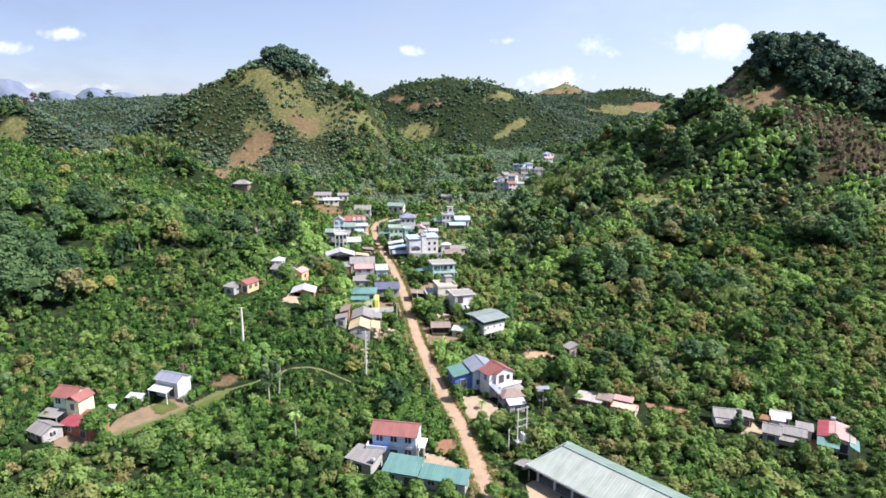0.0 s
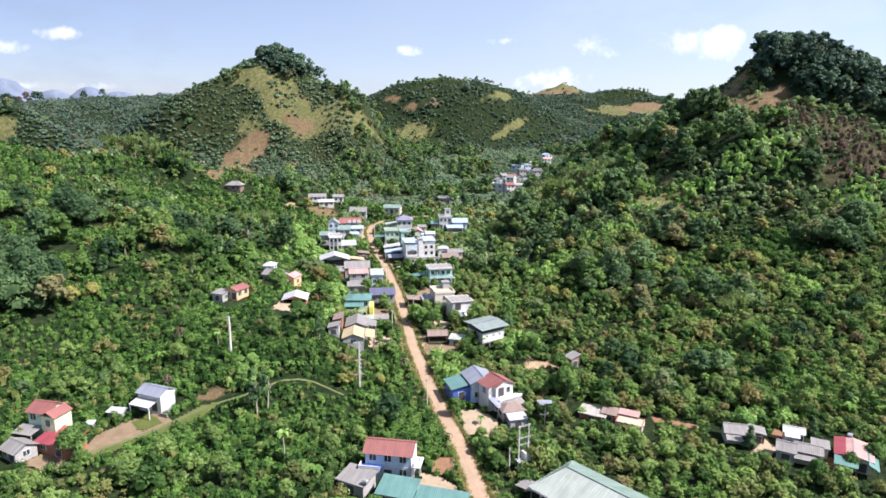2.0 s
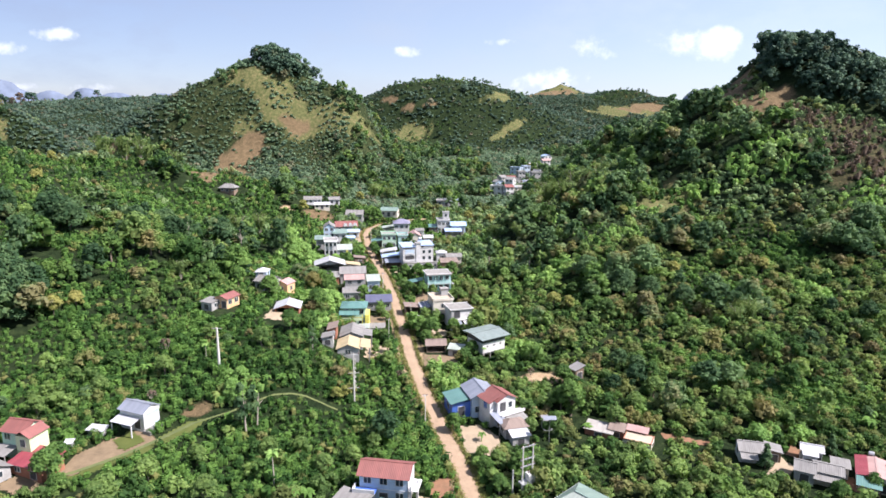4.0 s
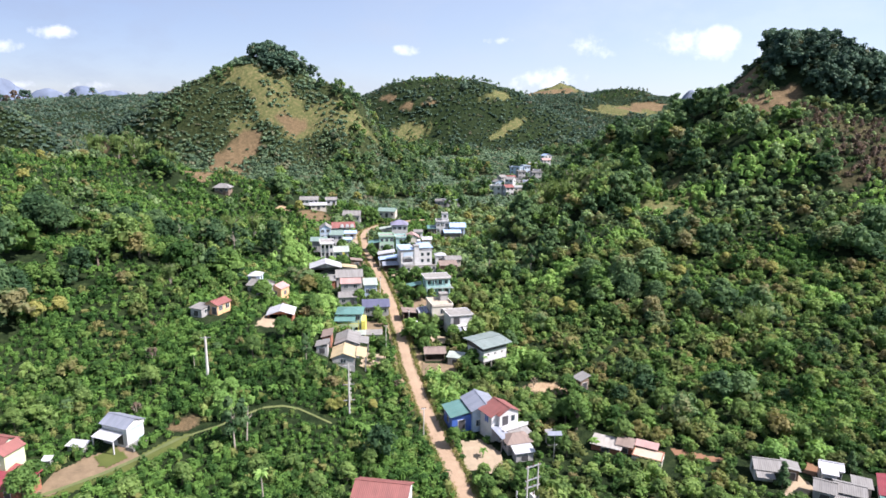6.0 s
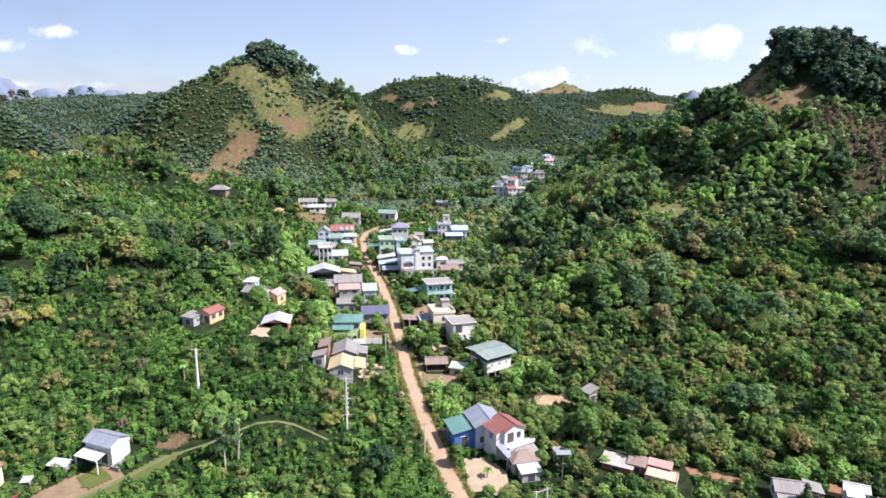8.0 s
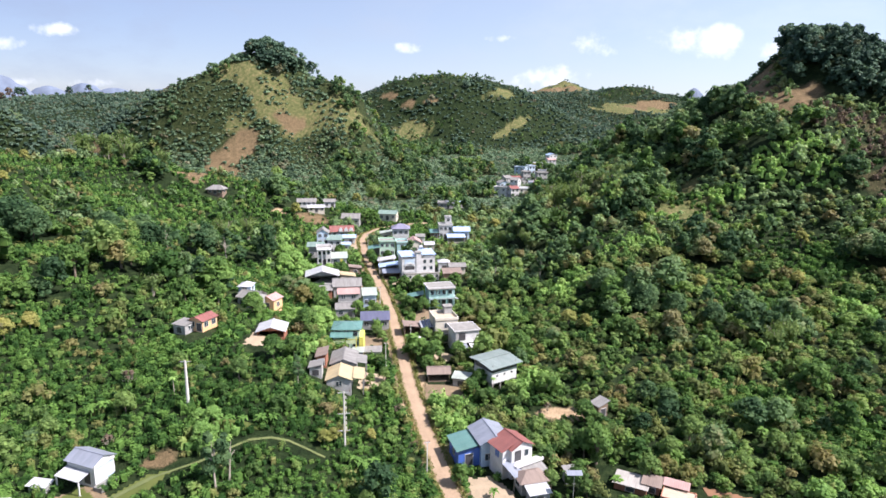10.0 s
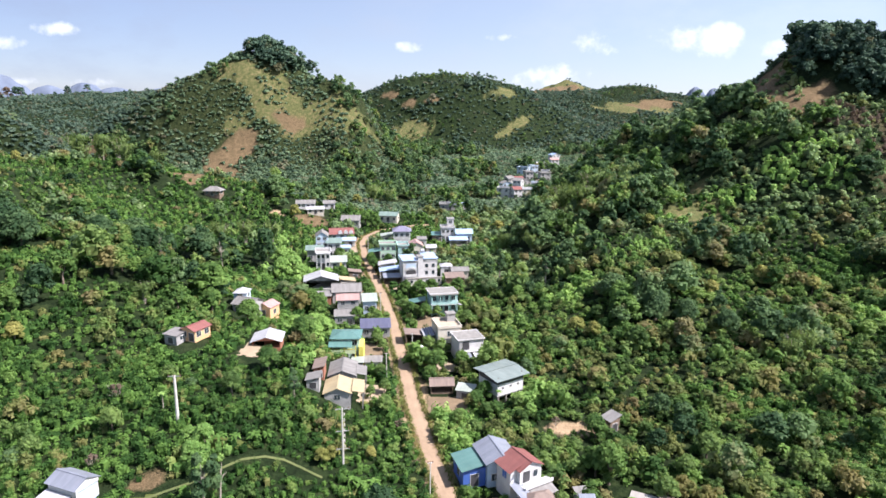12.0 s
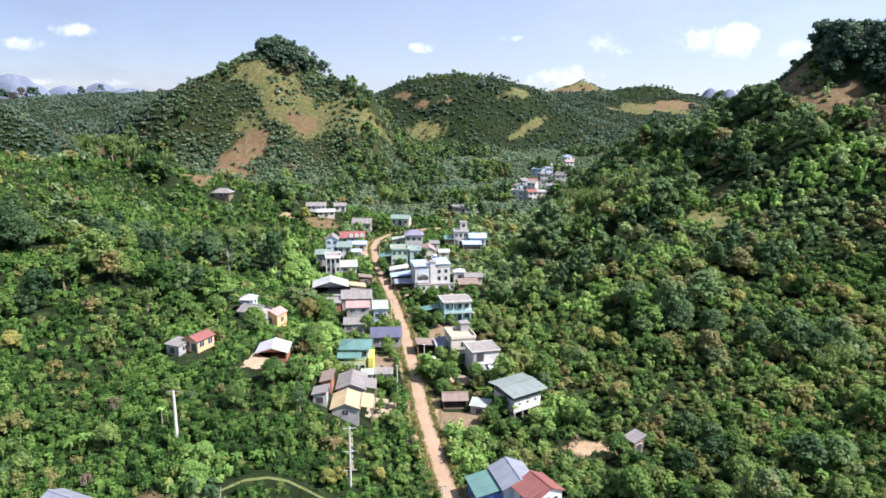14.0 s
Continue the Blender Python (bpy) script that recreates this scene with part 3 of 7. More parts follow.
land.polygons.foreach_set("loop_start", np.arange(len(quads)) * 4)
land.polygons.foreach_set("use_smooth", np.ones(len(quads), bool))
land.update(calc_edges=True)
tint = land.color_attributes.new("cover", "FLOAT_COLOR", "POINT")
verge = smooth(1 - (road_gap(GX, GY) - np.where((GY > 140) & (GY < 292), 2.2, 1.4)) / 1.8)
tint.data.foreach_set("color", np.stack([np.maximum(in_spots(GRASS_SPOTS, GX, GY), 0.3 * smooth((GY - 320) / 60) * (GX > -190) * np.where(GY > 560, 0.6, 1.0)), in_spots(EARTH_SPOTS, GX, GY) * 0.8 + 0.35 * in_spots(RUSSET_SPOTS, GX, GY),
                                         np.maximum(in_spots(PALE_SPOTS, GX, GY), 0.75 * verge), np.ones_like(GX)], -1).ravel())
land.materials.append(SOIL)
tagged(new("ground", land), "green valley floor and slopes of soil and grass", "ground", kind="structure")

# karst peaks far off, the blue of the haze put into their colour
bm = bmesh.new()
for cx, cy, w, h in ((-2440, 3700, 250, 255), (-2260, 3900, 210, 190), (-2080, 3950, 200, 212), (-1900, 3950, 230, 182), (-2750, 3600, 320, 205), (-1640, 4000, 300, 180), (-1350, 4000, 260, 150), (1470, 3900, 90, 170), (1565, 3900, 100, 228),
                     (1700, 3950, 100, 222), (1330, 3980, 220, 120), (1900, 3900, 300, 150), (2200, 3800, 420, 160), (-3100, 3300, 420, 150), (2700, 3300, 420, 190)):
    rings = []
    for f in (0, 0.12, 0.25, 0.38, 0.5, 0.62, 0.74, 0.85, 0.94, 0.99):
        ring = []
        for a in range(24):
            ang = 2 * math.pi * a / 24
            r = w * (1 - f ** 1.4) ** 0.65 * (1 + 0.3 * noise.noise((cx + 4 * math.cos(ang), cy + 4 * math.sin(ang), f * 3)))
            ring.append(bm.verts.new((cx + r * math.cos(ang), cy + r * math.sin(ang) * 0.6, 10 + 0.85 * h * f * (1 + 0.3 * (1 - f ** 3) * noise.noise((cx * 0.1 + 3 * math.sin(ang), math.cos(ang) * 6, 5 + 4 * f))))))
        rings.append(ring)
    for a, b in zip(rings, rings[1:]):
        for k in range(24):
            bm.faces.new((a[k], a[(k + 1) % 24], b[(k + 1) % 24], b[k]))
    bm.faces.new(rings[-1])
tagged(put_mesh("distant_mountains", bm, HAZED_ROCK), "limestone peaks on the horizon with blue haze in their colour", "mountains", kind="structure")
for p in bpy.data.objects["distant_mountains"].data.polygons:
    p.use_smooth = True

# ---- road ----
bm = bmesh.new()
dense = []
for (ax, ay), (bx, by) in zip(ROAD, ROAD[1:]):
    count = max(2, int(math.hypot(bx - ax, by - ay) / 1.5))
    dense += [(ax + (bx - ax) * k / count, ay + (by - ay) * k / count) for k in range(count)]
dense.append(ROAD[-1])
for _ in range(6):
    dense = [dense[0]] + [tuple((np.array(a) + 2 * np.array(b) + np.array(c)) / 4) for a, b, c in zip(dense, dense[1:], dense[2:])] + [dense[-1]]
rows = []
for n, (x, y) in enumerate(dense):
    ax, ay = dense[max(n - 1, 0)]
    bx, by = dense[min(n + 1, len(dense) - 1)]
    length = math.hypot(bx - ax, by - ay)
    sx, sy = (by - ay) / length, -(bx - ax) / length
    row = []
    for k, u in enumerate((-1.5, -1.2, -0.72, -0.22, 0.22, 0.72, 1.2, 1.5)):
        w = u * (1 + 0.10 * noise.noise((x * 0.25, y * 0.25, u * 0.4)))
        dip = (0.02, 0.09, 0.075, 0.115, 0.115, 0.075, 0.09, 0.02)[k] + 0.02 * noise.noise((x, y, u))
        row.append(bm.verts.new((x + sx * w, y + sy * w, float(road_level(y + sy * w)) + dip)))
    rows.append(row)
for a, b in zip(rows, rows[1:]):
    for k in range(7):
        bm.faces.new((a[k], a[k + 1], b[k + 1], b[k])).smooth = True
tagged(put_mesh("road", bm, DIRT), "dusty tan unpaved village road with worn wheel tracks", "road", kind="structure")

# ---- houses ----
def window(parent, u, z, face, w, h, span, mat=None, tall=False):
    """A framed window, or a door, on a face of a house: u along the face, z at its foot. span: half the house's size across the face's normal."""
    def onto(u0, u1, out0, out1, z0, z1):
        if face == "f":
            return box(u0, u1, -span - out1, -span - out0, z0, z1)
        if face == "b":
            return box(u0, u1, span + out0, span + out1, z0, z1)
        if face == "r":
            return box(span + out0, span + out1, u0, u1, z0, z1)
        return box(-span - out1, -span - out0, u0, u1, z0, z1)

    bm = onto(u - w / 2 - 0.09, u + w / 2 + 0.09, -0.05, 0.05, z - 0.09, z + h + 0.09)
    frame_ob = part("door_frame" if tall else "window_frame", bm, FRAME, parent)
    pane = part("door_leaf" if tall else "pane", onto(u - w / 2, u + w / 2, 0.03, 0.065, z, z + h), mat or GLASS, frame_ob)
    if not tall and w > 0.9:
        part("mullion", onto(u - 0.035, u + 0.035, 0.06, 0.09, z, z + h), FRAME, frame_ob)
    return pane


def house(label, x, y, turn, w, d, h, roof="gable", ridge="x", rise=1.4, over=0.45, wall=WHITE, top=GREY_ROOF, storeys=1, front=2, right=1, left=1,
          name="house", category="house", door=True, sink=2.5, level=None, clear=1.0, open_front=False, group="village houses", win=(1.1, 1.15), doormat=None, trim=None):
    """A village house: walls with gables, a roof of sheets, floor bands, doors and windows."""
    z = float(ground(x, y)) + 0.12 if level is None else level
    ob = thing(name, x, y, z, turn, label, category, group)
    CLEAR.append(("rect", (x, y, w, d, radians(turn)), clear))
    bm = bmesh.new()
    if open_front:
        add_box(bm, -w / 2, w / 2, d / 2 - 0.15, d / 2, -sink, h)
        add_box(bm, -w / 2, -w / 2 + 0.15, -d / 2, d / 2 - 0.15, -sink, h)
        add_box(bm, w / 2 - 0.15, w / 2, -d / 2, d / 2 - 0.15, -sink, h)
        add_box(bm, -w / 2 + 0.15, w / 2 - 0.15, -d / 2, d / 2 - 0.15, -sink, 0.05)
    else:
        add_box(bm, -w / 2, w / 2, -d / 2, d / 2, -sink, h)
    if roof == "gable":
        if ridge == "x":
            for s in (-1, 1):
                tri = [bm.verts.new((s * (w / 2 - k), yy, zz)) for k in (0.0, 0.15) for yy, zz in ((-d / 2, h), (d / 2, h), (0, h + rise))]
                bm.faces.new(tri[:3]), bm.faces.new(tri[3:][::-1])
                for a, b in ((0, 1), (1, 2), (2, 0)):
                    bm.faces.new((tri[a], tri[b], tri[b + 3], tri[a + 3]))
        else:
            for s in (-1, 1):
                tri = [bm.verts.new((xx, s * (d / 2 - k), zz)) for k in (0.0, 0.15) for xx, zz in ((-w / 2, h), (w / 2, h), (0, h + rise))]
                bm.faces.new(tri[:3]), bm.faces.new(tri[3:][::-1])
                for a, b in ((0, 1), (1, 2), (2, 0)):
                    bm.faces.new((tri[a], tri[b], tri[b + 3], tri[a + 3]))
    bmesh.ops.recalc_face_normals(bm, faces=bm.faces)
    part("wall", bm, wall, ob)
    t = 0.06
    W, D = w / 2 + over, d / 2 + over
    if roof == "gable":
        if ridge == "x":
            low = h - rise * over / (d / 2)
            sides = [((-W, -D, low), (W, -D, low), (W, 0, h + rise), (-W, 0, h + rise)), ((W, D, low), (-W, D, low), (-W, 0, h + rise), (W, 0, h + rise))]
            cap = box(-W, W, -0.16, 0.16, h + rise + 0.03, h + rise + 0.1)
        else:
            low = h - rise * over / (w / 2)
            sides = [((W, -D, low), (W, D, low), (0, D, h + rise), (0, -D, h + rise)), ((-W, D, low), (-W, -D, low), (0, -D, h + rise), (0, D, h + rise))]
            cap = box(-0.16, 0.16, -D, D, h + rise + 0.03, h + rise + 0.1)
        for s in sides:
            bm = bmesh.new()
            slab(bm, *s, t)
            part("roof", bm, top, ob)
        part("ridge_cap", cap, top, ob)
    elif roof == "shed":
        # the eave is lower at the front, or at the side that ridge names
        lo, hi = h + 0.02, h + 0.02 + rise
        corners = {"x": ((-W, -D, lo), (W, -D, lo), (W, D, hi), (-W, D, hi)), "b": ((W, D, lo), (-W, D, lo), (-W, -D, hi), (W, -D, hi)),
                   "r": ((W, -D, lo), (W, D, lo), (-W, D, hi), (-W, -D, hi)), "l": ((-W, D, lo), (-W, -D, lo), (W, -D, hi), (W, D, hi))}[ridge]
        bm = bmesh.new()
        slab(bm, *corners, t)
        part("roof", bm, top, ob)
        for px in (-w / 2 + 0.08, w / 2 - 0.08):
            for py in (-d / 2 + 0.08, d / 2 - 0.08):
                fx, fy = (px + W) / (2 * W), (py + D) / (2 * D)
                f = {"x": fy, "b": 1 - fy, "r": 1 - fx, "l": fx}[ridge]
                part("rafter_post", box(px - 0.06, px + 0.06, py - 0.06, py + 0.06, h - 0.02, lo + (hi - lo) * f), TIMBER, ob)
    elif roof == "hip":
        low = h - 0.1
        k = min(W, D) * 0.85
        hip = [(-W, -D, low), (W, -D, low), (W, D, low), (-W, D, low)]
        if W >= D:
            a, b = (-W + k, 0, h + rise), (W - k, 0, h + rise)
            faces = [(hip[0], hip[1], b, a), (hip[2], hip[3], a, b), (hip[1], hip[2], b, b), (hip[3], hip[0], a, a)]
        else:
            a, b = (0, -D + k, h + rise), (0, D - k, h + rise)
            faces = [(hip[0], hip[1], a, a), (hip[1], hip[2], b, a), (hip[2], hip[3], b, b), (hip[3], hip[0], a, b)]
        for f in faces:
            bm = bmesh.new()
            slab(bm, *f, t)
            bmesh.ops.remove_doubles(bm, verts=bm.verts, dist=0.001)
            part("roof", bm, top, ob)
    elif roof == "flat":
        bm = bmesh.new()
        add_box(bm, -W, W, -D, D, h, h + 0.16)
        part("roof", bm, top, ob)
        bm = bmesh.new()
        p, e = 0.55 if rise > 0.3 else 0.12, 0.14
        add_box(bm, -W, W, -D, -D + e, h + 0.16, h + 0.16 + p)
        add_box(bm, -W, W, D - e, D, h + 0.16, h + 0.16 + p)
        add_box(bm, -W, -W + e, -D + e, D - e, h + 0.16, h + 0.16 + p)
        add_box(bm, W - e, W, -D + e, D - e, h + 0.16, h + 0.16 + p)
        part("parapet", bm, trim or wall, ob)
    tall = h / storeys
    for s in range(1, storeys):
        bm = bmesh.new()
        e, g = 0.05, 0.14
        add_box(bm, -w / 2 - e, w / 2 + e, -d / 2 - e, -d / 2 - 0.002, s * tall - g, s * tall)
        add_box(bm, -w / 2 - e, w / 2 + e, d / 2 + 0.002, d / 2 + e, s * tall - g, s * tall)
        add_box(bm, -w / 2 - e, -w / 2 - 0.002, -d / 2, d / 2, s * tall - g, s * tall)
        add_box(bm, w / 2 + 0.002, w / 2 + e, -d / 2, d / 2, s * tall - g, s * tall)
        part("floor_band", bm, trim or FRAME, ob)
    for s in range(storeys):
        foot = s * tall + min(0.95, tall * 0.36)
        high = min(win[1], tall * 0.45)
        for face, count, length, span in (("f", front, w, d / 2), ("r", right, d, w / 2), ("l", left, d, w / 2)):
            if open_front and face == "f":
                continue
            for k in range(count):
                u = -length / 2 + length * (k + 0.5) / count
                if s == 0 and face == "f" and door and k == count // 2:
                    window(ob, u, 0.02, face, 1.3, min(2.1, tall * 0.72), span, doormat or DARK_OPENING, True)
                else:
                    window(ob, u, foot, face, min(win[0], length / count * 0.55), high, span)
    return ob


def posts(parent, spots, top, mat=CONCRETE, thick=0.22, foot=-1.5):
    for x, y in spots:
        part("column", box(x - thick / 2, x + thick / 2, y - thick / 2, y + thick / 2, foot, top), mat, parent)


def awning(parent, x0, x1, y0, y1, z_low, z_high, mat, name="awning", low_side="f"):
    """A sheet roof beside a house."""
    c = {"f": ((x0, y0, z_low), (x1, y0, z_low), (x1, y1, z_high), (x0, y1, z_high)), "r": ((x1, y0, z_low), (x1, y1, z_low), (x0, y1, z_high), (x0, y0, z_high)),
         "l": ((x0, y1, z_low), (x0, y0, z_low), (x1, y0, z_high), (x1, y1, z_high)), "b": ((x1, y1, z_low), (x0, y1, z_low), (x0, y0, z_high), (x1, y0, z_high))}[low_side]
    bm = bmesh.new()
    slab(bm, *c, 0.05)
    return part(name, bm, mat, parent)


def water_tank(parent, x, y, z, r=0.55, length=1.4):
    bm = bmesh.new()
    tube(bm, [(x - length / 2, y, z + r), (x - length / 2 + 0.1, y, z + r), (x + length / 2 - 0.1, y, z + r), (x + length / 2, y, z + r)], [r * 0.7, r, r, r * 0.7], 14)
    part("water_tank", bm, STEEL, parent, "horizontal stainless steel water tank")


# near the road's lower end: two-storey house under a red roof
# walls coloured pale blue as shade, the sunward end white as sunlight
ob = house("two-storey white house with a red tile roof and balcony", -6.4, 99.4, -10, 7.6, 4.6, 4.6, "gable", "x", 1.1, 0.45, PALE_BLUE, TILE_RED, 2, 3, 1, 1, trim=WHITE)
part("side_wall", box(3.82, 3.92, -2.32, 2.32, -2, 4.5), WHITE, ob, "end wall painted whiter as the sunlit side")
part("balcony_floor", box(-4.4, -1.0, -3.9, -2.35, 2.2, 2.36), BLUE_PAINT, ob, "blue painted balcony floor")
part("balcony_wall", box(-4.5, -1.0, -4.02, -3.9, 1.9, 3.0), WHITE, ob)
part("balcony_side", box(-4.52, -4.4, -3.9, -2.35, 1.9, 3.0), WHITE, ob)
posts(ob, [(4.3, -2.4), (5.0, -0.4)], 3.3, WHITE, 0.3)
part("canopy", box(3.95, 5.5, -2.6, 0.8, 2.5, 2.65), WHITE, ob)
ob = house("low grey shed with a cement sheet roof", -11.6, 94.8, -28, 4.8, 3.6, 1.9, "shed", "x", 0.6, 0.35, GREY_WALL, GREY_ROOF, 1, 1, 0, 1, name="shed", category="shed", clear=0.4)
water_tank(ob, 2.6, -1.4, 2.2, 0.4, 0.9)
ob = house("long lean-to under a teal metal roof", -4.8, 91.3, -16, 5.6, 4.0, 1.9, "shed", "x", 0.8, 0.3, GREY_WALL, TEAL_ROOF, 1, 2, 1, 1, name="shed", category="shed", clear=0.4)
ob = house("open workshop under a long teal metal roof", 2.0, 88.6, -16, 7.4, 3.0, 1.7, "shed", "x", 0.6, 0.35, GREY_WALL, TEAL_ROOF, 1, 2, 1, 0, name="shed", category="shed", clear=0.4)
patch("yard", [(-1.6, 94.5), (6.4, 90.0), (6.6, 91.5), (2, 97.5), (-1.4, 98.6)], PALE_YARD, "sandy yard between house and road")
patch("bank", [(0.4, 98.5), (5.2, 97.5), (3.6, 104), (1.4, 103)], RED_SOIL, "red soil bank with dry brush", wobble=1.2)

# school-like barn
ob = thing("hall", 27.6, 85.15, -0.2, -48, "long white hall with columns under a faded green metal roof", "hall")
CLEAR.append(("rect", (27.6, 85.15, 24, 11.4, radians(-48)), 0.3))
part("wall", box(-10.4, 10.6, -2.2, 4.6, -1, 3.0), WHITE, ob)
part("veranda_floor", box(-10.6, 10.8, -4.7, -2.22, -1, 0.25), CONCRETE, ob)
E0, E1, TOP = 2.95, 5.45, -8.9
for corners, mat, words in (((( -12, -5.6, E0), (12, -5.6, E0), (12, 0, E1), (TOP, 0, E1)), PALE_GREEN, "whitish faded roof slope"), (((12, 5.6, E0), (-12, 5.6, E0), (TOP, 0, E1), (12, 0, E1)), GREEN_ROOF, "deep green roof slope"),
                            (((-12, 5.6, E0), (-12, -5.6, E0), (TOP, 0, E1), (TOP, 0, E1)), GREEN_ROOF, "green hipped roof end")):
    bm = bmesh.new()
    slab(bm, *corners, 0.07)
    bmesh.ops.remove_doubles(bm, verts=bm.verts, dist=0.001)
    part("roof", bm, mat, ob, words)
bm = bmesh.new()
slab(bm, (TOP - 0.78, -1.4, E1 - 0.6), (12, -1.4, E1 - 0.6), (12, -0.02, E1 + 0.015), (TOP, -0.02, E1 + 0.015), 0.03)
part("repainted_strip", bm, GREEN_ROOF, ob, "green strip along the ridge")
part("ridge_cap", box(TOP, 12, -0.2, 0.2, E1 + 0.06, E1 + 0.14), GREEN_ROOF, ob)
part("fascia", box(-12.02, 12, -5.68, -5.56, E0 - 0.28, E0 + 0.03), WHITE, ob)
part("fascia", box(-12.1, -11.98, -5.6, 5.6, E0 - 0.28, E0 + 0.03), WHITE, ob)
posts(ob, [(-10.4 + 3.4 * k, -4.5) for k in range(7)], E0 + 0.3, WHITE, 0.3)
for k in range(6):
    window(ob, -8.7 + 3.4 * k, 0.1 if k % 2 else 0.9, "f", 1.4, 2.0 if k % 2 else 1.3, 2.2, DARK_OPENING if k % 2 else None, bool(k % 2))
awning(ob, -14.8, -11.4, -5.6, -2.8, 1.9, 2.3, GREY_ROOF, low_side="l")
posts(ob, [(-14.6, -5.4), (-14.6, -3.0), (-11.6, -5.4)], 1.95, CONCRETE, 0.16)
patch("hall_yard", [(15.2, 88.6), (18, 91.4), (21, 87), (18, 81), (15.4, 82)], PALE_YARD, "sandy yard before the hall")

# house group by the road with red roof, blue shed and yard
ob = house("two-storey white house with a red tile roof", 13.9, 123.9, 30, 4.2, 4.6, 5.2, "gable", "y", 1.0, 0.35, WHITE, TILE_RED, 2, 0, 1, 0, door=False)
part("side_bay", box(-3.4, -2.102, -1.6, 2.0, -2, 4.9), WHITE, ob)
bm = bmesh.new()
slab(bm, (-3.8, 2.3, 4.85), (-3.8, -1.9, 4.85), (-1.4, -1.9, 5.75), (-1.4, 2.3, 5.75), 0.06)
part("bay_roof", bm, TILE_RED, ob)
window(ob, -0.1, 3.3, "l", 1.0, 1.3, 3.4, BLUE_PAINT)
window(ob, 0.9, 3.4, "f", 0.8, 1.1, 2.3)
# dark panel on the wall for the shade of the balcony door
part("balcony_opening", box(-1.5, -0.2, -2.36, -2.3, 2.9, 4.7), DARK_OPENING, ob, "dark panel painted as the shaded balcony door")
part("terrace", box(-2.1, 3.4, -3.7, -2.32, 2.55, 2.7), WHITE, ob)
part("terrace_wall", box(-2.1, 3.4, -3.8, -3.7, 2.55, 3.2), WHITE, ob)
awning(ob, -3.6, -1.5, -5.2, -1.65, 2.1, 2.9, SLATE_ROOF, low_side="f")
awning(ob, -1.3, 3.0, -5.6, -3.82, 1.9, 2.4, GREY_ROOF)
posts(ob, [(-3.5, -5.0), (-1.6, -5.0), (-1.2, -5.4), (0.8, -5.4), (2.9, -5.4)], 2.0, CONCRETE, 0.16)
# dark panel for the shade inside the ground floor
part("shop_opening", box(-1.9, 1.9, -2.38, -2.31, 0.1, 2.2), DARK_OPENING, ob, "dark panel painted as the shade of a ground floor opening")
ob = house("white house under a bluish metal roof", 10.2, 127.8, 16, 5.2, 6.0, 4.2, "gable", "y", 1.1, 0.4, PALE_BLUE, SLATE_ROOF, 1, 2, 1, 1)
ob = house("blue painted shed under a teal metal roof", 5.8, 126.8, 16, 3.8, 5.0, 3.0, "shed", "l", 0.8, 0.45, BLUE_PAINT, TEAL_ROOF, 1, 1, 1, 1, name="shed", category="shed")
ob = house("low kitchen under a weathered brown roof", 16.0, 118.6, 14, 4.2, 3.4, 2.2, "hip", "x", 0.9, 0.4, GREY_WALL, BROWN_ROOF, 1, 1, 1, 1, name="shed", category="shed")
ob = house("small lean-to with a pale sheet roof", 16.8, 115.4, 14, 3.2, 1.8, 1.6, "shed", "x", 0.4, 0.3, GREY_WALL, WHITE_ROOF, 1, 1, 0, 0, name="shed", category="shed", clear=0.3)
ob = house("small grey hut among coffee shrubs", 22.8, 120.6, 10, 1.7, 1.6, 1.9, "shed", "x", 0.3, 0.25, GREY_WALL, GREY_ROOF, 1, 1, 0, 0, name="hut", category="hut", clear=0.3)
patch("yard", [(6.6, 111.5), (12.5, 110.5), (13.5, 117.5), (10, 121.5), (6.0, 121)], PALE_YARD, "pale swept yard beside the road")

# ruined house with tarpaulins
ob = house("half-built brick house without a roof", 38.6, 114.6, -28, 5.0, 3.4, 1.0, "flat", "x", 0.1, 0.0, CREAM, TAN_FLOOR, 1, 2, 1, 1, name="ruined_house", category="house", trim=BRICK)
awning(ob, -2.6, 1.4, 1.3, 3.0, 1.5, 2.0, PINK_ROOF)
ob = house("brick outhouse with pale patched roof", 32.6, 118.8, -28, 5.0, 3.2, 1.0, "shed", "x", 0.3, 0.3, BRICK, CEMENT_SHEET, 1, 1, 1, 1, name="shed", category="shed", clear=1.8)
ob = house("small roofed heap store of brick", 35.6, 118.0, -28, 2.6, 2.2, 1.3, "shed", "x", 0.5, 0.3, BRICK, BROWN_ROOF, 1, 1, 0, 0, name="shed", category="shed", clear=0.3)

# eastern hamlet
ob = house("low white house under a grey cement roof", 57.0, 109.6, -14, 4.6, 3.4, 2.1, "gable", "x", 0.9, 0.35, WHITE, GREY_ROOF, 1, 2, 1, 1)
awning(ob, -2.4, 0.4, -3.4, -1.8, 1.3, 1.8, GREY_ROOF)
house("small timber shed with a grey roof", 60.6, 109.4, -20, 2.2, 2.6, 1.8, "shed", "r", 0.4, 0.3, TIMBER, GREY_ROOF, 1, 1, 0, 0, name="shed", category="shed", clear=0.3)
house("white house with patched white metal roofs", 67.0, 108.8, -24, 3.2, 2.0, 2.2, "gable", "x", 0.6, 0.3, WHITE, WHITE_ROOF, 1, 2, 1, 1)
house("little porch under a white sheet roof", 65.6, 106.8, -24, 2.0, 1.4, 2.2, "shed", "x", 0.4, 0.25, WHITE, WHITE_ROOF, 1, 1, 0, 0, clear=0.2)
house("grey house with a cement roof", 62.6, 103.2, -30, 2.8, 3.4, 2.2, "gable", "x", 0.9, 0.3, GREY_WALL, GREY_ROOF, 1, 1, 1, 1)
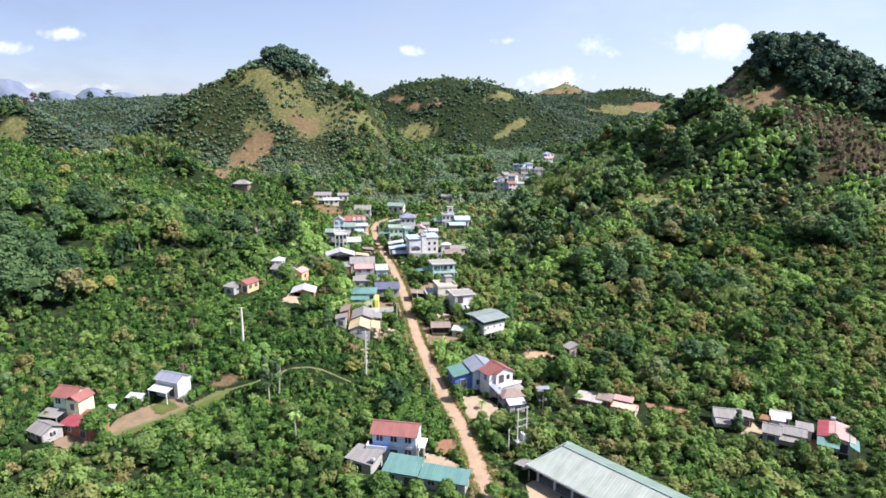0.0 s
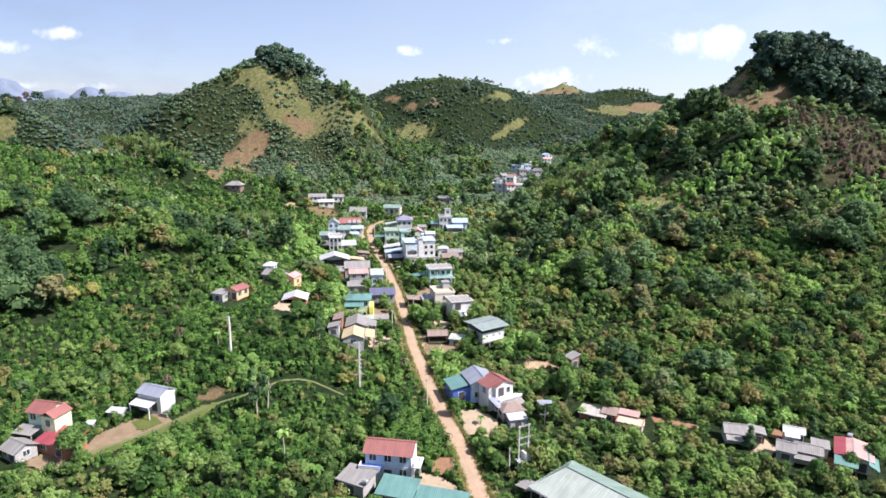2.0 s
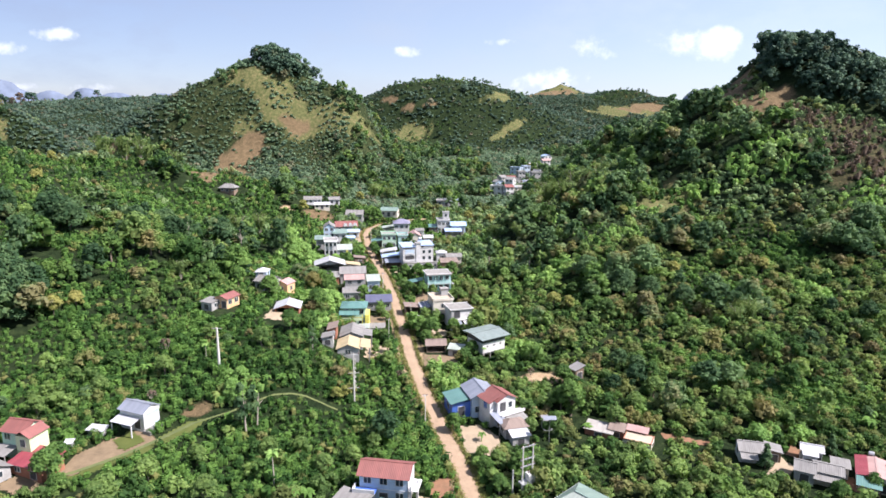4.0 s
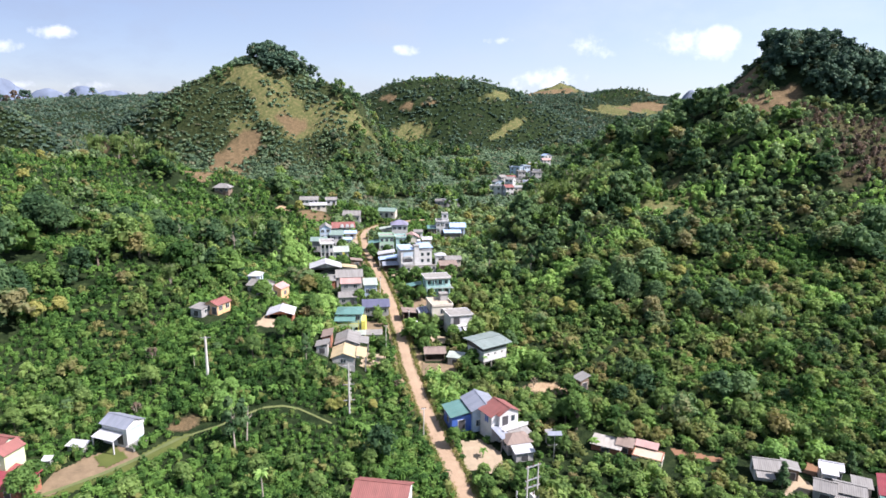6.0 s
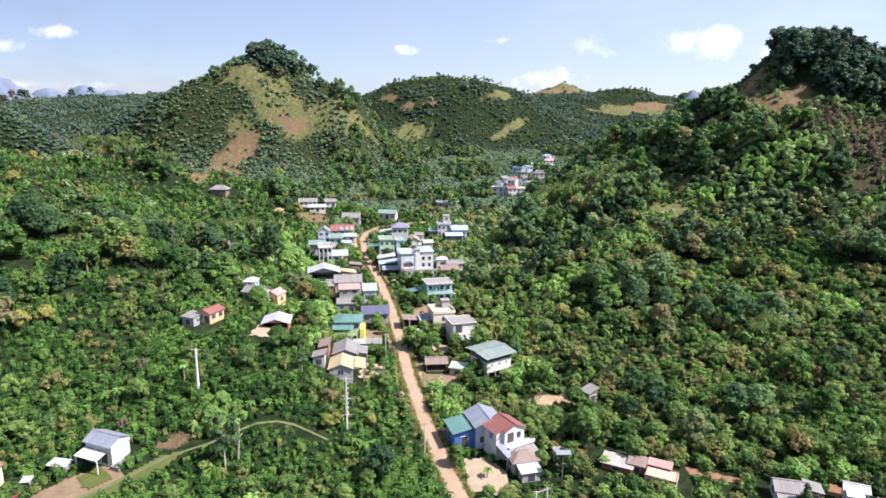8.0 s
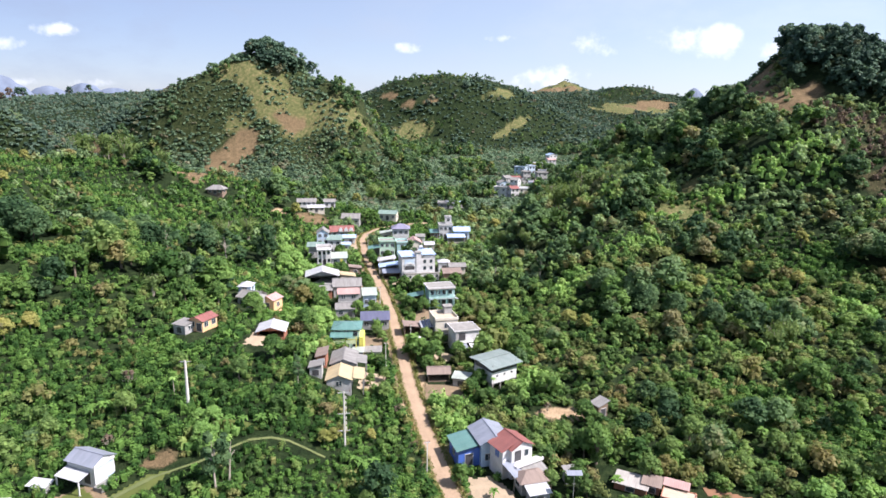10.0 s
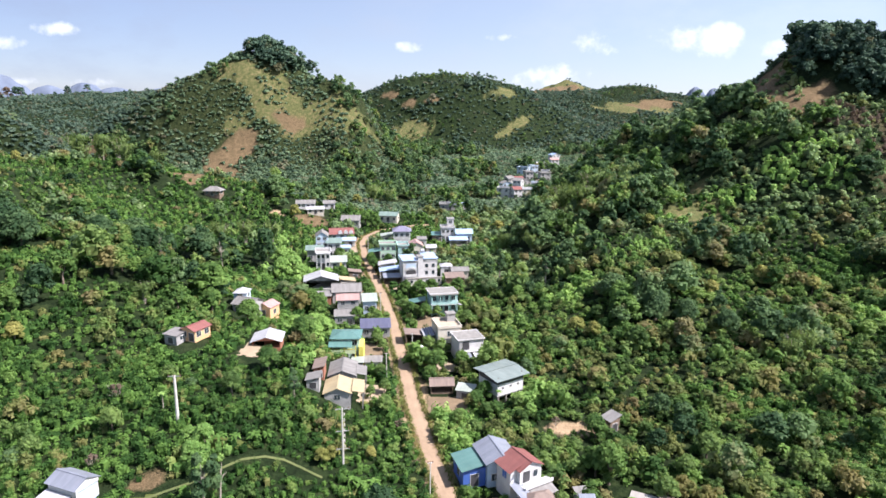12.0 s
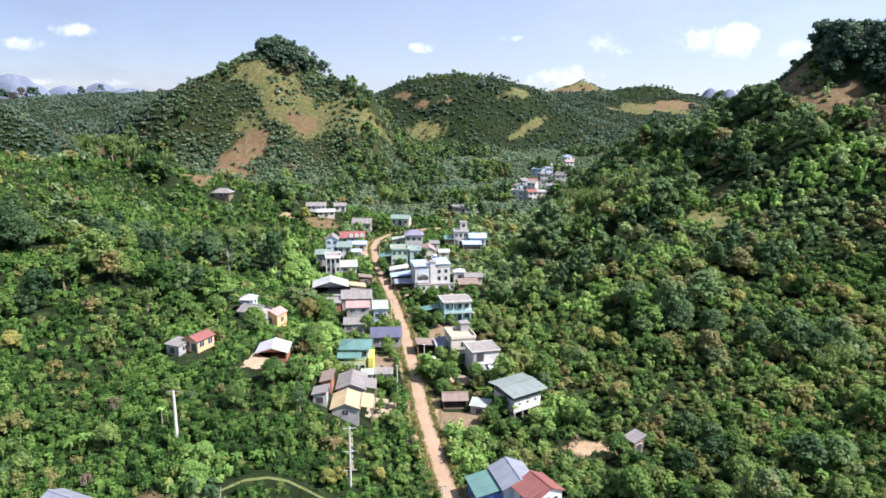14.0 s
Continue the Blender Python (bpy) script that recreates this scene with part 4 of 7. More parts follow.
ob = house("cream house with a grey cement roof", 66.0, 102.4, -28, 4.0, 3.4, 2.3, "gable", "x", 0.7, 0.3, CREAM, GREY_ROOF, 1, 2, 1, 1)
awning(ob, -2.2, 1.6, -3.2, -1.75, 1.4, 1.9, GREY_ROOF)
house("pale lean-to with grey sheet roof", 69.2, 104.2, -28, 2.4, 2.4, 1.9, "shed", "x", 0.3, 0.3, GREY_WALL, GREY_ROOF, 1, 1, 0, 0, name="shed", category="shed", clear=0.3)
ob = house("long house with maroon and faded pink roofs", 73.6, 101.8, -32, 5.2, 6.4, 2.3, "gable", "y", 0.5, 0.35, CREAM, PINK_ROOF, 1, 2, 1, 1)
bm = bmesh.new()
slab(bm, (-2.98, 3.6, 2.30), (-2.98, -3.6, 2.30), (-1.2, -3.6, 2.64), (-1.2, 3.6, 2.64), 0.1)
part("patched_roof", bm, MAROON, ob, "dark maroon roof strip")
awning(ob, -2.9, 0.6, -5.8, -3.3, 1.7, 2.4, TEAL_ROOF, "teal_awning")
awning(ob, 2.0, 3.6, -5.2, 2.8, 1.7, 2.5, TEAL_ROOF, "teal_awning", "r")
posts(ob, [(-2.7, -5.6), (0.4, -5.6), (3.4, -5.0), (3.4, 2.6)], 1.75, TIMBER, 0.14)
water_tank(ob, -0.6, 4.0, 2.6, 0.4, 0.9)
patch("yard", [(56.6, 104.2), (59.6, 103.8), (63.0, 105.8), (62.2, 109.6), (60.2, 107.6)], PALE_YARD, "sandy drying yard", wobble=0.3)
patch("yard", [(63.6, 110.5), (66, 113.8), (67.6, 111.5), (65.2, 109.4)], RED_SOIL, "red earth yard between houses", wobble=0.3)
patch("bank", [(67.8, 100.2), (70.4, 104), (71.4, 102.5), (69.6, 98.8)], RED_SOIL, "red earth bank beside the houses", wobble=0.3)
patch("bank", [(44, 118.5), (52, 115), (52, 113), (44, 116.5)], RED_SOIL, "red soil cutting in the slope")

# western houses above the coffee
ob = house("two-storey mint house with a red metal roof", -68.9, 109.2, -14, 4.4, 4.2, 4.9, "gable", "x", 1.1, 0.35, MINT, TILE_RED, 2, 2, 2, 1)
part("gable_wing", box(1.4, 4.2, -2.9, 0.8, -2, 4.7), LIME_PAINT, ob, "pale lime wing")
bm = bmesh.new()
slab(bm, (4.5, -3.2, 4.6), (4.5, 1.0, 4.6), (2.8, 1.0, 5.6), (2.8, -3.2, 5.6), 0.05)
slab(bm, (1.1, 1.0, 4.6), (1.1, -3.2, 4.6), (2.8, -3.2, 5.6), (2.8, 1.0, 5.6), 0.05)
part("wing_roof", bm, TILE_RED, ob)
window(ob, 2.8, 2.9, "f", 0.9, 1.2, 2.9)
awning(ob, -3.4, 1.0, -5.0, -2.2, 1.9, 2.4, GREY_ROOF)
posts(ob, [(-3.2, -4.8), (0.8, -4.8)], 1.95, CONCRETE, 0.16)
ob = house("porch building under a maroon metal roof", -64.0, 104.2, -20, 6.8, 4.2, 1.9, "shed", "x", 1.0, 0.35, BRICK, MAROON, 1, 2, 1, 1, name="shed", category="shed")
ob = house("grey shed with a pale cement roof", -69.6, 101.6, -28, 3.8, 3.6, 1.9, "gable", "x", 0.9, 0.4, GREY_WALL, GREY_ROOF, 1, 2, 1, 1, name="shed", category="shed")
patch("yard", [(-69, 99.5), (-63, 98), (-60.5, 100.5), (-66, 103)], YARD, "bare soil yard beside the shed")
patch("yard", [(-60.5, 104.0), (-58.5, 103.2), (-48.2, 112.5), (-52, 116.5), (-57.5, 113), (-60.5, 108.5)], YARD, "bare brown soil yard with drying ground")
# the path along the yard and on through the coffee
PATHS = [(-60.6, 102.2), (-52, 109.2), (-43.6, 116.6), (-37.1, 120), (-33.6, 122.8), (-30.6, 125.2), (-27.2, 126.6), (-24.4, 126.8), (-21.4, 126), (-17.4, 124.6)]
bm, last = bmesh.new(), None
for (ax, ay), (bx, by) in zip(PATHS, PATHS[1:]):
    for k in range(8):
        x, y = ax + (bx - ax) * k / 8, ay + (by - ay) * k / 8
        length = math.hypot(bx - ax, by - ay)
        wide = 0.42 if x < -43 else 0.22
        sx, sy = (by - ay) / length * wide, -(bx - ax) / length * wide
        CLEAR.append(("circle", (x, y, 1.1 if x < -40 else 0.7), 0))
        row = [bm.verts.new((x + sx * u, y + sy * u, float(ground(x + sx * u, y + sy * u)) + 0.1)) for u in (-1 - 0.2 * noise.noise((x, y, 0)), 0, 1 + 0.2 * noise.noise((x, y, 4)))]
        if last:
            bm.faces.new((last[0], last[1], row[1], row[0])), bm.faces.new((last[1], last[2], row[2], row[1]))
        last = row
tagged(put_mesh("path", bm, GRASSY_PATH), "narrow grassy path through the coffee", "path", kind="structure")
patch("grass_verge", [(-59, 102.6), (-57, 102.4), (-42.5, 115.2), (-41, 118.2), (-44, 117.6)], GRASS, "yellowish grass verge along the path", lift=0.05, wobble=0.3, step=0.6)
patch("grass_verge", [(-38.4, 128.6), (-36.6, 126.4), (-29.6, 127.6), (-29.2, 129)], GRASS, "patch of short green grass", lift=0.05, wobble=0.3, step=0.6)
patch("grass_verge", [(-56, 112.8), (-52.6, 110), (-50, 112.5), (-54, 115.5)], GRASS, "strip of short green grass", lift=0.2)
ob = house("white house with a grey metal roof and open porch", -53.2, 117.8, -22, 5.4, 3.8, 3.3, "gable", "x", 0.9, 0.35, WHITE, SLATE_ROOF, 1, 2, 0, 1)
part("porch_frame", box(2.72, 2.9, -1.9, -1.6, -2, 3.3), WHITE, ob)
part("porch_beam", box(2.72, 2.9, -1.6, 1.9, 2.7, 3.3), WHITE, ob)
part("porch_recess", box(2.705, 2.74, -1.4, 1.7, 0.1, 2.6), PALE_BLUE, ob)
awning(ob, -2.8, 2.2, -4.2, -2.0, 1.7, 2.2, WHITE_ROOF)
posts(ob, [(-2.6, -4.0), (2.0, -4.0)], 1.75, WHITE, 0.18)
part("steps_terrace", box(2.9, 4.6, -2.4, 2.0, -1.5, 0.1), CONCRETE, ob)
ob = house("low white shelter beside the house", -59.8, 115.2, -10, 3.0, 1.4, 0.9, "shed", "x", 0.3, 0.3, GREY_WALL, WHITE_ROOF, 1, 1, 0, 0, name="shed", category="shed", clear=0.2)
ob = house("small white roofed coop", -62.6, 111.0, 5, 1.2, 1.0, 0.9, "shed", "x", 0.3, 0.2, GREY_WALL, WHITE_ROOF, 1, 1, 0, 0, name="shed", category="shed", clear=0.2)

# village, west side of the road
ob = house("house with a tan tiled roof and concrete porch", -18.6, 148.0, 4, 4.8, 6.0, 2.1, "gable", "y", 0.95, 0.35, GREY_WALL, TAN_ROOF, 1, 1, 1, 1, door=False)
awning(ob, 2.7, 5.0, -2.8, 3.0, 1.9, 2.3, TAN_ROOF, low_side="r")
posts(ob, [(4.8, -2.6), (4.8, 0), (4.8, 2.8)], 1.95, CONCRETE, 0.18)
ob = house("grey house with a cement sheet roof", -18.8, 156.4, 4, 5.2, 6.8, 2.2, "gable", "y", 1.0, 0.35, GREY_WALL, GREY_ROOF, 1, 2, 2, 1)
awning(ob, 2.7, 4.9, -3.0, 1.6, 1.9, 2.3, GREY_ROOF, low_side="r")
posts(ob, [(4.7, -2.8), (4.7, 1.4)], 1.95, CONCRETE, 0.18)
house("lean-to shed with a grey roof", -23.2, 147.4, 4, 2.4, 3.0, 1.7, "shed", "l", 0.6, 0.3, GREY_WALL, GREY_ROOF, 1, 1, 0, 0, name="shed", category="shed", clear=0.3)
house("narrow shed with a rusty roof", -23.0, 153.2, 4, 2.0, 4.6, 1.8, "shed", "l", 0.6, 0.3, BRICK, BROWN_ROOF, 1, 1, 0, 0, name="shed", category="shed", clear=0.3)
ob = house("two-storey green house with stacked teal metal roofs", -19.9, 170.0, 2, 6.0, 5.4, 5.2, "hip", "x", 0.7, 0.5, MINT, TEAL_ROOF, 2, 3, 2, 1, trim=YELLOW)
awning(ob, -3.6, 1.6, -4.8, -2.75, 3.8, 4.5, TEAL_ROOF)
part("yellow_stair_wall", box(3.02, 4.0, -3.6, 1.4, -2, 3.4), YELLOW, ob)
part("balcony_wall", box(-3.2, 2.4, -4.6, -4.5, 2.2, 3.0), LIME_PAINT, ob)
posts(ob, [(-3.2, -4.5), (0, -4.5), (2.4, -4.5)], 3.85, YELLOW, 0.2)
house("flat shed beside the green house", -13.6, 166.6, 4, 3.6, 2.4, 1.9, "shed", "x", 0.4, 0.3, CREAM, GREY_ROOF, 1, 1, 0, 0, name="shed", category="shed", clear=0.3)
house("low hut with a pale green roof", -16.8, 164.6, 4, 2.2, 2.0, 1.8, "shed", "x", 0.4, 0.3, GREY_WALL, PALE_GREEN, 1, 1, 0, 0, name="shed", category="shed", clear=0.3)
house("house under a dark bluish metal roof beside the road", -14.8, 186.4, 6, 7.0, 4.6, 2.4, "shed", "x", 0.8, 0.4, GREY_WALL, NAVY_ROOF, 1, 3, 1, 1)
house("grey rendered outbuilding with a cement roof", -23.6, 193.6, 8, 5.0, 4.0, 2.2, "shed", "x", 0.5, 0.3, GREY_WALL, GREY_ROOF, 1, 2, 1, 1, name="shed", category="shed")
house("two-storey house with a faded pink roof", -23.6, 200.4, 8, 5.6, 5.0, 4.6, "gable", "x", 0.9, 0.35, GREY_WALL, PINK_ROOF, 2, 2, 1, 1)
house("white and blue house with a pale green roof", -17.9, 202.8, 8, 3.6, 4.6, 3.4, "shed", "x", 0.9, 0.4, PALE_BLUE, PALE_GREEN, 1, 2, 1, 1)
house("wide house under a grey cement roof", -25.4, 211.4, 8, 8.0, 6.6, 3.4, "gable", "x", 1.5, 0.35, GREY_WALL, GREY_ROOF, 1, 3, 1, 1)
house("narrow brick shed with a grey roof", -31.2, 207.4, 8, 3.6, 3.0, 2.2, "shed", "x", 0.7, 0.3, BRICK, GREY_ROOF, 1, 1, 0, 1, name="shed", category="shed")
house("wide shelter with a worn white metal roof", -34.6, 221.8, 10, 9.6, 6.8, 2.6, "gable", "y", 1.5, 0.5, GREY_WALL, WHITE_ROOF, 1, 1, 1, 1, open_front=True)
house("shed under a cream cloth roof", -26.8, 223.4, 12, 4.4, 4.0, 2.2, "shed", "r", 0.8, 0.3, CREAM, TAN_ROOF, 1, 1, 1, 0, name="shed", category="shed")
house("brown roofed roadside stall", -25.6, 232.6, 12, 3.8, 3.4, 2.2, "shed", "r", 0.6, 0.3, TIMBER, BROWN_ROOF, 1, 1, 0, 0, name="stall", category="stall")
ob = house("white house with tall columns and a flat roof", -37.4, 242.4, 10, 4.6, 5.6, 5.4, "flat", "x", 1.0, 0.3, WHITE, CONCRETE, 2, 3, 2, 1)
posts(ob, [(-2.1, -3.8), (-0.7, -3.8), (0.7, -3.8), (2.1, -3.8)], 5.4, WHITE, 0.26)
part("portico", box(-2.4, 2.4, -4.0, -2.8, 5.4, 5.7), WHITE, ob)
house("hall under a green metal roof with a white front", -32.4, 243.0, 10, 5.0, 5.0, 2.6, "shed", "x", 1.0, 0.5, WHITE, PALE_GREEN, 1, 2, 1, 0)
house("tall pale blue house with a gable roof", -40.6, 259.6, 8, 4.2, 6.0, 7.0, "gable", "y", 1.4, 0.3, PALE_BLUE, GREY_ROOF, 3, 2, 2, 1)
house("white two-storey shophouse with a green roof", -36.0, 257.4, 8, 4.8, 5.6, 5.4, "shed", "x", 0.7, 0.5, WHITE, GREEN_ROOF, 2, 2, 2, 0)
house("grey shophouse with a flat canopy", -41.6, 250.0, 8, 5.0, 4.4, 4.0, "shed", "x", 0.6, 0.7, GREY_WALL, GREEN_ROOF, 1, 2, 1, 1)
ob = house("low hall with a terracotta roof and white gabled dormers", -37.0, 283.0, 12, 9.0, 6.0, 2.8, "gable", "x", 1.7, 0.5, WHITE, TILE_RED, 1, 3, 1, 1)
for u in (-0.6, 1.6, 3.6):
    bm = bmesh.new()
    ring = [(u - 0.8, 2.7), (u + 0.8, 2.7), (u + 0.75, 3.5), (u + 0.4, 4.0), (u, 4.2), (u - 0.4, 4.0), (u - 0.75, 3.5)]
    front = [bm.verts.new((x, -3.6, z)) for x, z in ring]
    rear = [bm.verts.new((x, -3.1, z)) for x, z in ring]
    bm.faces.new(front), bm.faces.new(rear[::-1])
    for k in range(7):
        bm.faces.new((front[k], rear[k], rear[(k + 1) % 7], front[(k + 1) % 7]))
    bmesh.ops.recalc_face_normals(bm, faces=bm.faces)
    part("gable_front", bm, WHITE, ob)
house("stall under bright blue tarpaulin", -33.8, 274.6, 6, 6.4, 3.2, 2.0, "shed", "x", 0.6, 0.5, WHITE, BLUE_ROOF, 1, 2, 1, 1, name="stall", category="stall")
house("small stall with a blue roof", -32.6, 262.6, 6, 3.4, 3.0, 2.3, "shed", "x", 0.4, 0.3, PALE_BLUE, BLUE_ROOF, 1, 1, 0, 0, name="stall", category="stall", clear=0.3)
house("house with a dark grey roof at the bend", -35.4, 302.0, 0, 7.6, 5.4, 3.2, "gable", "x", 1.6, 0.4, GREY_WALL, GREY_ROOF, 1, 3, 1, 1)
house("long building with a green roof behind the bend", -20.0, 316.0, -8, 8.0, 5.6, 3.0, "gable", "x", 1.2, 0.4, CREAM, GREEN_ROOF, 1, 3, 1, 1)

patch("yard", [(-15.2, 149.5), (-9.4, 149.5), (-10.4, 158.5), (-15.4, 158.5)], PALE_YARD, "pale swept yard beside the road")
patch("yard", [(-16.5, 172.5), (-11.6, 172.5), (-12.4, 180), (-17.4, 180)], YARD, "bare garden soil beside the green house")
patch("yard", [(-30, 214.5), (-19.5, 214.5), (-20.5, 220), (-31, 219)], YARD, "trodden soil yard between the sheds")
patch("yard", [(-33, 264), (-28, 264), (-29.5, 272), (-34, 272)], PALE_YARD, "pale yard before the stalls")

# village, east side of the road
house("open timber shack with a grey-brown roof", 1.6, 156.6, 4, 4.6, 2.8, 1.9, "gable", "x", 0.9, 0.35, TIMBER, BROWN_ROOF, 1, 2, 1, 1, name="shack", category="shack", open_front=True)
patch("yard", [(-1.6, 146.5), (7.2, 146.2), (6.6, 154), (-1.2, 154)], YARD, "trampled soil yard before the shack")
house("lean-to with a pale green sheet roof", 6.6, 154.2, -16, 3.4, 2.4, 1.7, "shed", "x", 0.5, 0.3, GREY_WALL, PALE_GREEN, 1, 1, 0, 0, name="shed", category="shed", clear=0.3)
ob = house("white house on stilts under a wide grey-green metal roof", 13.9, 155.4, 34, 6.8, 6.0, 4.9, "none", "y", 0.6, 0.7, WHITE, GREEN_ROOF, 1, 0, 0, 0, door=False, sink=-1.3)
for y0, y1, z0, z1, lift in ((-4.0, 0.3, 4.95, 5.5, 0.0), (0.1, 3.9, 5.5, 5.2, 0.1)):
    bm = bmesh.new()
    slab(bm, (-4.4, y0, z0 + lift), (4.4, y0, z0 + lift), (4.4, y1, z1 + lift), (-4.4, y1, z1 + lift), 0.06)
    part("roof", bm, STILT_ROOF, ob)
for x0 in (-3.2, 3.05):
    for y0 in (-2.9, -0.1, 2.7):
        part("roof_post", box(x0, x0 + 0.15, y0, y0 + 0.15, 4.9, 5.3), CONCRETE, ob)
# flat dark panels in place of the shade in an open storey
part("open_storey", box(-3.404, 3.404, -3.004, -2.9, 3.8, 4.86), DARK_OPENING, ob, "dark panel painted as the shade of an open upper storey")
part("open_storey", box(-3.406, -3.3, -2.88, 2.9, 3.8, 4.86), DARK_OPENING, ob, "dark panel painted as the shade of an open upper storey")
for u in (-2.0, 0.0, 2.0):
    part("window_slot", box(u - 0.25, u + 0.25, -3.03, -3.0, 2.7, 3.1), DARK_OPENING, ob)
posts(ob, [(-3.1, -2.8), (-1.0, -2.8), (1.0, -2.8), (3.1, -2.8), (-3.1, 2.8), (3.1, 2.8), (3.1, 0)], 1.4, CONCRETE, 0.3)
part("store_wall", box(-2.9, 2.9, -1.2, -1.05, -1.5, 1.35), GREY_WALL, ob)
ob = house("modern house with a beige flat roof and bare side wall", 3.0, 179.4, 14, 5.6, 6.6, 5.6, "flat", "x", 1.0, 0.15, CREAM, TAN_FLOOR, 2, 1, 1, 0, trim=CREAM)
part("stair_tower", box(0.6, 2.6, 1.2, 3.2, 5.76, 7.6), GREY_WALL, ob)
part("tower_cap", box(0.4, 2.8, 1.0, 3.4, 7.6, 7.76), CONCRETE, ob)
part("side_fin", box(-2.98, -2.84, -3.4, -1.2, 0.4, 5.5), GREY_WALL, ob)
ob = house("boxy white two-storey house with a grey flat roof", 7.8, 173.2, 16, 6.0, 5.6, 5.2, "flat", "x", 0.2, 0.3, WHITE, CONCRETE, 2, 0, 0, 0, door=False)
# dark panel for the shade of the loggia; the wall behind is solid
part("loggia", box(-2.1, -0.5, -2.9, -2.78, 3.0, 4.9), DARK_OPENING, ob, "dark panel painted as the shade of the upper loggia")
part("loggia_frame", box(-2.9, -2.2, -2.92, -2.78, 2.7, 5.1), GREY_WALL, ob)
# shade below the balcony, as a dark panel
part("ground_opening", box(-2.6, 2.4, -2.86, -2.79, 0.1, 2.3), DARK_OPENING, ob, "dark panel painted as the shade of a ground floor opening")
posts(ob, [(-2.8, -3.2), (-0.6, -3.2), (1.2, -3.2), (2.8, -3.2)], 2.6, WHITE, 0.24)
part("balcony_slab", box(-3.1, 3.1, -3.4, -2.8, 2.5, 2.68), WHITE, ob)
awning(ob, -2.6, -0.4, -5.2, -3.42, 1.9, 2.4, SLATE_ROOF)
awning(ob, 0.2, 3.6, -5.0, -3.42, 1.8, 2.3, WHITE_ROOF)
awning(ob, 3.1, 5.2, -2.6, 1.4, 1.7, 2.3, WHITE_ROOF, low_side="r")
posts(ob, [(-2.5, -5.0), (-0.5, -5.0), (3.4, -4.8), (5.0, 1.2), (5.0, -2.4)], 1.9, CONCRETE, 0.16)
house("car port with a dark sheet roof", -4.8, 182.0, 9, 4.6, 4.0, 2.2, "shed", "r", 0.5, 0.3, TIMBER, BROWN_ROOF, 1, 1, 0, 0, name="shed", category="shed", clear=0.3, open_front=True)
ob = house("shelter carrying rows of dark solar panels", -0.6, 180.0, 9, 3.6, 5.6, 3.0, "shed", "l", 0.8, 0.4, GREY_WALL, WHITE_ROOF, 1, 1, 0, 0, name="shelter", category="shelter", clear=0.3, open_front=True)
for i in range(3):
    for j in range(3):
        u0, v0 = -1.75 + i * 1.2, -2.9 + j * 1.95
        bm = bmesh.new()
        lift = 3.14 + 0.8 * (u0 + 2.2) / 4.4
        slab(bm, (u0, v0 + 1.85, lift), (u0, v0, lift), (u0 + 1.1, v0, lift + 0.2), (u0 + 1.1, v0 + 1.85, lift + 0.2), 0.04)
        part("solar_panel", bm, SOLAR, ob)
patch("yard", [(0, 166), (6, 165), (6, 168), (1, 172)], PALE_YARD, "pale yard before the boxy house")
patch("yard", [(-4.5, 188), (2, 189), (6, 197), (-2, 199.5), (-5.4, 196)], YARD, "bare yard with building rubble")
ob = house("two-storey aqua house with a columned balcony", 2.2, 203.8, 12, 7.2, 5.2, 5.6, "flat", "x", 0.25, 0.45, AQUA, CONCRETE, 2, 4, 1, 1, trim=WHITE)
part("balcony_floor", box(-3.7, 3.7, -3.9, -2.65, 2.7, 2.86), WHITE, ob)
part("balcony_rail", box(-3.7, 3.7, -3.9, -3.82, 2.86, 3.5), AQUA, ob)
posts(ob, [(-3.5, -3.75), (-1.2, -3.75), (1.2, -3.75), (3.5, -3.75)], 5.6, AQUA, 0.22)
part("balcony_roof", box(-4.0, 4.0, -4.1, -2.8, 5.6, 5.76), CONCRETE, ob)
awning(ob, 3.8, 5.0, -3.4, 2.4, 2.2, 2.6, WHITE_ROOF, low_side="r")
house("open shelter with a teal sheet roof", -4.6, 204.4, 5, 4.0, 3.4, 2.2, "shed", "l", 0.9, 0.4, TIMBER, TEAL_ROOF, 1, 1, 0, 0, name="shelter", category="shelter", open_front=True)
ob = house("three-storey white house with blue roof sheets", -5.0, 229.4, 13, 10.8, 7.0, 7.4, "flat", "x", 0.2, 0.1, WHITE, CONCRETE, 3, 0, 2, 0, win=(0.9, 1.0), door=False)
awning(ob, 1.0, 5.7, -3.9, 3.4, 8.3, 8.7, BLUE_ROOF, "blue_roof", "f")
awning(ob, -5.8, -1.0, -3.9, 3.4, 7.9, 8.3, BLUE_ROOF, "blue_roof", "f")
posts(ob, [(1.3, -3.3), (5.2, -3.3), (1.3, 3.2), (5.2, 3.2)], 8.35, WHITE, 0.2, 7.5)
posts(ob, [(-5.2, -3.3), (-1.2, -3.3), (-5.2, 3.2), (-1.2, 3.2)], 7.95, WHITE, 0.2, 7.5)
part("stair_tower", box(-0.8, 0.8, -3.75, -1.2, -1, 9.0), WHITE, ob)
part("tower_cap", box(-1.0, 1.0, -3.95, -1.0, 9.0, 9.16), CONCRETE, ob)
part("upper_wall", box(1.6, 5.0, -3.62, -3.52, 7.4, 8.1), WHITE, ob)
part("ground_floor_wing", box(-4.4, 6.6, -4.6, -3.76, -2, 2.3), WHITE, ob)
part("wing_roof", box(-4.6, 6.8, -4.8, -3.77, 2.3, 2.44), CONCRETE, ob)
for u in (-3.0, 2.0, 4.2, 5.8):
    window(ob, u, 0.8, "f", 0.9, 1.0, 4.6)
for u in (2.0, 4.1):
    window(ob, u, 3.3, "f", 0.9, 1.1, 3.5)
    window(ob, u, 5.5, "f", 0.9, 1.1, 3.5)
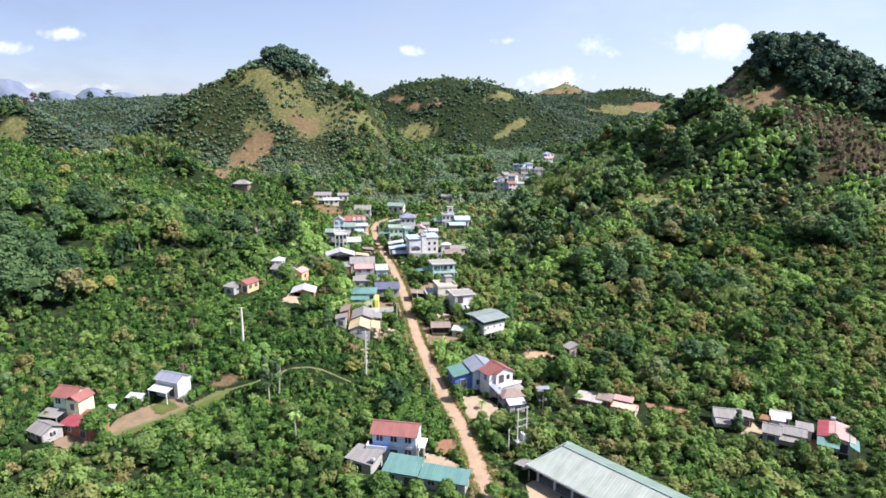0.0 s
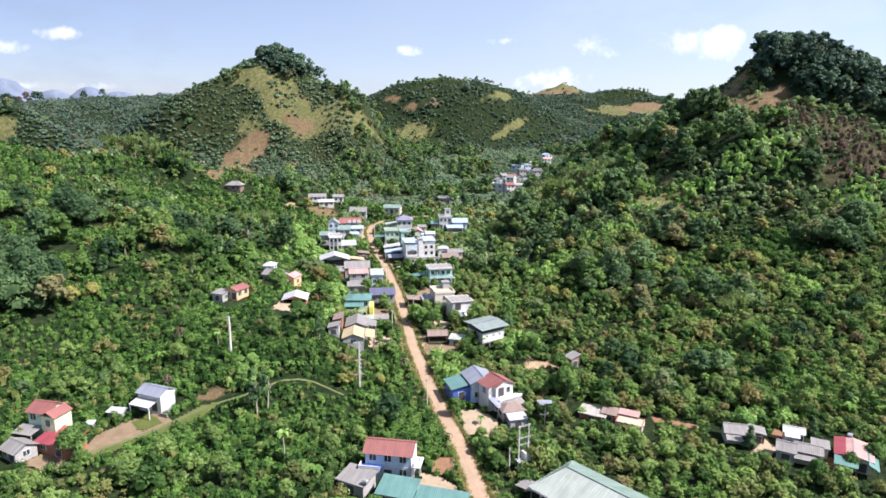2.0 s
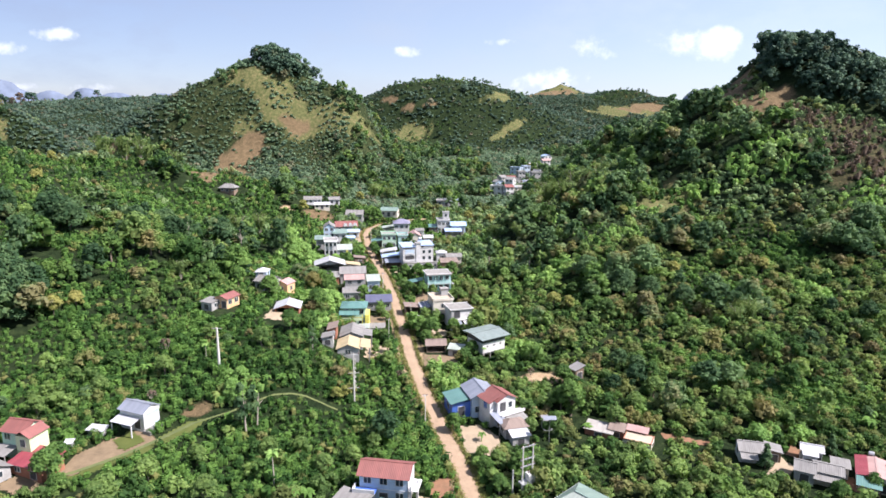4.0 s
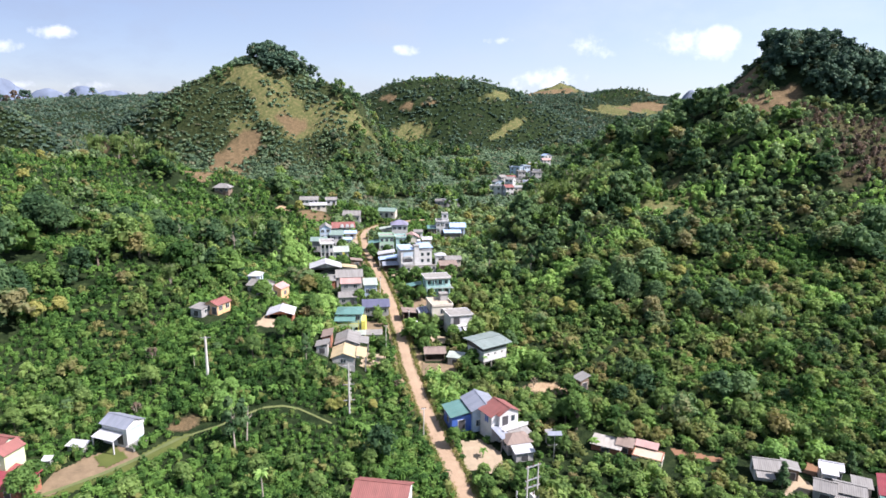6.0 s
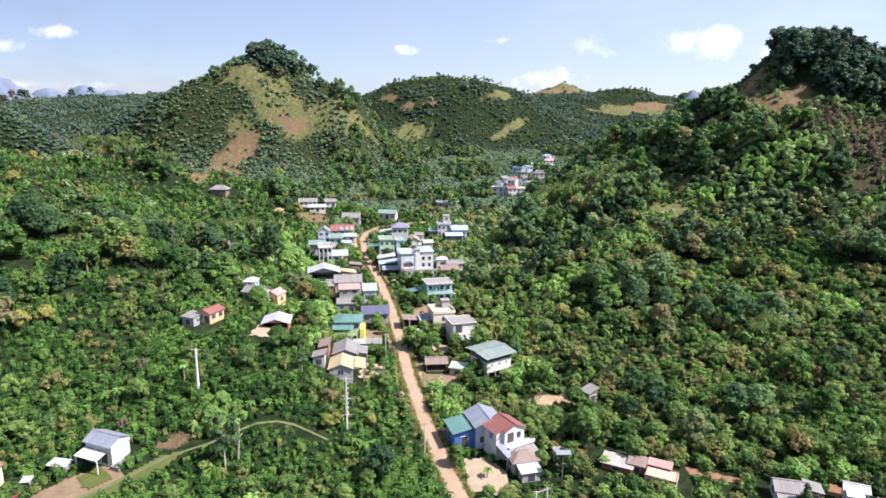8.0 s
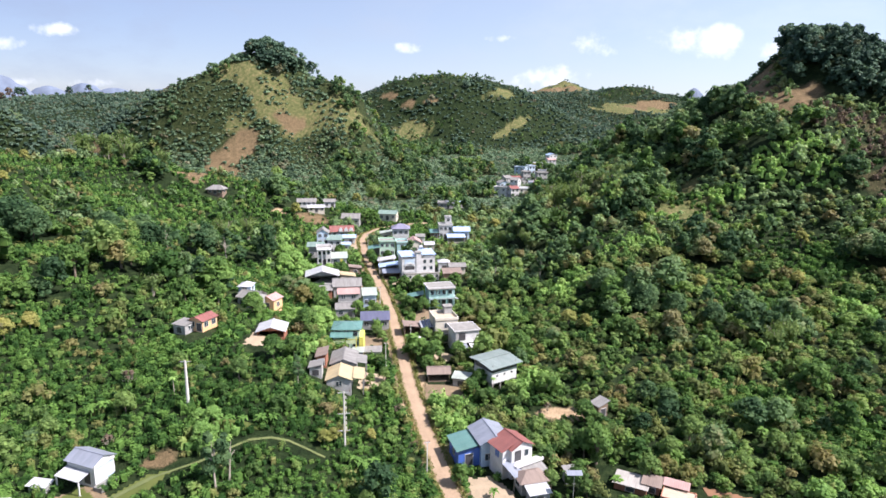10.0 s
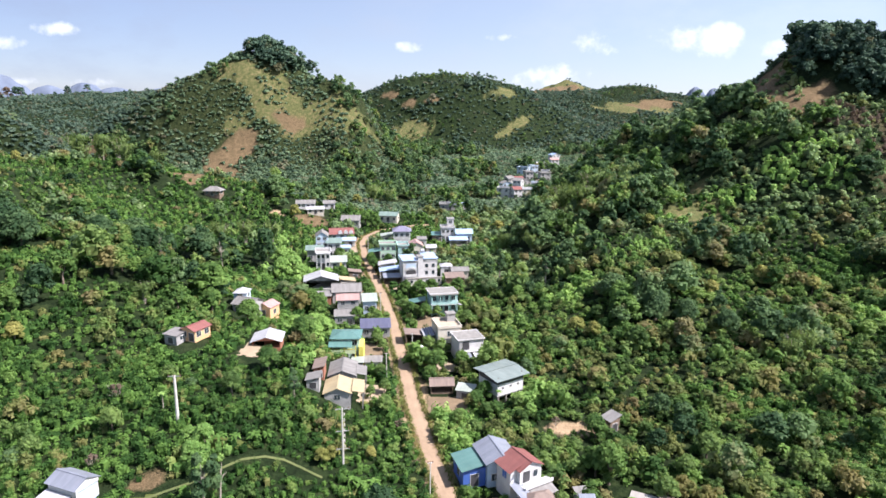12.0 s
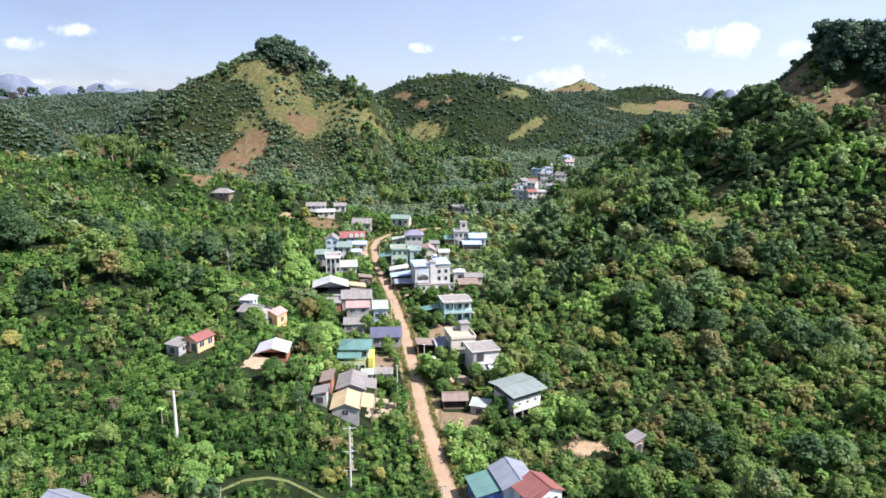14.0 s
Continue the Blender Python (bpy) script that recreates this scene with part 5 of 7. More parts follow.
# loggia shade as a dark panel on the front wall
part("loggia", box(-4.6, -1.4, -3.6, -3.52, 3.0, 4.7), DARK_OPENING, ob, "dark panel painted as the shade of a loggia opening")
part("loggia_rail", box(-4.8, -1.2, -3.9, -3.76, 2.7, 3.5), WHITE, ob)
# upper loggia's shade as a pale blue panel
part("loggia", box(-4.6, -1.4, -3.58, -3.52, 5.3, 6.9), PALE_BLUE, ob, "pale blue panel painted as the shade of a loggia")
for k in range(9):
    a0, a1 = math.pi * k / 9, math.pi * (k + 1) / 9
    xs = sorted((-3.0 + 1.5 * math.cos(a0), -3.0 + 1.5 * math.cos(a1)))
    part("arch_stone", box(xs[0], xs[1], -3.74, -3.62, 4.4 + 1.0 * min(math.sin(a0), math.sin(a1)), 4.8 + 1.0 * max(math.sin(a0), math.sin(a1))), WHITE, ob)
water_tank(ob, 2.0, 3.0, 8.9)
patch("yard", [(-12.5, 221.5), (1.5, 219.5), (8.5, 221), (8.5, 224.5), (-11, 225)], PALE_YARD, "pale strip of bare ground before the white house")
house("shop with a white sheet roof", -15.6, 240.0, 8, 5.4, 4.2, 2.8, "shed", "l", 0.9, 0.5, CREAM, WHITE_ROOF, 1, 2, 1, 1, name="shop", category="shop")
house("shop front under a bright blue metal roof", -14.4, 233.6, 8, 5.6, 4.0, 2.6, "shed", "l", 0.8, 0.6, GREY_WALL, BLUE_ROOF, 1, 2, 1, 1, name="shop", category="shop", open_front=True)
house("lean-to under a faded sheet roof", -13.2, 228.6, 8, 5.2, 3.0, 1.9, "shed", "x", 0.6, 0.4, TIMBER, SLATE_ROOF, 1, 2, 0, 0, name="shed", category="shed", open_front=True)
house("brown roofed shed behind the white house", 6.6, 226.8, 6, 5.6, 4.4, 2.6, "shed", "x", 0.6, 0.4, TIMBER, BROWN_ROOF, 1, 1, 0, 1, name="shed", category="shed")
house("grey roofed shed behind the white house", 8.4, 233.8, 6, 5.2, 4.2, 2.6, "gable", "x", 0.8, 0.4, CREAM, GREY_ROOF, 1, 1, 0, 1, name="shed", category="shed")
house("small white hut with a round-edged roof", 4.0, 237.0, 6, 3.6, 3.4, 3.2, "hip", "x", 0.7, 0.3, WHITE, WHITE_ROOF, 1, 1, 1, 1, name="hut", category="hut")
house("green house with a dark shopfront", -16.6, 256.0, 8, 5.6, 5.4, 5.4, "flat", "x", 0.5, 0.3, MINT, CONCRETE, 2, 3, 1, 1)
house("stall with a teal roof by the road", -21.0, 253.4, 8, 3.8, 5.0, 3.4, "shed", "l", 0.7, 0.4, GREY_WALL, TEAL_ROOF, 1, 1, 0, 0, name="stall", category="stall", open_front=True)
house("light green house with a flat roof", -11.2, 256.4, 8, 3.8, 5.4, 4.8, "flat", "x", 0.5, 0.2, AQUA, CONCRETE, 2, 1, 1, 1)
house("house with a faded pink roof", -6.6, 261.0, 8, 4.6, 7.0, 4.0, "gable", "y", 1.2, 0.3, CREAM, PINK_ROOF, 1, 1, 1, 1)
house("white two-storey villa with a purple-grey hip roof", -12.4, 274.6, 4, 6.4, 6.0, 6.0, "hip", "x", 1.5, 0.5, WHITE, PURPLE_ROOF, 2, 3, 2, 1)
house("kiosk with a pale green roof at the bend", -18.6, 279.6, 4, 4.4, 4.6, 2.8, "shed", "l", 0.7, 0.4, CREAM, PALE_GREEN, 1, 1, 1, 1, name="stall", category="stall")
house("small white building with a grey roof", -4.6, 272.6, 4, 3.4, 3.4, 3.0, "shed", "x", 0.5, 0.3, WHITE, GREY_ROOF, 1, 1, 0, 0, name="shed", category="shed")
house("tall white tower house with roof terrace", 5.4, 281.4, 4, 5.2, 5.0, 5.2, "flat", "x", 0.8, 0.2, WHITE, CONCRETE, 2, 3, 1, 1)
house("white stair tower of the terrace house", 6.6, 284.4, 4, 2.6, 2.6, 8.0, "flat", "x", 0.3, 0.15, WHITE, CONCRETE, 3, 1, 1, 1, clear=0.2)
house("white house under a blue and red metal roof", 11.8, 279.0, 4, 6.0, 5.0, 3.6, "gable", "x", 1.2, 0.5, PALE_BLUE, BLUE_ROOF, 1, 2, 1, 1)
house("low shop under a blue metal roof", 9.6, 273.8, 4, 6.6, 3.4, 2.1, "shed", "x", 0.7, 0.4, CREAM, BLUE_ROOF, 1, 2, 1, 1, name="shop", category="shop", open_front=True)
house("low timber shed with a teal metal roof", 1.4, 281.0, 4, 4.0, 4.4, 2.6, "shed", "x", 0.6, 0.4, TIMBER, TEAL_ROOF, 1, 1, 0, 0, name="shed", category="shed")
house("hut with a pale cream roof", -1.0, 262.4, 4, 3.6, 3.2, 2.6, "gable", "x", 0.8, 0.3, CREAM, WHITE_ROOF, 1, 1, 0, 0, name="hut", category="hut")

# houses on the western rise
ob = house("open pavilion with a white metal roof", -34.8, 159.4, 6, 5.6, 5.2, 1.5, "gable", "y", 0.9, 0.45, BRICK, WHITE_ROOF, 1, 1, 1, 1, open_front=True)
patch("yard", [(-39.5, 151.5), (-32, 152), (-31.6, 156.6), (-38.6, 158)], PALE_YARD, "pale cleared ground before the pavilion", wobble=1.0)
CLEAR.append(("circle", (-34.6, 152.0, 4.2), 0))
CLEAR.append(("circle", (-48.4, 153.6, 3.4), 0))
CLEAR.append(("circle", (-46.4, 179.6, 3.6), 0))
house("peach house with a red tile roof", -49.4, 158.6, -24, 3.6, 4.4, 2.3, "gable", "y", 0.7, 0.3, PEACH, TILE_RED, 1, 2, 2, 1)
house("grey annex with a flat concrete roof", -52.8, 156.8, -24, 3.2, 3.0, 1.8, "shed", "x", 0.4, 0.3, GREY_WALL, GREY_ROOF, 1, 1, 1, 1, name="shed", category="shed", clear=0.4)
house("narrow blue and white two-storey house", -48.8, 189.0, 0, 3.2, 3.6, 4.2, "hip", "y", 0.8, 0.3, PALE_BLUE, WHITE_ROOF, 2, 1, 1, 1)
house("grey house with a cement roof", -46.2, 184.8, -20, 5.4, 5.0, 3.0, "gable", "x", 1.1, 0.4, GREY_WALL, GREY_ROOF, 1, 2, 1, 1)
house("house with a faded pink roof and peach walls", -42.0, 187.2, -20, 4.0, 4.0, 3.0, "gable", "y", 0.9, 0.3, PEACH, PINK_ROOF, 1, 1, 1, 1)
patch("yard", [(-42, 180), (-36, 181), (-36, 186), (-41, 185)], PALE_YARD, "sandy bare yard beside the houses")
house("long white farm building with a grey roof", -56.6, 312.0, 10, 8.0, 4.0, 2.4, "gable", "x", 1.2, 0.4, WHITE, GREY_ROOF, 1, 4, 1, 1)
house("long shed with a white roof", -51.6, 308.0, 10, 7.0, 3.4, 2.2, "gable", "x", 0.9, 0.4, CREAM, WHITE_ROOF, 1, 3, 1, 1)
house("white barn with a grey roof", -47.6, 320.0, 10, 5.0, 3.4, 2.8, "gable", "x", 1.0, 0.4, WHITE, GREY_ROOF, 1, 2, 1, 1)
house("timber hut with a grey thatched roof on the hillside", -93.5, 303.0, -6, 6.6, 4.4, 2.0, "hip", "x", 1.7, 0.7, TIMBER, GREY_ROOF, 1, 3, 1, 1, name="hut", category="hut")

# far village
rng = random.Random(11)
FAR_WALLS, FAR_ROOFS = [WHITE, CREAM, PALE_BLUE, GREY_WALL], [PINK_ROOF, GREY_ROOF, WHITE_ROOF, GREY_ROOF, TILE_RED, BLUE_ROOF]
for n, (fx, fy) in enumerate([(38, 368), (45, 364), (52, 372), (42, 385), (50, 392), (58, 388), (46, 405), (55, 412), (64, 408), (52, 428), (62, 435), (70, 430), (60, 455), (68, 462), (76, 455), (74, 485), (84, 490), (90, 512), (5, 342), (11, 346)]):
    storeys = rng.choice((1, 2, 2)) if n < 18 else 1
    house(rng.choice(("white plastered house in the far village", "pale two-tone house in the far village")), fx + rng.uniform(-2, 2), fy + rng.uniform(-2, 2), rng.uniform(-35, 40), rng.uniform(4.4, 7.4),
          rng.uniform(4.6, 6.2), 2.5 * storeys, rng.choice(("gable", "gable", "flat")), rng.choice("xy"), 1.2, 0.35, rng.choice(FAR_WALLS), rng.choice(FAR_ROOFS), storeys, 2, 1, 1, group="far village houses", clear=0.4)

# ---- plants ----
def leaf_clumps(centres, normals, size, rng, droop=0.0, slim=0.75):
    """Pointed leaf clumps about some centres, facing roughly along the normals."""
    n = len(centres)
    normals = normals + rng.normal(0, 0.26, (n, 3))
    normals /= np.linalg.norm(normals, axis=1, keepdims=True)
    side = np.cross(normals, rng.normal(0, 1, (n, 3)))
    side /= np.linalg.norm(side, axis=1, keepdims=True) + 1e-9
    other = np.cross(normals, side)
    s = size * rng.uniform(0.5, 1.4, (n, 1))
    a = centres + side * s * 1.05 - np.array([0, 0, droop]) * s
    b = centres - side * s * 0.75 + other * s * slim + normals * s * 0.2
    c = centres - side * s * rng.uniform(0.4, 0.9, (n, 1)) - other * s * slim
    return np.stack([a, b, c], 1)


def split(quads):
    """Two triangles for each quad."""
    return np.concatenate([quads[:, (0, 1, 2)], quads[:, (0, 2, 3)]])


def blob(centre, radius, rng):
    """A rough inner mass of twigs and leaves."""
    base = np.array([(-1, -1, -1), (1, -1, -1), (1, 1, -1), (-1, 1, -1), (-1, -1, 1), (1, -1, 1), (1, 1, 1), (-1, 1, 1)], float) / 1.73
    v = centre + base * radius * rng.uniform(0.8, 1.15, (8, 1))
    return split(v[np.array([(4, 5, 6, 7), (0, 1, 5, 4), (1, 2, 6, 5), (2, 3, 7, 6), (3, 0, 4, 7)])])


def crown(seed, lobes, leaves, leaf, inner=0.72, flat=1.0, droop=0.2):
    """A crown out of lobes (x, y, z, radius): leaf clumps all over, gaps between the lobes."""
    rng = np.random.default_rng(seed)
    out = []
    for x, y, z, r in lobes:
        c = np.array([x, y, z])
        way = rng.normal(0, 1, (leaves, 3))
        way[:, 2] = np.where(way[:, 2] < -0.35, -way[:, 2], way[:, 2])
        way /= np.linalg.norm(way, axis=1, keepdims=True)
        spots = c + way * r * rng.uniform(0.78, 1.1, (leaves, 1)) * np.array([1, 1, flat])
        out.append(leaf_clumps(spots, way + np.array([0, 0, 0.35]), leaf, rng, droop))
        if inner:
            out.append(blob(c, r * inner * np.array([1, 1, flat]), rng))
    return np.concatenate(out)


def shrub(seed, size=1.0, lobes=4, leaves=9, leaf=0.26):
    rng = np.random.default_rng(seed)
    parts = [(rng.uniform(-0.5, 0.5) * size, rng.uniform(-0.5, 0.5) * size, rng.uniform(0.35, 1.1) * size, rng.uniform(0.5, 0.75) * size) for _ in range(lobes)]
    return np.concatenate([crown(seed, parts, leaves, leaf * size, 0.0, 0.9), blob(np.array([0, 0, 0.6 * size]), 0.72 * size, rng)])


def bush(seed, lobes=6, leaves=20, leaf=0.2):
    """A rounded bush or young tree, 2.4 m high, leafy to the ground."""
    rng = np.random.default_rng(seed)
    parts = []
    for k in range(lobes):
        a, f = k * 2.4 + rng.uniform(-0.4, 0.4), (k + 0.3) / lobes
        r = 0.95 * math.sqrt(f)
        parts.append((r * math.cos(a), r * math.sin(a), 1.75 - 1.05 * f ** 1.4 + rng.uniform(-0.2, 0.2), rng.uniform(0.5, 0.8)))
    return crown(seed, parts, leaves, leaf, 0.74, 0.9)


def broad_tree(seed, height, spread, lobes, leaves, leaf, low=0.35):
    rng = np.random.default_rng(seed)
    parts = []
    for k in range(lobes):
        a, f = k * 2.4 + rng.uniform(-0.3, 0.3), (k + 0.5) / lobes
        r = spread * math.sqrt(f) * 0.72
        z = height * (low + (1 - low) * (0.9 - 0.62 * f ** 1.5)) + rng.uniform(-0.05, 0.05) * height
        parts.append((r * math.cos(a), r * math.sin(a), z, spread * rng.uniform(0.34, 0.5)))
    return crown(seed, parts, leaves, leaf, 0.78, 0.85)


def bamboo(seed, height, culms, leaves):
    rng = np.random.default_rng(seed)
    out = []
    for k in range(culms):
        a, lean = rng.uniform(0, 6.28), rng.uniform(0.12, 0.5)
        t = rng.uniform(0.3, 1.0, leaves) ** 0.8
        x = np.cos(a) * (0.4 + lean * height * t ** 2.4)
        y = np.sin(a) * (0.4 + lean * height * t ** 2.4)
        z = height * (t - 0.25 * lean * t ** 4) * rng.uniform(0.85, 1.05)
        c = np.stack([x, y, z], 1) + rng.normal(0, 0.42, (leaves, 3))
        out.append(leaf_clumps(c, np.tile([math.cos(a), math.sin(a), 0.6], (leaves, 1)), 0.55, rng, 0.9, 0.42))
    return np.concatenate(out)


def banana(seed, height=3.2, fronds=8):
    rng = np.random.default_rng(seed)
    out = []
    for k in range(fronds):
        a = 2 * math.pi * k / fronds + rng.uniform(-0.3, 0.3)
        d, s = np.array([math.cos(a), math.sin(a), 0]), np.array([-math.sin(a), math.cos(a), 0])
        up, reach = rng.uniform(0.5, 1.3), rng.uniform(1.3, 2.1)
        pts = [np.array([0, 0, height * 0.62]) + d * reach * f + np.array([0, 0, up * (2.2 * f - 2.1 * f * f)]) * 1.3 for f in (0.0, 0.35, 0.7, 1.0)]
        wide = [0.08, 0.34, 0.32, 0.06]
        for (p, wp), (q, wq) in zip(zip(pts, wide), zip(pts[1:], wide[1:])):
            out.append(np.array([[p - s * wp, p + s * wp, q + s * wq, q - s * wq]]))
    return split(np.concatenate(out))


def leaf_mesh(name, pieces, mats, plant=None):
    """One mesh out of arrays of triangles; plant: a value for each triangle that sets its plant apart."""
    verts = np.concatenate(pieces).reshape(-1, 3)
    mesh = bpy.data.meshes.new(name)
    count = len(verts) // 3
    mesh.vertices.add(len(verts))
    mesh.vertices.foreach_set("co", verts.astype(np.float32).ravel())
    mesh.loops.add(len(verts))
    mesh.loops.foreach_set("vertex_index", np.arange(len(verts), dtype=np.int32))
    mesh.polygons.add(count)
    mesh.polygons.foreach_set("loop_start", np.arange(count, dtype=np.int32) * 3)
    value = mesh.attributes.new("plant", "FLOAT", "FACE")
    value.data.foreach_set("value", (np.full(count, 0.5) if plant is None else plant).astype(np.float32))
    for m in mats:
        mesh.materials.append(m)
    mesh.update(calc_edges=True)
    return mesh


def spread_out(shapes, x, y, scale, rng, sink=0.1, tall=None):
    """Copies of the shapes' leaves at many places, each turned and scaled, and a value for each copy's triangles."""
    pick = rng.integers(0, len(shapes), len(x))
    turn = rng.uniform(0, 2 * np.pi, len(x))
    own = rng.uniform(0, 1, len(x))
    z = ground(x, y)
    out, values = [], []
    for k, q in enumerate(shapes):
        at = np.flatnonzero(pick == k)
        if not len(at):
            continue
        c, s = np.cos(turn[at])[:, None, None], np.sin(turn[at])[:, None, None]
        px, py, pz = q[None, ..., 0], q[None, ..., 1], q[None, ..., 2]
        sc = scale[at][:, None, None]
        hi = sc if tall is None else sc * tall[at][:, None, None]
        out.append(np.stack([(px * c - py * s) * sc + x[at][:, None, None], (px * s + py * c) * sc + y[at][:, None, None],
                             pz * hi + (z[at] - sink)[:, None, None]], -1).reshape(-1, 3, 3))
        values.append(np.repeat(own[at], len(q)))
    return out, np.concatenate(values)


def stand(name, label, category, shapes, x, y, scale, mat, seed, sink=0.1, least=0.65, most=1.6):
    """Countless plants of one kind as one object."""
    if not len(x):
        return None
    rng = np.random.default_rng(seed)
    pieces, own = spread_out(shapes, x, y, scale, rng, sink, rng.uniform(least, most, len(x)))
    return tagged(new(name, leaf_mesh(name, pieces, [mat], own)), label, category, kind="stuff")


def rows_of(x0, x1, y0, y1, gap, seed, jitter=0.35):
    """Places over a rectangle, roughly in rows along the slope."""
    rng = np.random.default_rng(seed)
    X, Y = np.meshgrid(np.arange(x0, x1, gap), np.arange(y0, y1, gap))
    X[1::2] += gap / 2
    return X.ravel() + rng.normal(0, jitter * gap, X.size), Y.ravel() + rng.normal(0, jitter * gap, X.size)


def in_view(x, y, margin=8):
    """The fan of land before the lookout."""
    return (np.abs(x) < 0.74 * (y + 6) + margin) & (y > 70)


def wild(x, y, s=1.0, k=0):
    return (np.sin(x / (9.1 * s) + k + 1.7 * np.sin(y / (13.3 * s) + k)) * np.sin(y / (8.3 * s) - 1.1 * k + 1.2 * np.sin(x / (17.0 * s)))
            + 0.6 * np.sin(x / (3.9 * s) + y / (5.2 * s) + 2 * k))


def faces_valley(x, y, tall=7.0):
    """Slopes that look down on the valley's mouth; the far sides of the hills stay grass."""
    z, out = ground(x, y) + tall, np.ones(len(x), bool)
    for f in np.linspace(0.2, 0.97, 26):
        out &= ground(x * f, 15 + (y - 15) * f) < 60 + (z - 60) * f
    return out


def plant_land():
    """Sorts all places into coffee, scrub, grass, russet scrub and woods, finer close by."""
    # from y, to y, gap of the coffee, its size, gap of the bushes
    bands = [(80, 150, 1.2, 0.86, 2.1), (150, 215, 1.6, 1.06, 2.3), (215, 330, 2.1, 1.2, 2.8), (330, 560, 2.35, 1.55, 4.4), (560, 1000, 4.2, 1.8, 9.0)]
    near = [shrub(k, 1.0, 4, 17, 0.16) for k in range(12)]
    mid = [shrub(20 + k, 1.0, 3, 18, 0.22) for k in range(10)]
    middle = [shrub(30 + k, 1.0, 2, 14, 0.28) for k in range(10)]
    far = [shrub(40 + k, 1.1, 1, 12, 0.4) for k in range(12)]
    bushes = [[bush(100 + k, 6, 24, 0.19) for k in range(12)], [bush(120 + k, 6, 18, 0.23) for k in range(10)], [bush(140 + k, 5, 13, 0.3) for k in range(10)],
              [bush(160 + k, 4, 10, 0.38) for k in range(8)], [bush(180 + k, 3, 8, 0.5) for k in range(8)]]
    near_tree = [broad_tree(60 + k, 6.0, 2.2 + 0.25 * k, 9 + k, 34, 0.32, (0.2, 0.35, 0.1, 0.3, 0.15)[k]) for k in range(5)]
    far_tree = [broad_tree(70 + k, 5.2 + 0.4 * k, 2.9 - 0.2 * k, 7 + k % 3, 20, 0.42, 0.1 + 0.05 * k) for k in range(6)]
    small_tree = [broad_tree(80 + k, 5.4 + 0.3 * k, 2.9 - 0.2 * k, 5 + k % 2, 15, 0.55, 0.12 + 0.05 * k) for k in range(6)]
    for n, (y0, y1, gap, size, wide) in enumerate(bands):
        half = 0.78 * y1 + 30

        def places(step, seed):
            x, y = rows_of(-half, half, y0, y1, step, seed, 0.3)
            keep = in_view(x, y) & ~kept_free(x, y, 0.6)
            x, y = x[keep], y[keep]
            if n > 1:
                ahead = faces_valley(x, y)
                x, y = x[ahead], y[ahead]
            return x, y

        def cover(x, y):
            """Which places are grass, bare, russet, wooded, scrub or vines."""
            grass = in_spots(GRASS_SPOTS, x, y) > 0.45
            bare = (in_spots(EARTH_SPOTS, x, y) > 0.5) | (in_spots(PALE_SPOTS, x, y) > 0.5)
            russet = in_spots(RUSSET_SPOTS, x, y) > 0.5
            forest = (in_spots(FOREST_SPOTS, x, y) > 0.5) | on_cap(x, y)
            scrub = (wild(x, y, 2.6, 4) > np.where((x < 0) & (y > 100), 1.05, 0.55)) | ((x > 12 - 0.02 * y) & (y < 340) & (wild(x, y, 2.0, 7) > -0.7)) | ((y < 100) & (x < 0) & (wild(x, y, 1.2, 3) > -0.2)) | ((y > 340) & (x < -120) & (wild(x, y, 2.2, 1) > -0.3)) | ((y > 330) & (y < 470) & (wild(x, y, 2.4, 8) > 0.1))
            lime = (in_spots(LIME_SPOTS, x, y) > 0.55) & (wild(x, y, 0.6, 5) > -0.7)
            return grass, bare, russet, forest, scrub, lime

        # coffee and low growth
        x, y = places(gap, 5 + n)
        rng = np.random.default_rng(90 + n)
        die = rng.uniform(0, 1, len(x))
        grass, bare, russet, forest, scrub, lime = cover(x, y)
        w = wild(x, y, 1.0 + 0.4 * n, n)
        s = size * (rng.uniform(0.6, 1.3, len(x)) if n < 2 else rng.uniform(0.8, 1.15, len(x))) * (1 + 0.3 * np.tanh(w))
        gone = (grass & (die < (0.6 if n < 3 else 0.88) + 0.4 * wild(x, y, 1.3, 6))) | ((bare | (grass & (n > 3))) & (die < (0.9, 0.9, 0.85, 0.92, 0.97)[n])) | (die < 0.035)
        shapes = (near, mid, middle, far, far)[n]
        pick = ~gone & ~russet & (~scrub | (n > 2)) & ~forest & ~lime
        # beyond x = -185 a darker leaf colour stands in for shade on that slope
        for west in (False, True):
            field = pick & ((x < -185) == west) if n == 3 else pick if not west else np.zeros(len(x), bool)
            stand("coffee_shrubs", "dense glossy green coffee shrubs covering the slope", "coffee shrubs", shapes, x[field], y[field], s[field], HAZED_DARK_COFFEE if west else (COFFEE, COFFEE, COFFEE, HAZED_COFFEE, HAZED_DARK_COFFEE)[n], 200 + n, 0.1,
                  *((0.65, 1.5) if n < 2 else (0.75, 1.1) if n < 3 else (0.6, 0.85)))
        pick = ~gone & ~russet & scrub & ~forest & ~lime & (die < (0.16, 0.35, 1.0)[min(n, 2)]) & (n < 3)
        stand("undergrowth", "low green undergrowth between the bushes", "undergrowth", shapes, x[pick], y[pick], s[pick], COFFEE if n < 2 else LIT_SCRUB, 220 + n, 0.1, 0.5, 1.0)
        pick = russet & ~forest & (die < 0.86)
        stand("dry_scrub", "reddish brown dry scrub on the hillside", "scrub", shapes, x[pick], y[pick], (s * 1.05)[pick], RUSSET, 240 + n)
        pick = lime & ~gone & ~russet & ~forest
        stand("vine_thicket", "bright green vines and shrubs grown into a thicket", "thicket", shapes, x[pick], y[pick], (s * 1.15)[pick], LIME_LEAF, 250 + n)

        # bushes and young trees over the wild ground, a few among the coffee
        x, y = places(wide, 35 + n)
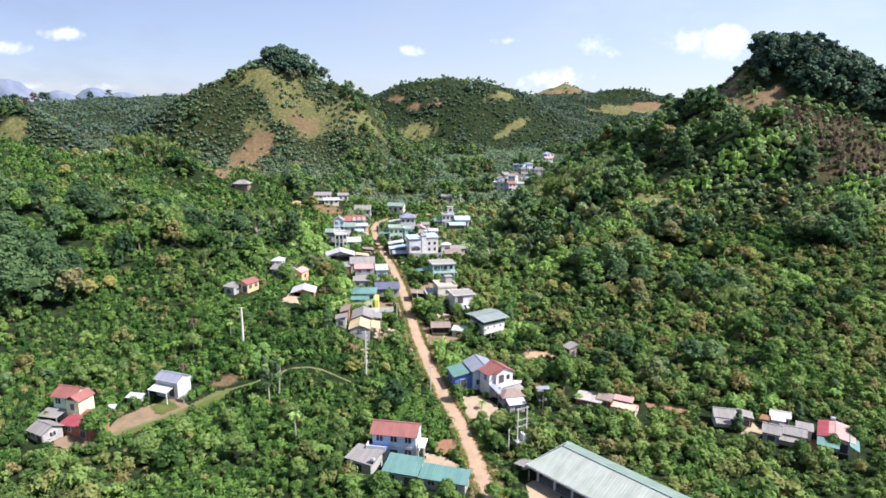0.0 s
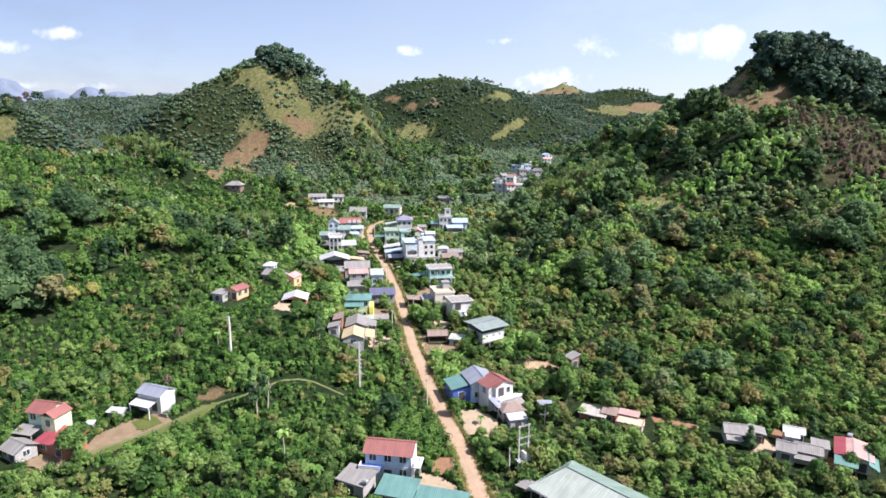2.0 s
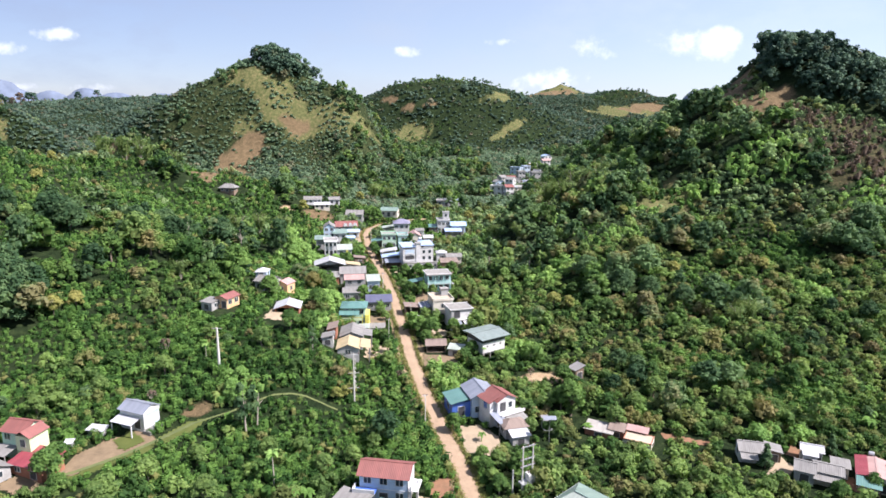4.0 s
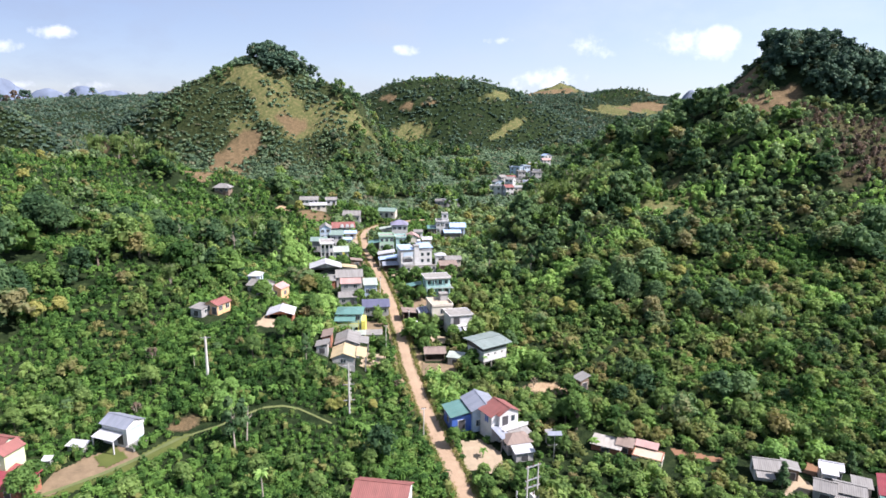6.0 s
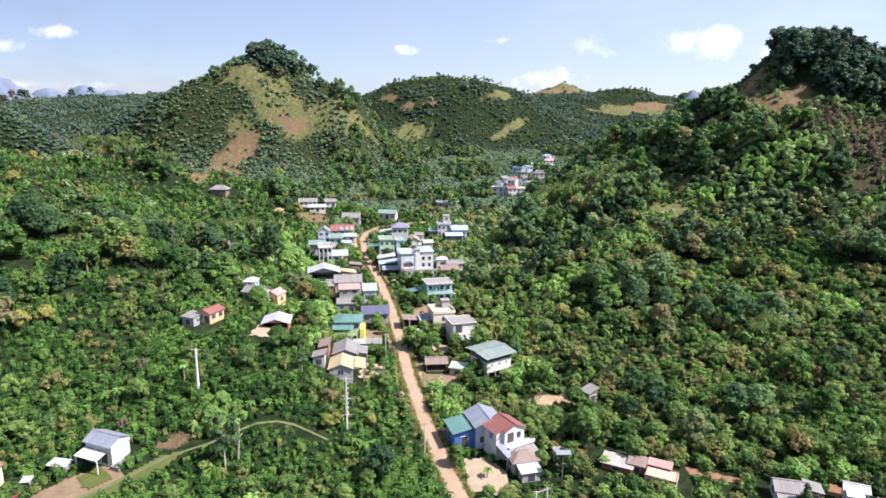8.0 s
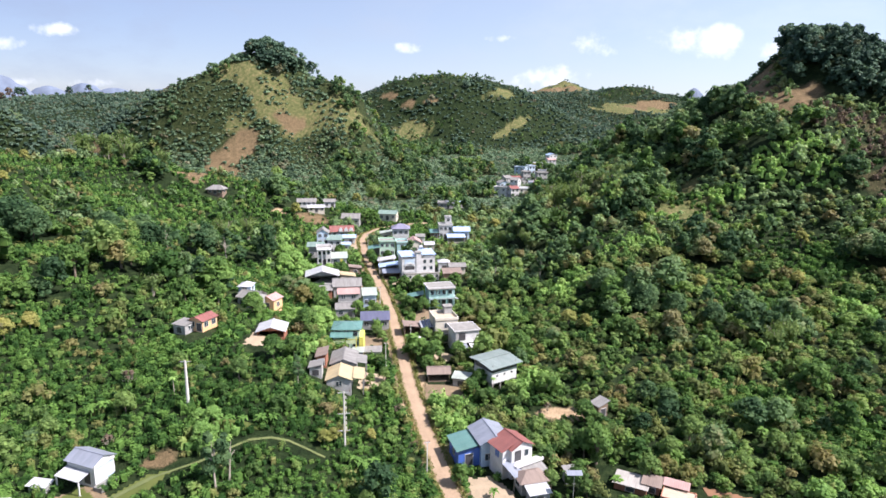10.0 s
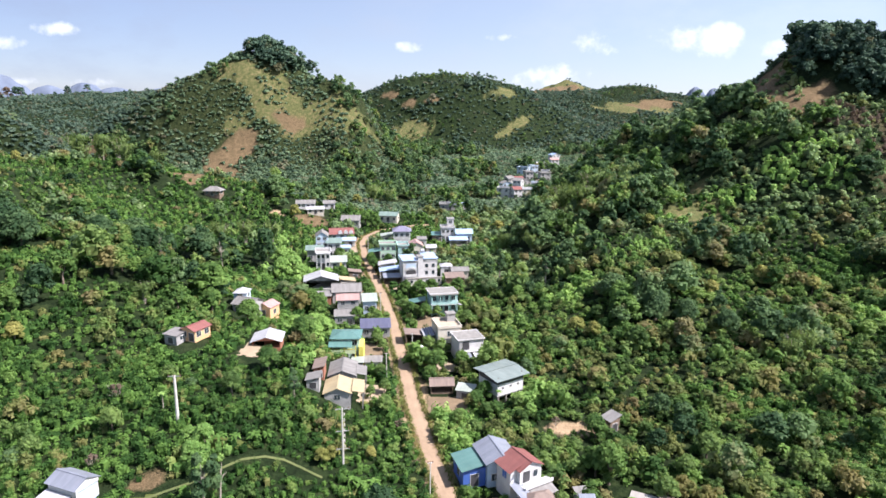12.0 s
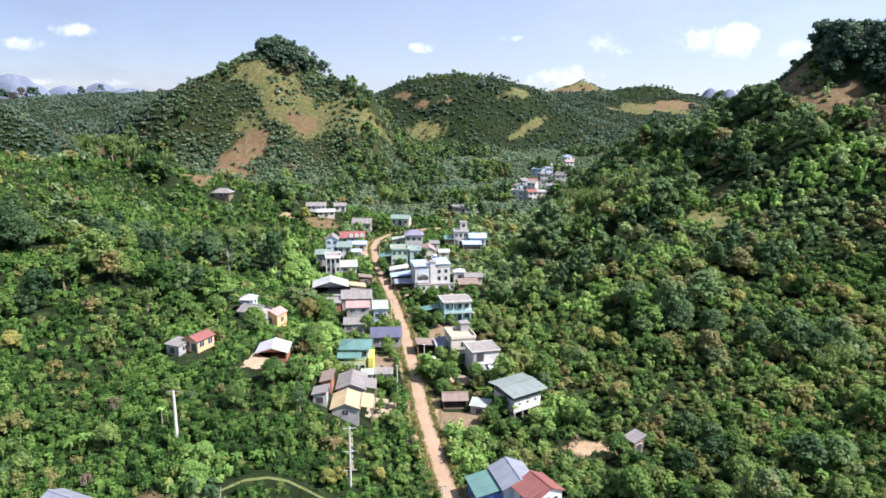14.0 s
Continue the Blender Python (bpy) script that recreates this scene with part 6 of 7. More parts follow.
        rng = np.random.default_rng(130 + n)
        die = rng.uniform(0, 1, len(x))
        grass, bare, russet, forest, scrub, lime = cover(x, y)
        pick = ~forest & np.where(grass | bare, die < 0.04, np.where(russet, die < 0.12, np.where(scrub, die < (0.92 if n < 4 else 0.4), die < 0.06 + 0.12 * (wild(x, y, 1.4, 5) > 0.3))))
        if n < 1:
            pick &= ~kept_free(x, y, 1.6)
        x, y = x[pick], y[pick]
        s = np.exp(rng.normal(-0.12, 0.3, len(x))) * (1.0, 1.0, 1.05, 1.0, 1.4)[n] * (1 + 0.25 * np.clip(wild(x, y, 0.9, 3), -1, 1.4))
        kind = np.where(lime[pick], 9.5, wild(x, y, 0.5, n + 2) + rng.normal(0, 0.8, len(x)))
        for low, high, name, label, mat in ((-9, -0.7, "dark_bushes", "dark green bushes with dense crowns", MANGO), (-0.7, 0.9, "scrub", "mixed green and olive scrub on the slope", SCRUB), (0.9, 9, "pale_scrub", "pale olive bushes scattered over the slope", OLIVE), (9, 10, "vine_bushes", "bushes overgrown with bright green vines", LIME_LEAF)):
            part_of = (kind > low) & (kind <= high)
            # middle band: lighter leaves in place of sunlight; farther bands: hazed leaves
            stand(name, label, "bushes", bushes[n], x[part_of], y[part_of], s[part_of], (mat, mat, {SCRUB: LIT_SCRUB, MANGO: SCRUB}.get(mat, mat), HAZED_SCRUB, HAZED_DARK_COFFEE)[n], 280 + n, 0.15, 0.75, 1.35)

        # trees: close in the woods, now and then on the slopes
        x, y = places(max(gap, 2.2) if n < 3 else gap, 65 + n)
        rng = np.random.default_rng(160 + n)
        die = rng.uniform(0, 1, len(x))
        grass, bare, russet, forest, scrub, lime = cover(x, y)
        share = min(1.0, (gap / 3.0) ** 2) if n > 1 else 0.54
        cap = on_cap(x, y)
        summit = (np.hypot((x + 113) / 28, (y - 500) / 20) < 1) & forest
        often = np.array((0.025, 0.03, 0.025, 0.008, 0.002))[n] * np.where((x > 10) & (y < 330), 2.2, 0.5) * np.clip(1 + 1.2 * wild(x, y, 1.7, 2), 0.1, 3)
        trees = (forest & (die < share * np.where(cap, 0.95, np.where(summit, 1.9, 0.8)))) | (~grass & ~bare & ~russet & (die > 1 - often * share) & (y > 112))
        trees &= ~kept_free(x, y, 3.0) & ~bare
        size_t = np.where(forest, rng.uniform(0.55, 1.25, len(x)), rng.uniform(0.4, 1.15, len(x)) ** 1.6) * np.where(cap, np.where(x < 14 + 0.471 * y, 1.6, 1.2), np.where(forest & (y < 330), np.where(x < 60, 1.3, 1.45), 1.0)) * np.where(summit, 1.45, 1.0) * (0.6 if n > 3 else 1.0) * np.where(forest | (n < 3), 1.0, 0.8)
        kind = wild(x, y, 0.55, n + 9) + np.where((x > 50) & (y < 300) & ~forest, 0.4, 0.0) + rng.normal(0, 0.4, len(x))
        kind = np.where(cap | summit, 9.5, kind)
        for low, high, name, label, mat in ((9, 10, "cliff_forest", "dark dense forest on the steep hilltop", CLIFF_LEAF), (-9, 0.45, "woodland", "dark green broad-leaved woodland with uneven crowns", WOOD_LEAF), (0.45, 0.95, "light_woodland", "mid-green young trees among the dark ones", MANGO),
                                            (0.95, 9, "pale_woodland", "yellowish green trees scattered over the slope", SCRUB)):
            pick = trees & (kind > low) & (kind <= high)
            stand(name, label, "trees", near_tree if n < 2 else far_tree if n < 3 else small_tree, x[pick], y[pick], size_t[pick], mat, 260 + n, 0.4, 0.75, 1.25)


plant_land()

# grass and weeds along the road's edges
verge_rng = np.random.default_rng(5)
tuft = [leaf_clumps(verge_rng.normal(0, 0.16, (9, 3)) * np.array([1, 1, 0.5]) + np.array([0, 0, 0.16]), np.tile([0.2, 0.2, 0.6], (9, 1)), 0.17, verge_rng, -0.5, 0.3) for _ in range(5)]
steps = [(ax + (bx - ax) * f, ay + (by - ay) * f, (by - ay) / math.hypot(bx - ax, by - ay), -(bx - ax) / math.hypot(bx - ax, by - ay)) for (ax, ay), (bx, by) in zip(ROAD, ROAD[1:]) for f in np.arange(0, 1, 0.3 / math.hypot(bx - ax, by - ay))]
at = np.array([(x + side * sx * w, y + side * sy * w) for x, y, sx, sy in steps if 75 < y < 300 for side in (-1, 1) for w in verge_rng.uniform(1.4, 2.3, 3)])
at = at[road_gap(at[:, 0], at[:, 1]) > 1.3]
stand("verge_grass", "short yellowish green grass along the road edges", "grass", tuft, at[:, 0], at[:, 1], verge_rng.uniform(0.7, 1.5, len(at)), GRASS, 300, 0.0)

# ---- single trees ----
def limbs(seed, height, spread, thick, count=5, low=0.35):
    """A tapered trunk that forks into limbs."""
    rng = random.Random(seed)
    bm = bmesh.new()
    lean = (rng.uniform(-0.06, 0.06) * height, rng.uniform(-0.06, 0.06) * height)
    fork = (lean[0] * low, lean[1] * low, height * low)
    tube(bm, [(0, 0, -0.6), (0, 0, height * 0.08), fork, (lean[0], lean[1], height * 0.82)], [thick * 1.3, thick, thick * 0.72, thick * 0.2], 7)
    for k in range(count):
        a = 2 * math.pi * k / count + rng.uniform(-0.4, 0.4)
        reach, up = spread * rng.uniform(0.45, 0.75), height * rng.uniform(0.55, 0.85)
        mid = (fork[0] + math.cos(a) * reach * 0.45, fork[1] + math.sin(a) * reach * 0.45, fork[2] + (up - fork[2]) * 0.6)
        tube(bm, [fork, mid, (fork[0] + math.cos(a) * reach, fork[1] + math.sin(a) * reach, up)], [thick * 0.5, thick * 0.34, thick * 0.1], 5)
    return bm


def tree_kind(name, label, trunk, bark, leaves, leaf_mat, crown_name="crown"):
    """A tree to copy: an Empty with trunk and crown."""
    ob = thing(name, 0, -2000, 0, 0, label, name.replace("_", " "), "trees of the village")
    stem = part("stem" if name == "bamboo_clump" else "trunk", trunk, bark, ob)
    if name == "bamboo_clump":
        tagged(stem, kind="stuff")
    crown_ob = new(crown_name, leaf_mesh(crown_name, [leaves], [leaf_mat]))
    crown_ob.parent = ob
    return ob


def tall_crown(seed, height, spread):
    rng = random.Random(seed)
    lobes = [(rng.uniform(-0.5, 0.5) * spread, rng.uniform(-0.5, 0.5) * spread, height * (0.38 + 0.56 * k / 9), spread * rng.uniform(0.32, 0.5) * (1.15 - 0.5 * k / 9)) for k in range(10)]
    return crown(seed, lobes, 60, 0.36, 0.6)


def cone_crown(seed, height, spread):
    rng = random.Random(seed)
    lobes = []
    for k in range(12):
        f = k / 12
        a = k * 2.4
        lobes.append((math.cos(a) * spread * 0.45 * (1 - f), math.sin(a) * spread * 0.45 * (1 - f), height * (0.1 + 0.85 * f), spread * (0.5 - 0.33 * f)))
    return crown(seed, lobes, 50, 0.24, 0.65)


def twigs(seed, height):
    rng = random.Random(seed)
    bm = limbs(seed, height, height * 0.7, 0.14, 8, 0.2)
    for k in range(26):
        a, z = rng.uniform(0, 6.28), height * rng.uniform(0.4, 0.8)
        r = height * rng.uniform(0.1, 0.35)
        x, y = math.cos(a) * r, math.sin(a) * r
        tube(bm, [(x, y, z), (x * 1.5, y * 1.5, z + rng.uniform(0.4, 1.2))], [0.04, 0.012], 4)
    return bm


KINDS = {
    "ridge": [tree_kind("ridge_tree", "dark ragged tree standing alone on the ridge", limbs(60 + k, 6, 2.4, 0.26), BARK, broad_tree(360 + k, 6.2, 2.7, 8, 30, 0.42, 0.12), CLIFF_LEAF) for k in range(3)],
    "dry": [tree_kind("dry_tree", "brownish tree with dying leaves on the ridge", limbs(70 + k, 6, 2.4, 0.26), BARK, broad_tree(370 + k, 6.2, 2.6, 8, 30, 0.42, 0.12), RUSSET) for k in range(2)],
    "mango": [tree_kind("mango_tree", "dense dark green mango tree with a rounded crown", limbs(k, 6, 2.8, 0.26), BARK, broad_tree(300 + k, 6.4, 3.0, 15, 74, 0.3, 0.24), MANGO) for k in range(3)],
    "round": [tree_kind("shade_tree", "round mid-green shade tree beside the houses", limbs(10 + k, 5, 2.4, 0.2), BARK, broad_tree(310 + k, 5.2, 2.3, 13, 66, 0.25, 0.18), SCRUB) for k in range(3)],
    "big": [tree_kind("forest_tree", "large dark forest tree with drooping branches", limbs(20 + k, 11, 5, 0.42, 7), BARK, broad_tree(320 + k, 11.5, 5.2, 24, 100, 0.45, 0.16), WOOD_LEAF) for k in range(2)],
    "tall": [tree_kind("tall_tree", "tall slender dark green tree above the coffee", limbs(30 + k, 11, 2.2, 0.22, 6, 0.5), PALE_BARK, tall_crown(330 + k, 11.5, 2.3), WOOD_LEAF) for k in range(2)],
    "yellow": [tree_kind("flowering_tree", "tree with yellowish young leaves", limbs(40 + k, 6, 2.6, 0.22), BARK, broad_tree(340 + k, 6.2, 2.7, 14, 66, 0.3, 0.24), YELLOW_LEAF) for k in range(2)],
    "lime": [tree_kind("vine_covered_tree", "bright green vine-covered tree", limbs(50 + k, 5, 2.2, 0.2), BARK, broad_tree(350 + k, 5.2, 2.5, 14, 74, 0.27, 0.08), LIME_LEAF) for k in range(2)],
    "bamboo": [tree_kind("bamboo_clump", "feathery yellowish green bamboo clump", (lambda bm, r: [tube(bm, [(0.4 * math.cos(a), 0.4 * math.sin(a), -0.5), (math.cos(a) * (0.5 + l), math.sin(a) * (0.5 + l), 6), (math.cos(a) * (0.5 + 3 * l), math.sin(a) * (0.5 + 3 * l), 9.6)], [0.07, 0.06, 0.02], 5) for a, l in [(r.uniform(0, 6.28), r.uniform(0.3, 1.2)) for _ in range(14)]] and bm)(bmesh.new(), random.Random(60 + k)), PALE_BARK, bamboo(360 + k, 10.5, 18, 60), BAMBOO_LEAF) for k in range(3)],
    "banana": [tree_kind("banana_plant", "light green banana plant with broad torn leaves", tube(bmesh.new(), [(0, 0, -0.4), (0.05, 0, 1.0), (0.1, 0.05, 2.1)], [0.17, 0.14, 0.09], 7), LIME_LEAF, banana(370 + k, 3.4, 9), BANANA_LEAF, "fronds") for k in range(3)],
    "cone": [tree_kind("cypress_tree", "narrow dark green conifer beside a yard", limbs(70, 5, 0.8, 0.12, 3), BARK, cone_crown(380, 5.4, 1.7), WOOD_LEAF)],
    "papaya": [tree_kind("papaya_tree", "slim pale papaya trunk with a small leafy top", tube(bmesh.new(), [(0, 0, -0.4), (0.1, 0, 2.5), (0.05, 0.1, 5.4)], [0.17, 0.13, 0.08], 7), PALE_BARK, banana(390, 9.2, 9) * np.array([0.8, 0.8, 1.0]), LIME_LEAF, "leaves")],
    "bare": [tree_kind("bare_tree", "leafless grey tree among the shrubs", twigs(80 + k, 4.2), PALE_BARK, broad_tree(395 + k, 4.4, 2.0, 5, 6, 0.2), RUSSET, "dry_leaves") for k in range(2)],
}
tree_rng = random.Random(77)


def tree(kind, x, y, scale=1.0):
    ob = tree_rng.choice(KINDS[kind])
    s = scale * tree_rng.uniform(0.9, 1.1)
    made = copy_thing(ob, pose(x, y, float(ground(x, y)) - 0.05, 0, 0, tree_rng.uniform(0, 360)))
    made.scale = (s, s, s * tree_rng.uniform(0.92, 1.1))
    return made


# beside the lower road and the coffee around it
for kind, spots in {
    "mango": [(4.8, 119.2, 0.55), (28.4, 125.2, 1.0), (26.8, 127.4, 0.8), (29.6, 138.6, 0.75), (-31.6, 146.8, 0.8), (-28.2, 149.8, 0.8), (-26.8, 160.8, 0.75), (-28.6, 165.4, 0.9), (10.2, 152.4, 0.65), (8.4, 149.8, 0.6), (-2.6, 166.2, 0.65), (0.6, 164.8, 0.7),
              (-4.2, 170.4, 0.55), (6.4, 166.8, 0.6), (-1.0, 160.8, 0.55), (33.4, 88.6, 0.55), (2.2, 83.6, 0.6), (-8.2, 85.4, 0.7), (-2.6, 84.8, 0.55), (9.4, 84.6, 0.5), (-60.4, 101.0, 0.75), (-58.0, 99.2, 0.55), (-61.4, 105.6, 0.6), (-77.2, 181.4, 1.2), (-83.4, 172.0, 1.1), (-70.6, 186.2, 1.0),
              (-2.4, 196.6, 0.6), (-6.2, 199.4, 0.55), (-4.0, 213.4, 0.8), (-0.6, 216.0, 0.8), (3.6, 214.0, 0.8), (-8.4, 215.6, 0.7), (7.2, 217.4, 0.8), (-20.2, 193.6, 0.6), (-19.4, 181.6, 0.55), (-30.2, 193.6, 0.8), (-33.4, 199.0, 0.8), (-21.6, 246.0, 0.6), (-20.4, 240.6, 0.6), (-25.4, 302.4, 0.9), (-29.6, 305.2, 0.8),
              (-58.4, 172.0, 1.0), (-52.2, 176.6, 0.9), (-42.6, 172.2, 0.8), (20.8, 166.4, 0.9), (14.6, 164.6, 0.7), (18.0, 175.2, 0.8), (76.8, 101.0, 0.6), (71.4, 99.0, 0.5), (15.2, 103.8, 0.6), (11.4, 99.0, 0.5), (9.6, 104.6, 0.5), (64, 96, 0.6)],
    "round": [(9.4, 108.4, 0.5), (12.0, 107.0, 0.6), (13.6, 110.2, 0.55), (10.6, 101.6, 0.55), (19.4, 118.6, 0.6), (24.6, 116.0, 0.6), (-12.8, 152.4, 0.5), (-10.2, 155.0, 0.55), (-11.4, 161.6, 0.6), (-9.6, 147.0, 0.7), (-12.2, 176.6, 0.5), (-13.8, 179.4, 0.6), (-12.6, 193.6, 0.55), (-15.4, 196.4, 0.6), (16.6, 149.2, 0.6), (4.4, 142.6, 0.6), (7.4, 139.8, 0.6), (1.4, 138.6, 0.5),
              (36.0, 120.4, 0.9), (41.4, 126.6, 0.8), (47.2, 132.0, 0.9), (33.0, 131.4, 0.7), (52.2, 122.0, 0.7), (60.6, 127.4, 0.9), (66.8, 121.8, 0.8), (-13.0, 108.6, 0.7), (-17.4, 104.8, 0.8), (-9.6, 112.4, 0.6), (-27.2, 108.4, 0.8), (-38.6, 106.0, 0.8), (-45.0, 101.6, 0.9), (-49.6, 95.4, 0.8), (-33.6, 95.8, 0.9), (-22.0, 90.2, 0.8),
              (-36.0, 138.4, 0.8), (-47.6, 140.6, 0.8), (-22.4, 135.6, 0.7), (-54.0, 131.4, 0.8), (-64.8, 126.4, 0.9), (-73.2, 119.6, 0.8), (44.4, 100.6, 0.8), (53.4, 97.6, 0.8), (39.6, 96.2, 0.7), (2.0, 190.6, 0.6), (8.6, 191.6, 0.8), (12.6, 199.6, 0.8), (13.4, 187.0, 0.7), (24.4, 133.0, 0.6)],
    "lime": [(-38.0, 124.0, 0.75), (-37.2, 127.2, 0.6), (-36.4, 121.6, 0.6), (-39.6, 127.6, 0.5), (8.4, 106.8, 0.4), (-26.4, 176.4, 0.9), (-27.2, 170.8, 0.8), (-29.4, 183.0, 0.9), (-32.6, 176.6, 0.8), (-44.8, 232.0, 1.0), (-47.4, 226.2, 1.1), (-42.2, 228.4, 0.8), (-50.2, 238.4, 1.1), (64.4, 116.0, 0.5), (61.6, 113.8, 0.5), (70.2, 114.6, 0.5), (5.2, 146.0, 0.4), (20.4, 151.4, 0.5), (18.8, 146.4, 0.5)],
    "yellow": [(-131.0, 222.0, 0.7), (-18.4, 127.6, 0.5), (-16.8, 128.8, 0.45), (-86.2, 149.6, 0.75), (-82.6, 152.6, 0.7), (83.4, 219.6, 0.85), (94.0, 202.4, 0.8), (113.4, 215.8, 0.75), (92.5, 205.2, 0.7), (102.0, 196.0, 0.7), (35.6, 183.4, 0.85), (39.4, 181.0, 0.7), (70.0, 236.0, 0.8), (-76.4, 184.8, 0.6), (-152.4, 268.0, 0.7), (-38.0, 345.6, 0.8), (-58.6, 298.6, 0.8), (74.6, 196.0, 0.75), (-10.8, 131.4, 0.35), (17.2, 300.0, 0.8), (26.6, 290.4, 0.8)],
    "big": [(-99.6, 143.4, 0.95), (-105.4, 149.6, 1.0), (-95.0, 149.8, 0.85), (-101.2, 155.8, 0.9), (-110.8, 158.4, 1.0), (-103.6, 190.4, 0.8), (-113.0, 198.0, 0.8), (-92.0, 206.0, 0.75), (-86.6, 214.6, 0.8), (-72.2, 228.0, 0.8), (56.4, 186.0, 0.6), (63.0, 183.4, 0.6), (71.4, 178.6, 0.6), (48.4, 196.8, 0.65)],
    "tall": [(-33.0, 114.8, 0.85), (-31.4, 116.6, 0.7), (-25.6, 141.0, 0.6), (-76.0, 206.4, 0.9), (-63.4, 218.6, 1.0), (129.2, 310.6, 0.55), (131.4, 313.6, 0.45), (33.4, 216.0, 0.9), (20.8, 226.4, 0.9)],
    "bamboo": [(79.6, 164.4, 0.65), (83.6, 166.0, 0.75), (81.6, 168.6, 0.7), (60.4, 276.0, 1.3), (66.8, 258.6, 1.3), (73.8, 268.4, 1.2), (42.4, 264.4, 1.1), (33.2, 240.8, 0.8), (48.0, 268.4, 1.2), (54.0, 262.0, 1.2), (70.0, 290.0, 1.2), (-68.0, 258.0, 0.9), (-60.4, 266.4, 0.9), (-74.0, 250.4, 0.9), (-146.0, 316.0, 1.1), (-140.6, 320.0, 1.0), (-154.4, 312.6, 1.1), (-131.0, 306.0, 0.9), (-160.0, 326.0, 1.0), (-122.6, 318.0, 0.8), (-66.0, 172.6, 0.6), (25.6, 256.0, 0.8), (63.6, 254.0, 0.8), (-22.0, 350.6, 0.9), (-31.0, 354.4, 0.9), (52.0, 300.0, 0.9)],
    "banana": [(-34.6, 126.8, 0.8), (-32.2, 127.6, 0.7), (-29.4, 128.4, 0.8), (-27.6, 129.4, 0.8), (-11.6, 122.8, 0.8), (-10.4, 121.6, 0.7), (-12.8, 123.8, 0.7), (-9.4, 122.6, 0.8), (-22.2, 97.4, 0.9), (-20.6, 96.2, 0.9), (-18.4, 96.8, 0.9), (-14.4, 88.4, 0.8), (-12.2, 87.6, 0.8), (9.8, 115.6, 0.6), (-58.4, 132.4, 0.8), (-60.2, 131.4, 0.8), (4.8, 143.6, 0.8), (2.6, 143.2, 0.7), (83.6, 118.0, 0.9), (86.0, 121.2, 0.9), (89.4, 117.4, 0.9), (80.2, 134.4, 0.8), (92.2, 131.0, 0.8), (-6.8, 116.8, 0.7), (60.4, 131.8, 0.8), (-26.2, 158.6, 0.8), (-27.6, 157.2, 0.8), (30.2, 119.0, 0.7)],
    "cone": [(57.8, 106.4, 0.9), (71.6, 110.4, 0.8)],
    "papaya": [(-24.8, 101.2, 1.0), (-46.4, 134.0, 0.6), (13.0, 150.6, 0.6)],
    "bare": [(-56.6, 138.6, 0.7), (-53.4, 123.6, 0.6), (23.0, 142.4, 0.5), (49.0, 141.0, 0.6), (-6.6, 141.4, 0.5), (100.4, 205.4, 0.8)],
}.items():
    for x, y, s in spots:
        tree(kind, x, y, s)
# garden trees between the houses of the village
yard_rng = random.Random(31)
planted = 0
while planted < 60:
    x, y = yard_rng.uniform(-34, 26), yard_rng.uniform(168, 268)
    if kept_free(np.array([x]), np.array([y]), 1.0)[0] or road_gap(x, y) > 20:
        continue
    tree(yard_rng.choice(("mango", "mango", "round", "round", "lime", "banana")), x, y, yard_rng.uniform(0.38, 0.8))
    planted += 1
# lone trees on the skyline
for x, y, s in ((-408, 766, 1.6), (-389, 772, 1.5), (-478, 738, 1.9), (-450, 742, 1.8), (-487, 735, 1.8), (-446, 744, 1.6), (-330, 785, 0.8), (-352, 780, 0.7), (-494, 733, 2.0), (-482, 738, 1.6), (-473, 741, 1.7)):
    tree("ridge", x, y, s)
for x, y, s in ((-466, 739, 1.7), (-458, 740, 1.8)):
    tree("dry", x, y, s)
for kind in KINDS.values():
    for ob in kind:
        for o in (*ob.children_recursive, ob):
            bpy.data.objects.remove(o)

# ---- poles ----
def cross_arm(parent, z, length, turn=0.0, pins=3):
    c, s = math.cos(radians(turn)), math.sin(radians(turn))
    bm = tube(bmesh.new(), [(-c * length / 2, -s * length / 2, z), (c * length / 2, s * length / 2, z)], [0.07, 0.07], 6)
    arm = part("cross_arm", bm, STEEL, parent)
    for k in range(pins):
        u = (k / (pins - 1) - 0.5) * (length - 0.2)
        part("insulator", tube(bmesh.new(), [(c * u, s * u, z + 0.06), (c * u, s * u, z + 0.16), (c * u, s * u, z + 0.34)], [0.05, 0.09, 0.05], 8), INSULATOR, arm)


def mast(name, label, x, y, height, foot, top, mat=POLE_CONCRETE):
    ob = thing(name, x, y, float(ground(x, y)), 0, label, "utility pole", "power line")
    part("shaft", tube(bmesh.new(), [(0, 0, -1), (0, 0, height)], [foot, top], 12), mat, ob)
    return ob


ob = mast("utility_pole", "tall white concrete utility pole with a crossarm", -42.4, 130.2, 9.4, 0.3, 0.2)
cross_arm(ob, 9.2, 2.0, 5)
ob = mast("utility_pole", "slender grey pole carrying rows of insulators", -15.0, 128.2, 10.8, 0.2, 0.12)
for z, turn in ((10.5, 10), (6.6, 10), (3.4, 10)):
    cross_arm(ob, z, 2.2, turn)
for k in range(7):
    part("insulator", tube(bmesh.new(), [(0.32, 0.1, 3.6 + k * 0.95), (0.32, 0.1, 4.1 + k * 0.95)], [0.09, 0.09], 8), POLE_CONCRETE, ob)
ob = thing("transformer_station", 15.7, 98.8, float(ground(15.7, 98.8)), 28, "pole-mounted power transformer on twin concrete poles", "transformer", "power line")
for u in (-0.95, 0.95):
    part("pole", tube(bmesh.new(), [(u, 0, -1), (u, 0, 8.8)], [0.17, 0.1], 10), POLE_CONCRETE, ob)
for z in (2.6, 5.2, 6.4, 8.5):
    part("cross_beam", box(-1.35, 1.35, -0.09, 0.09, z, z + 0.16), STEEL, ob)
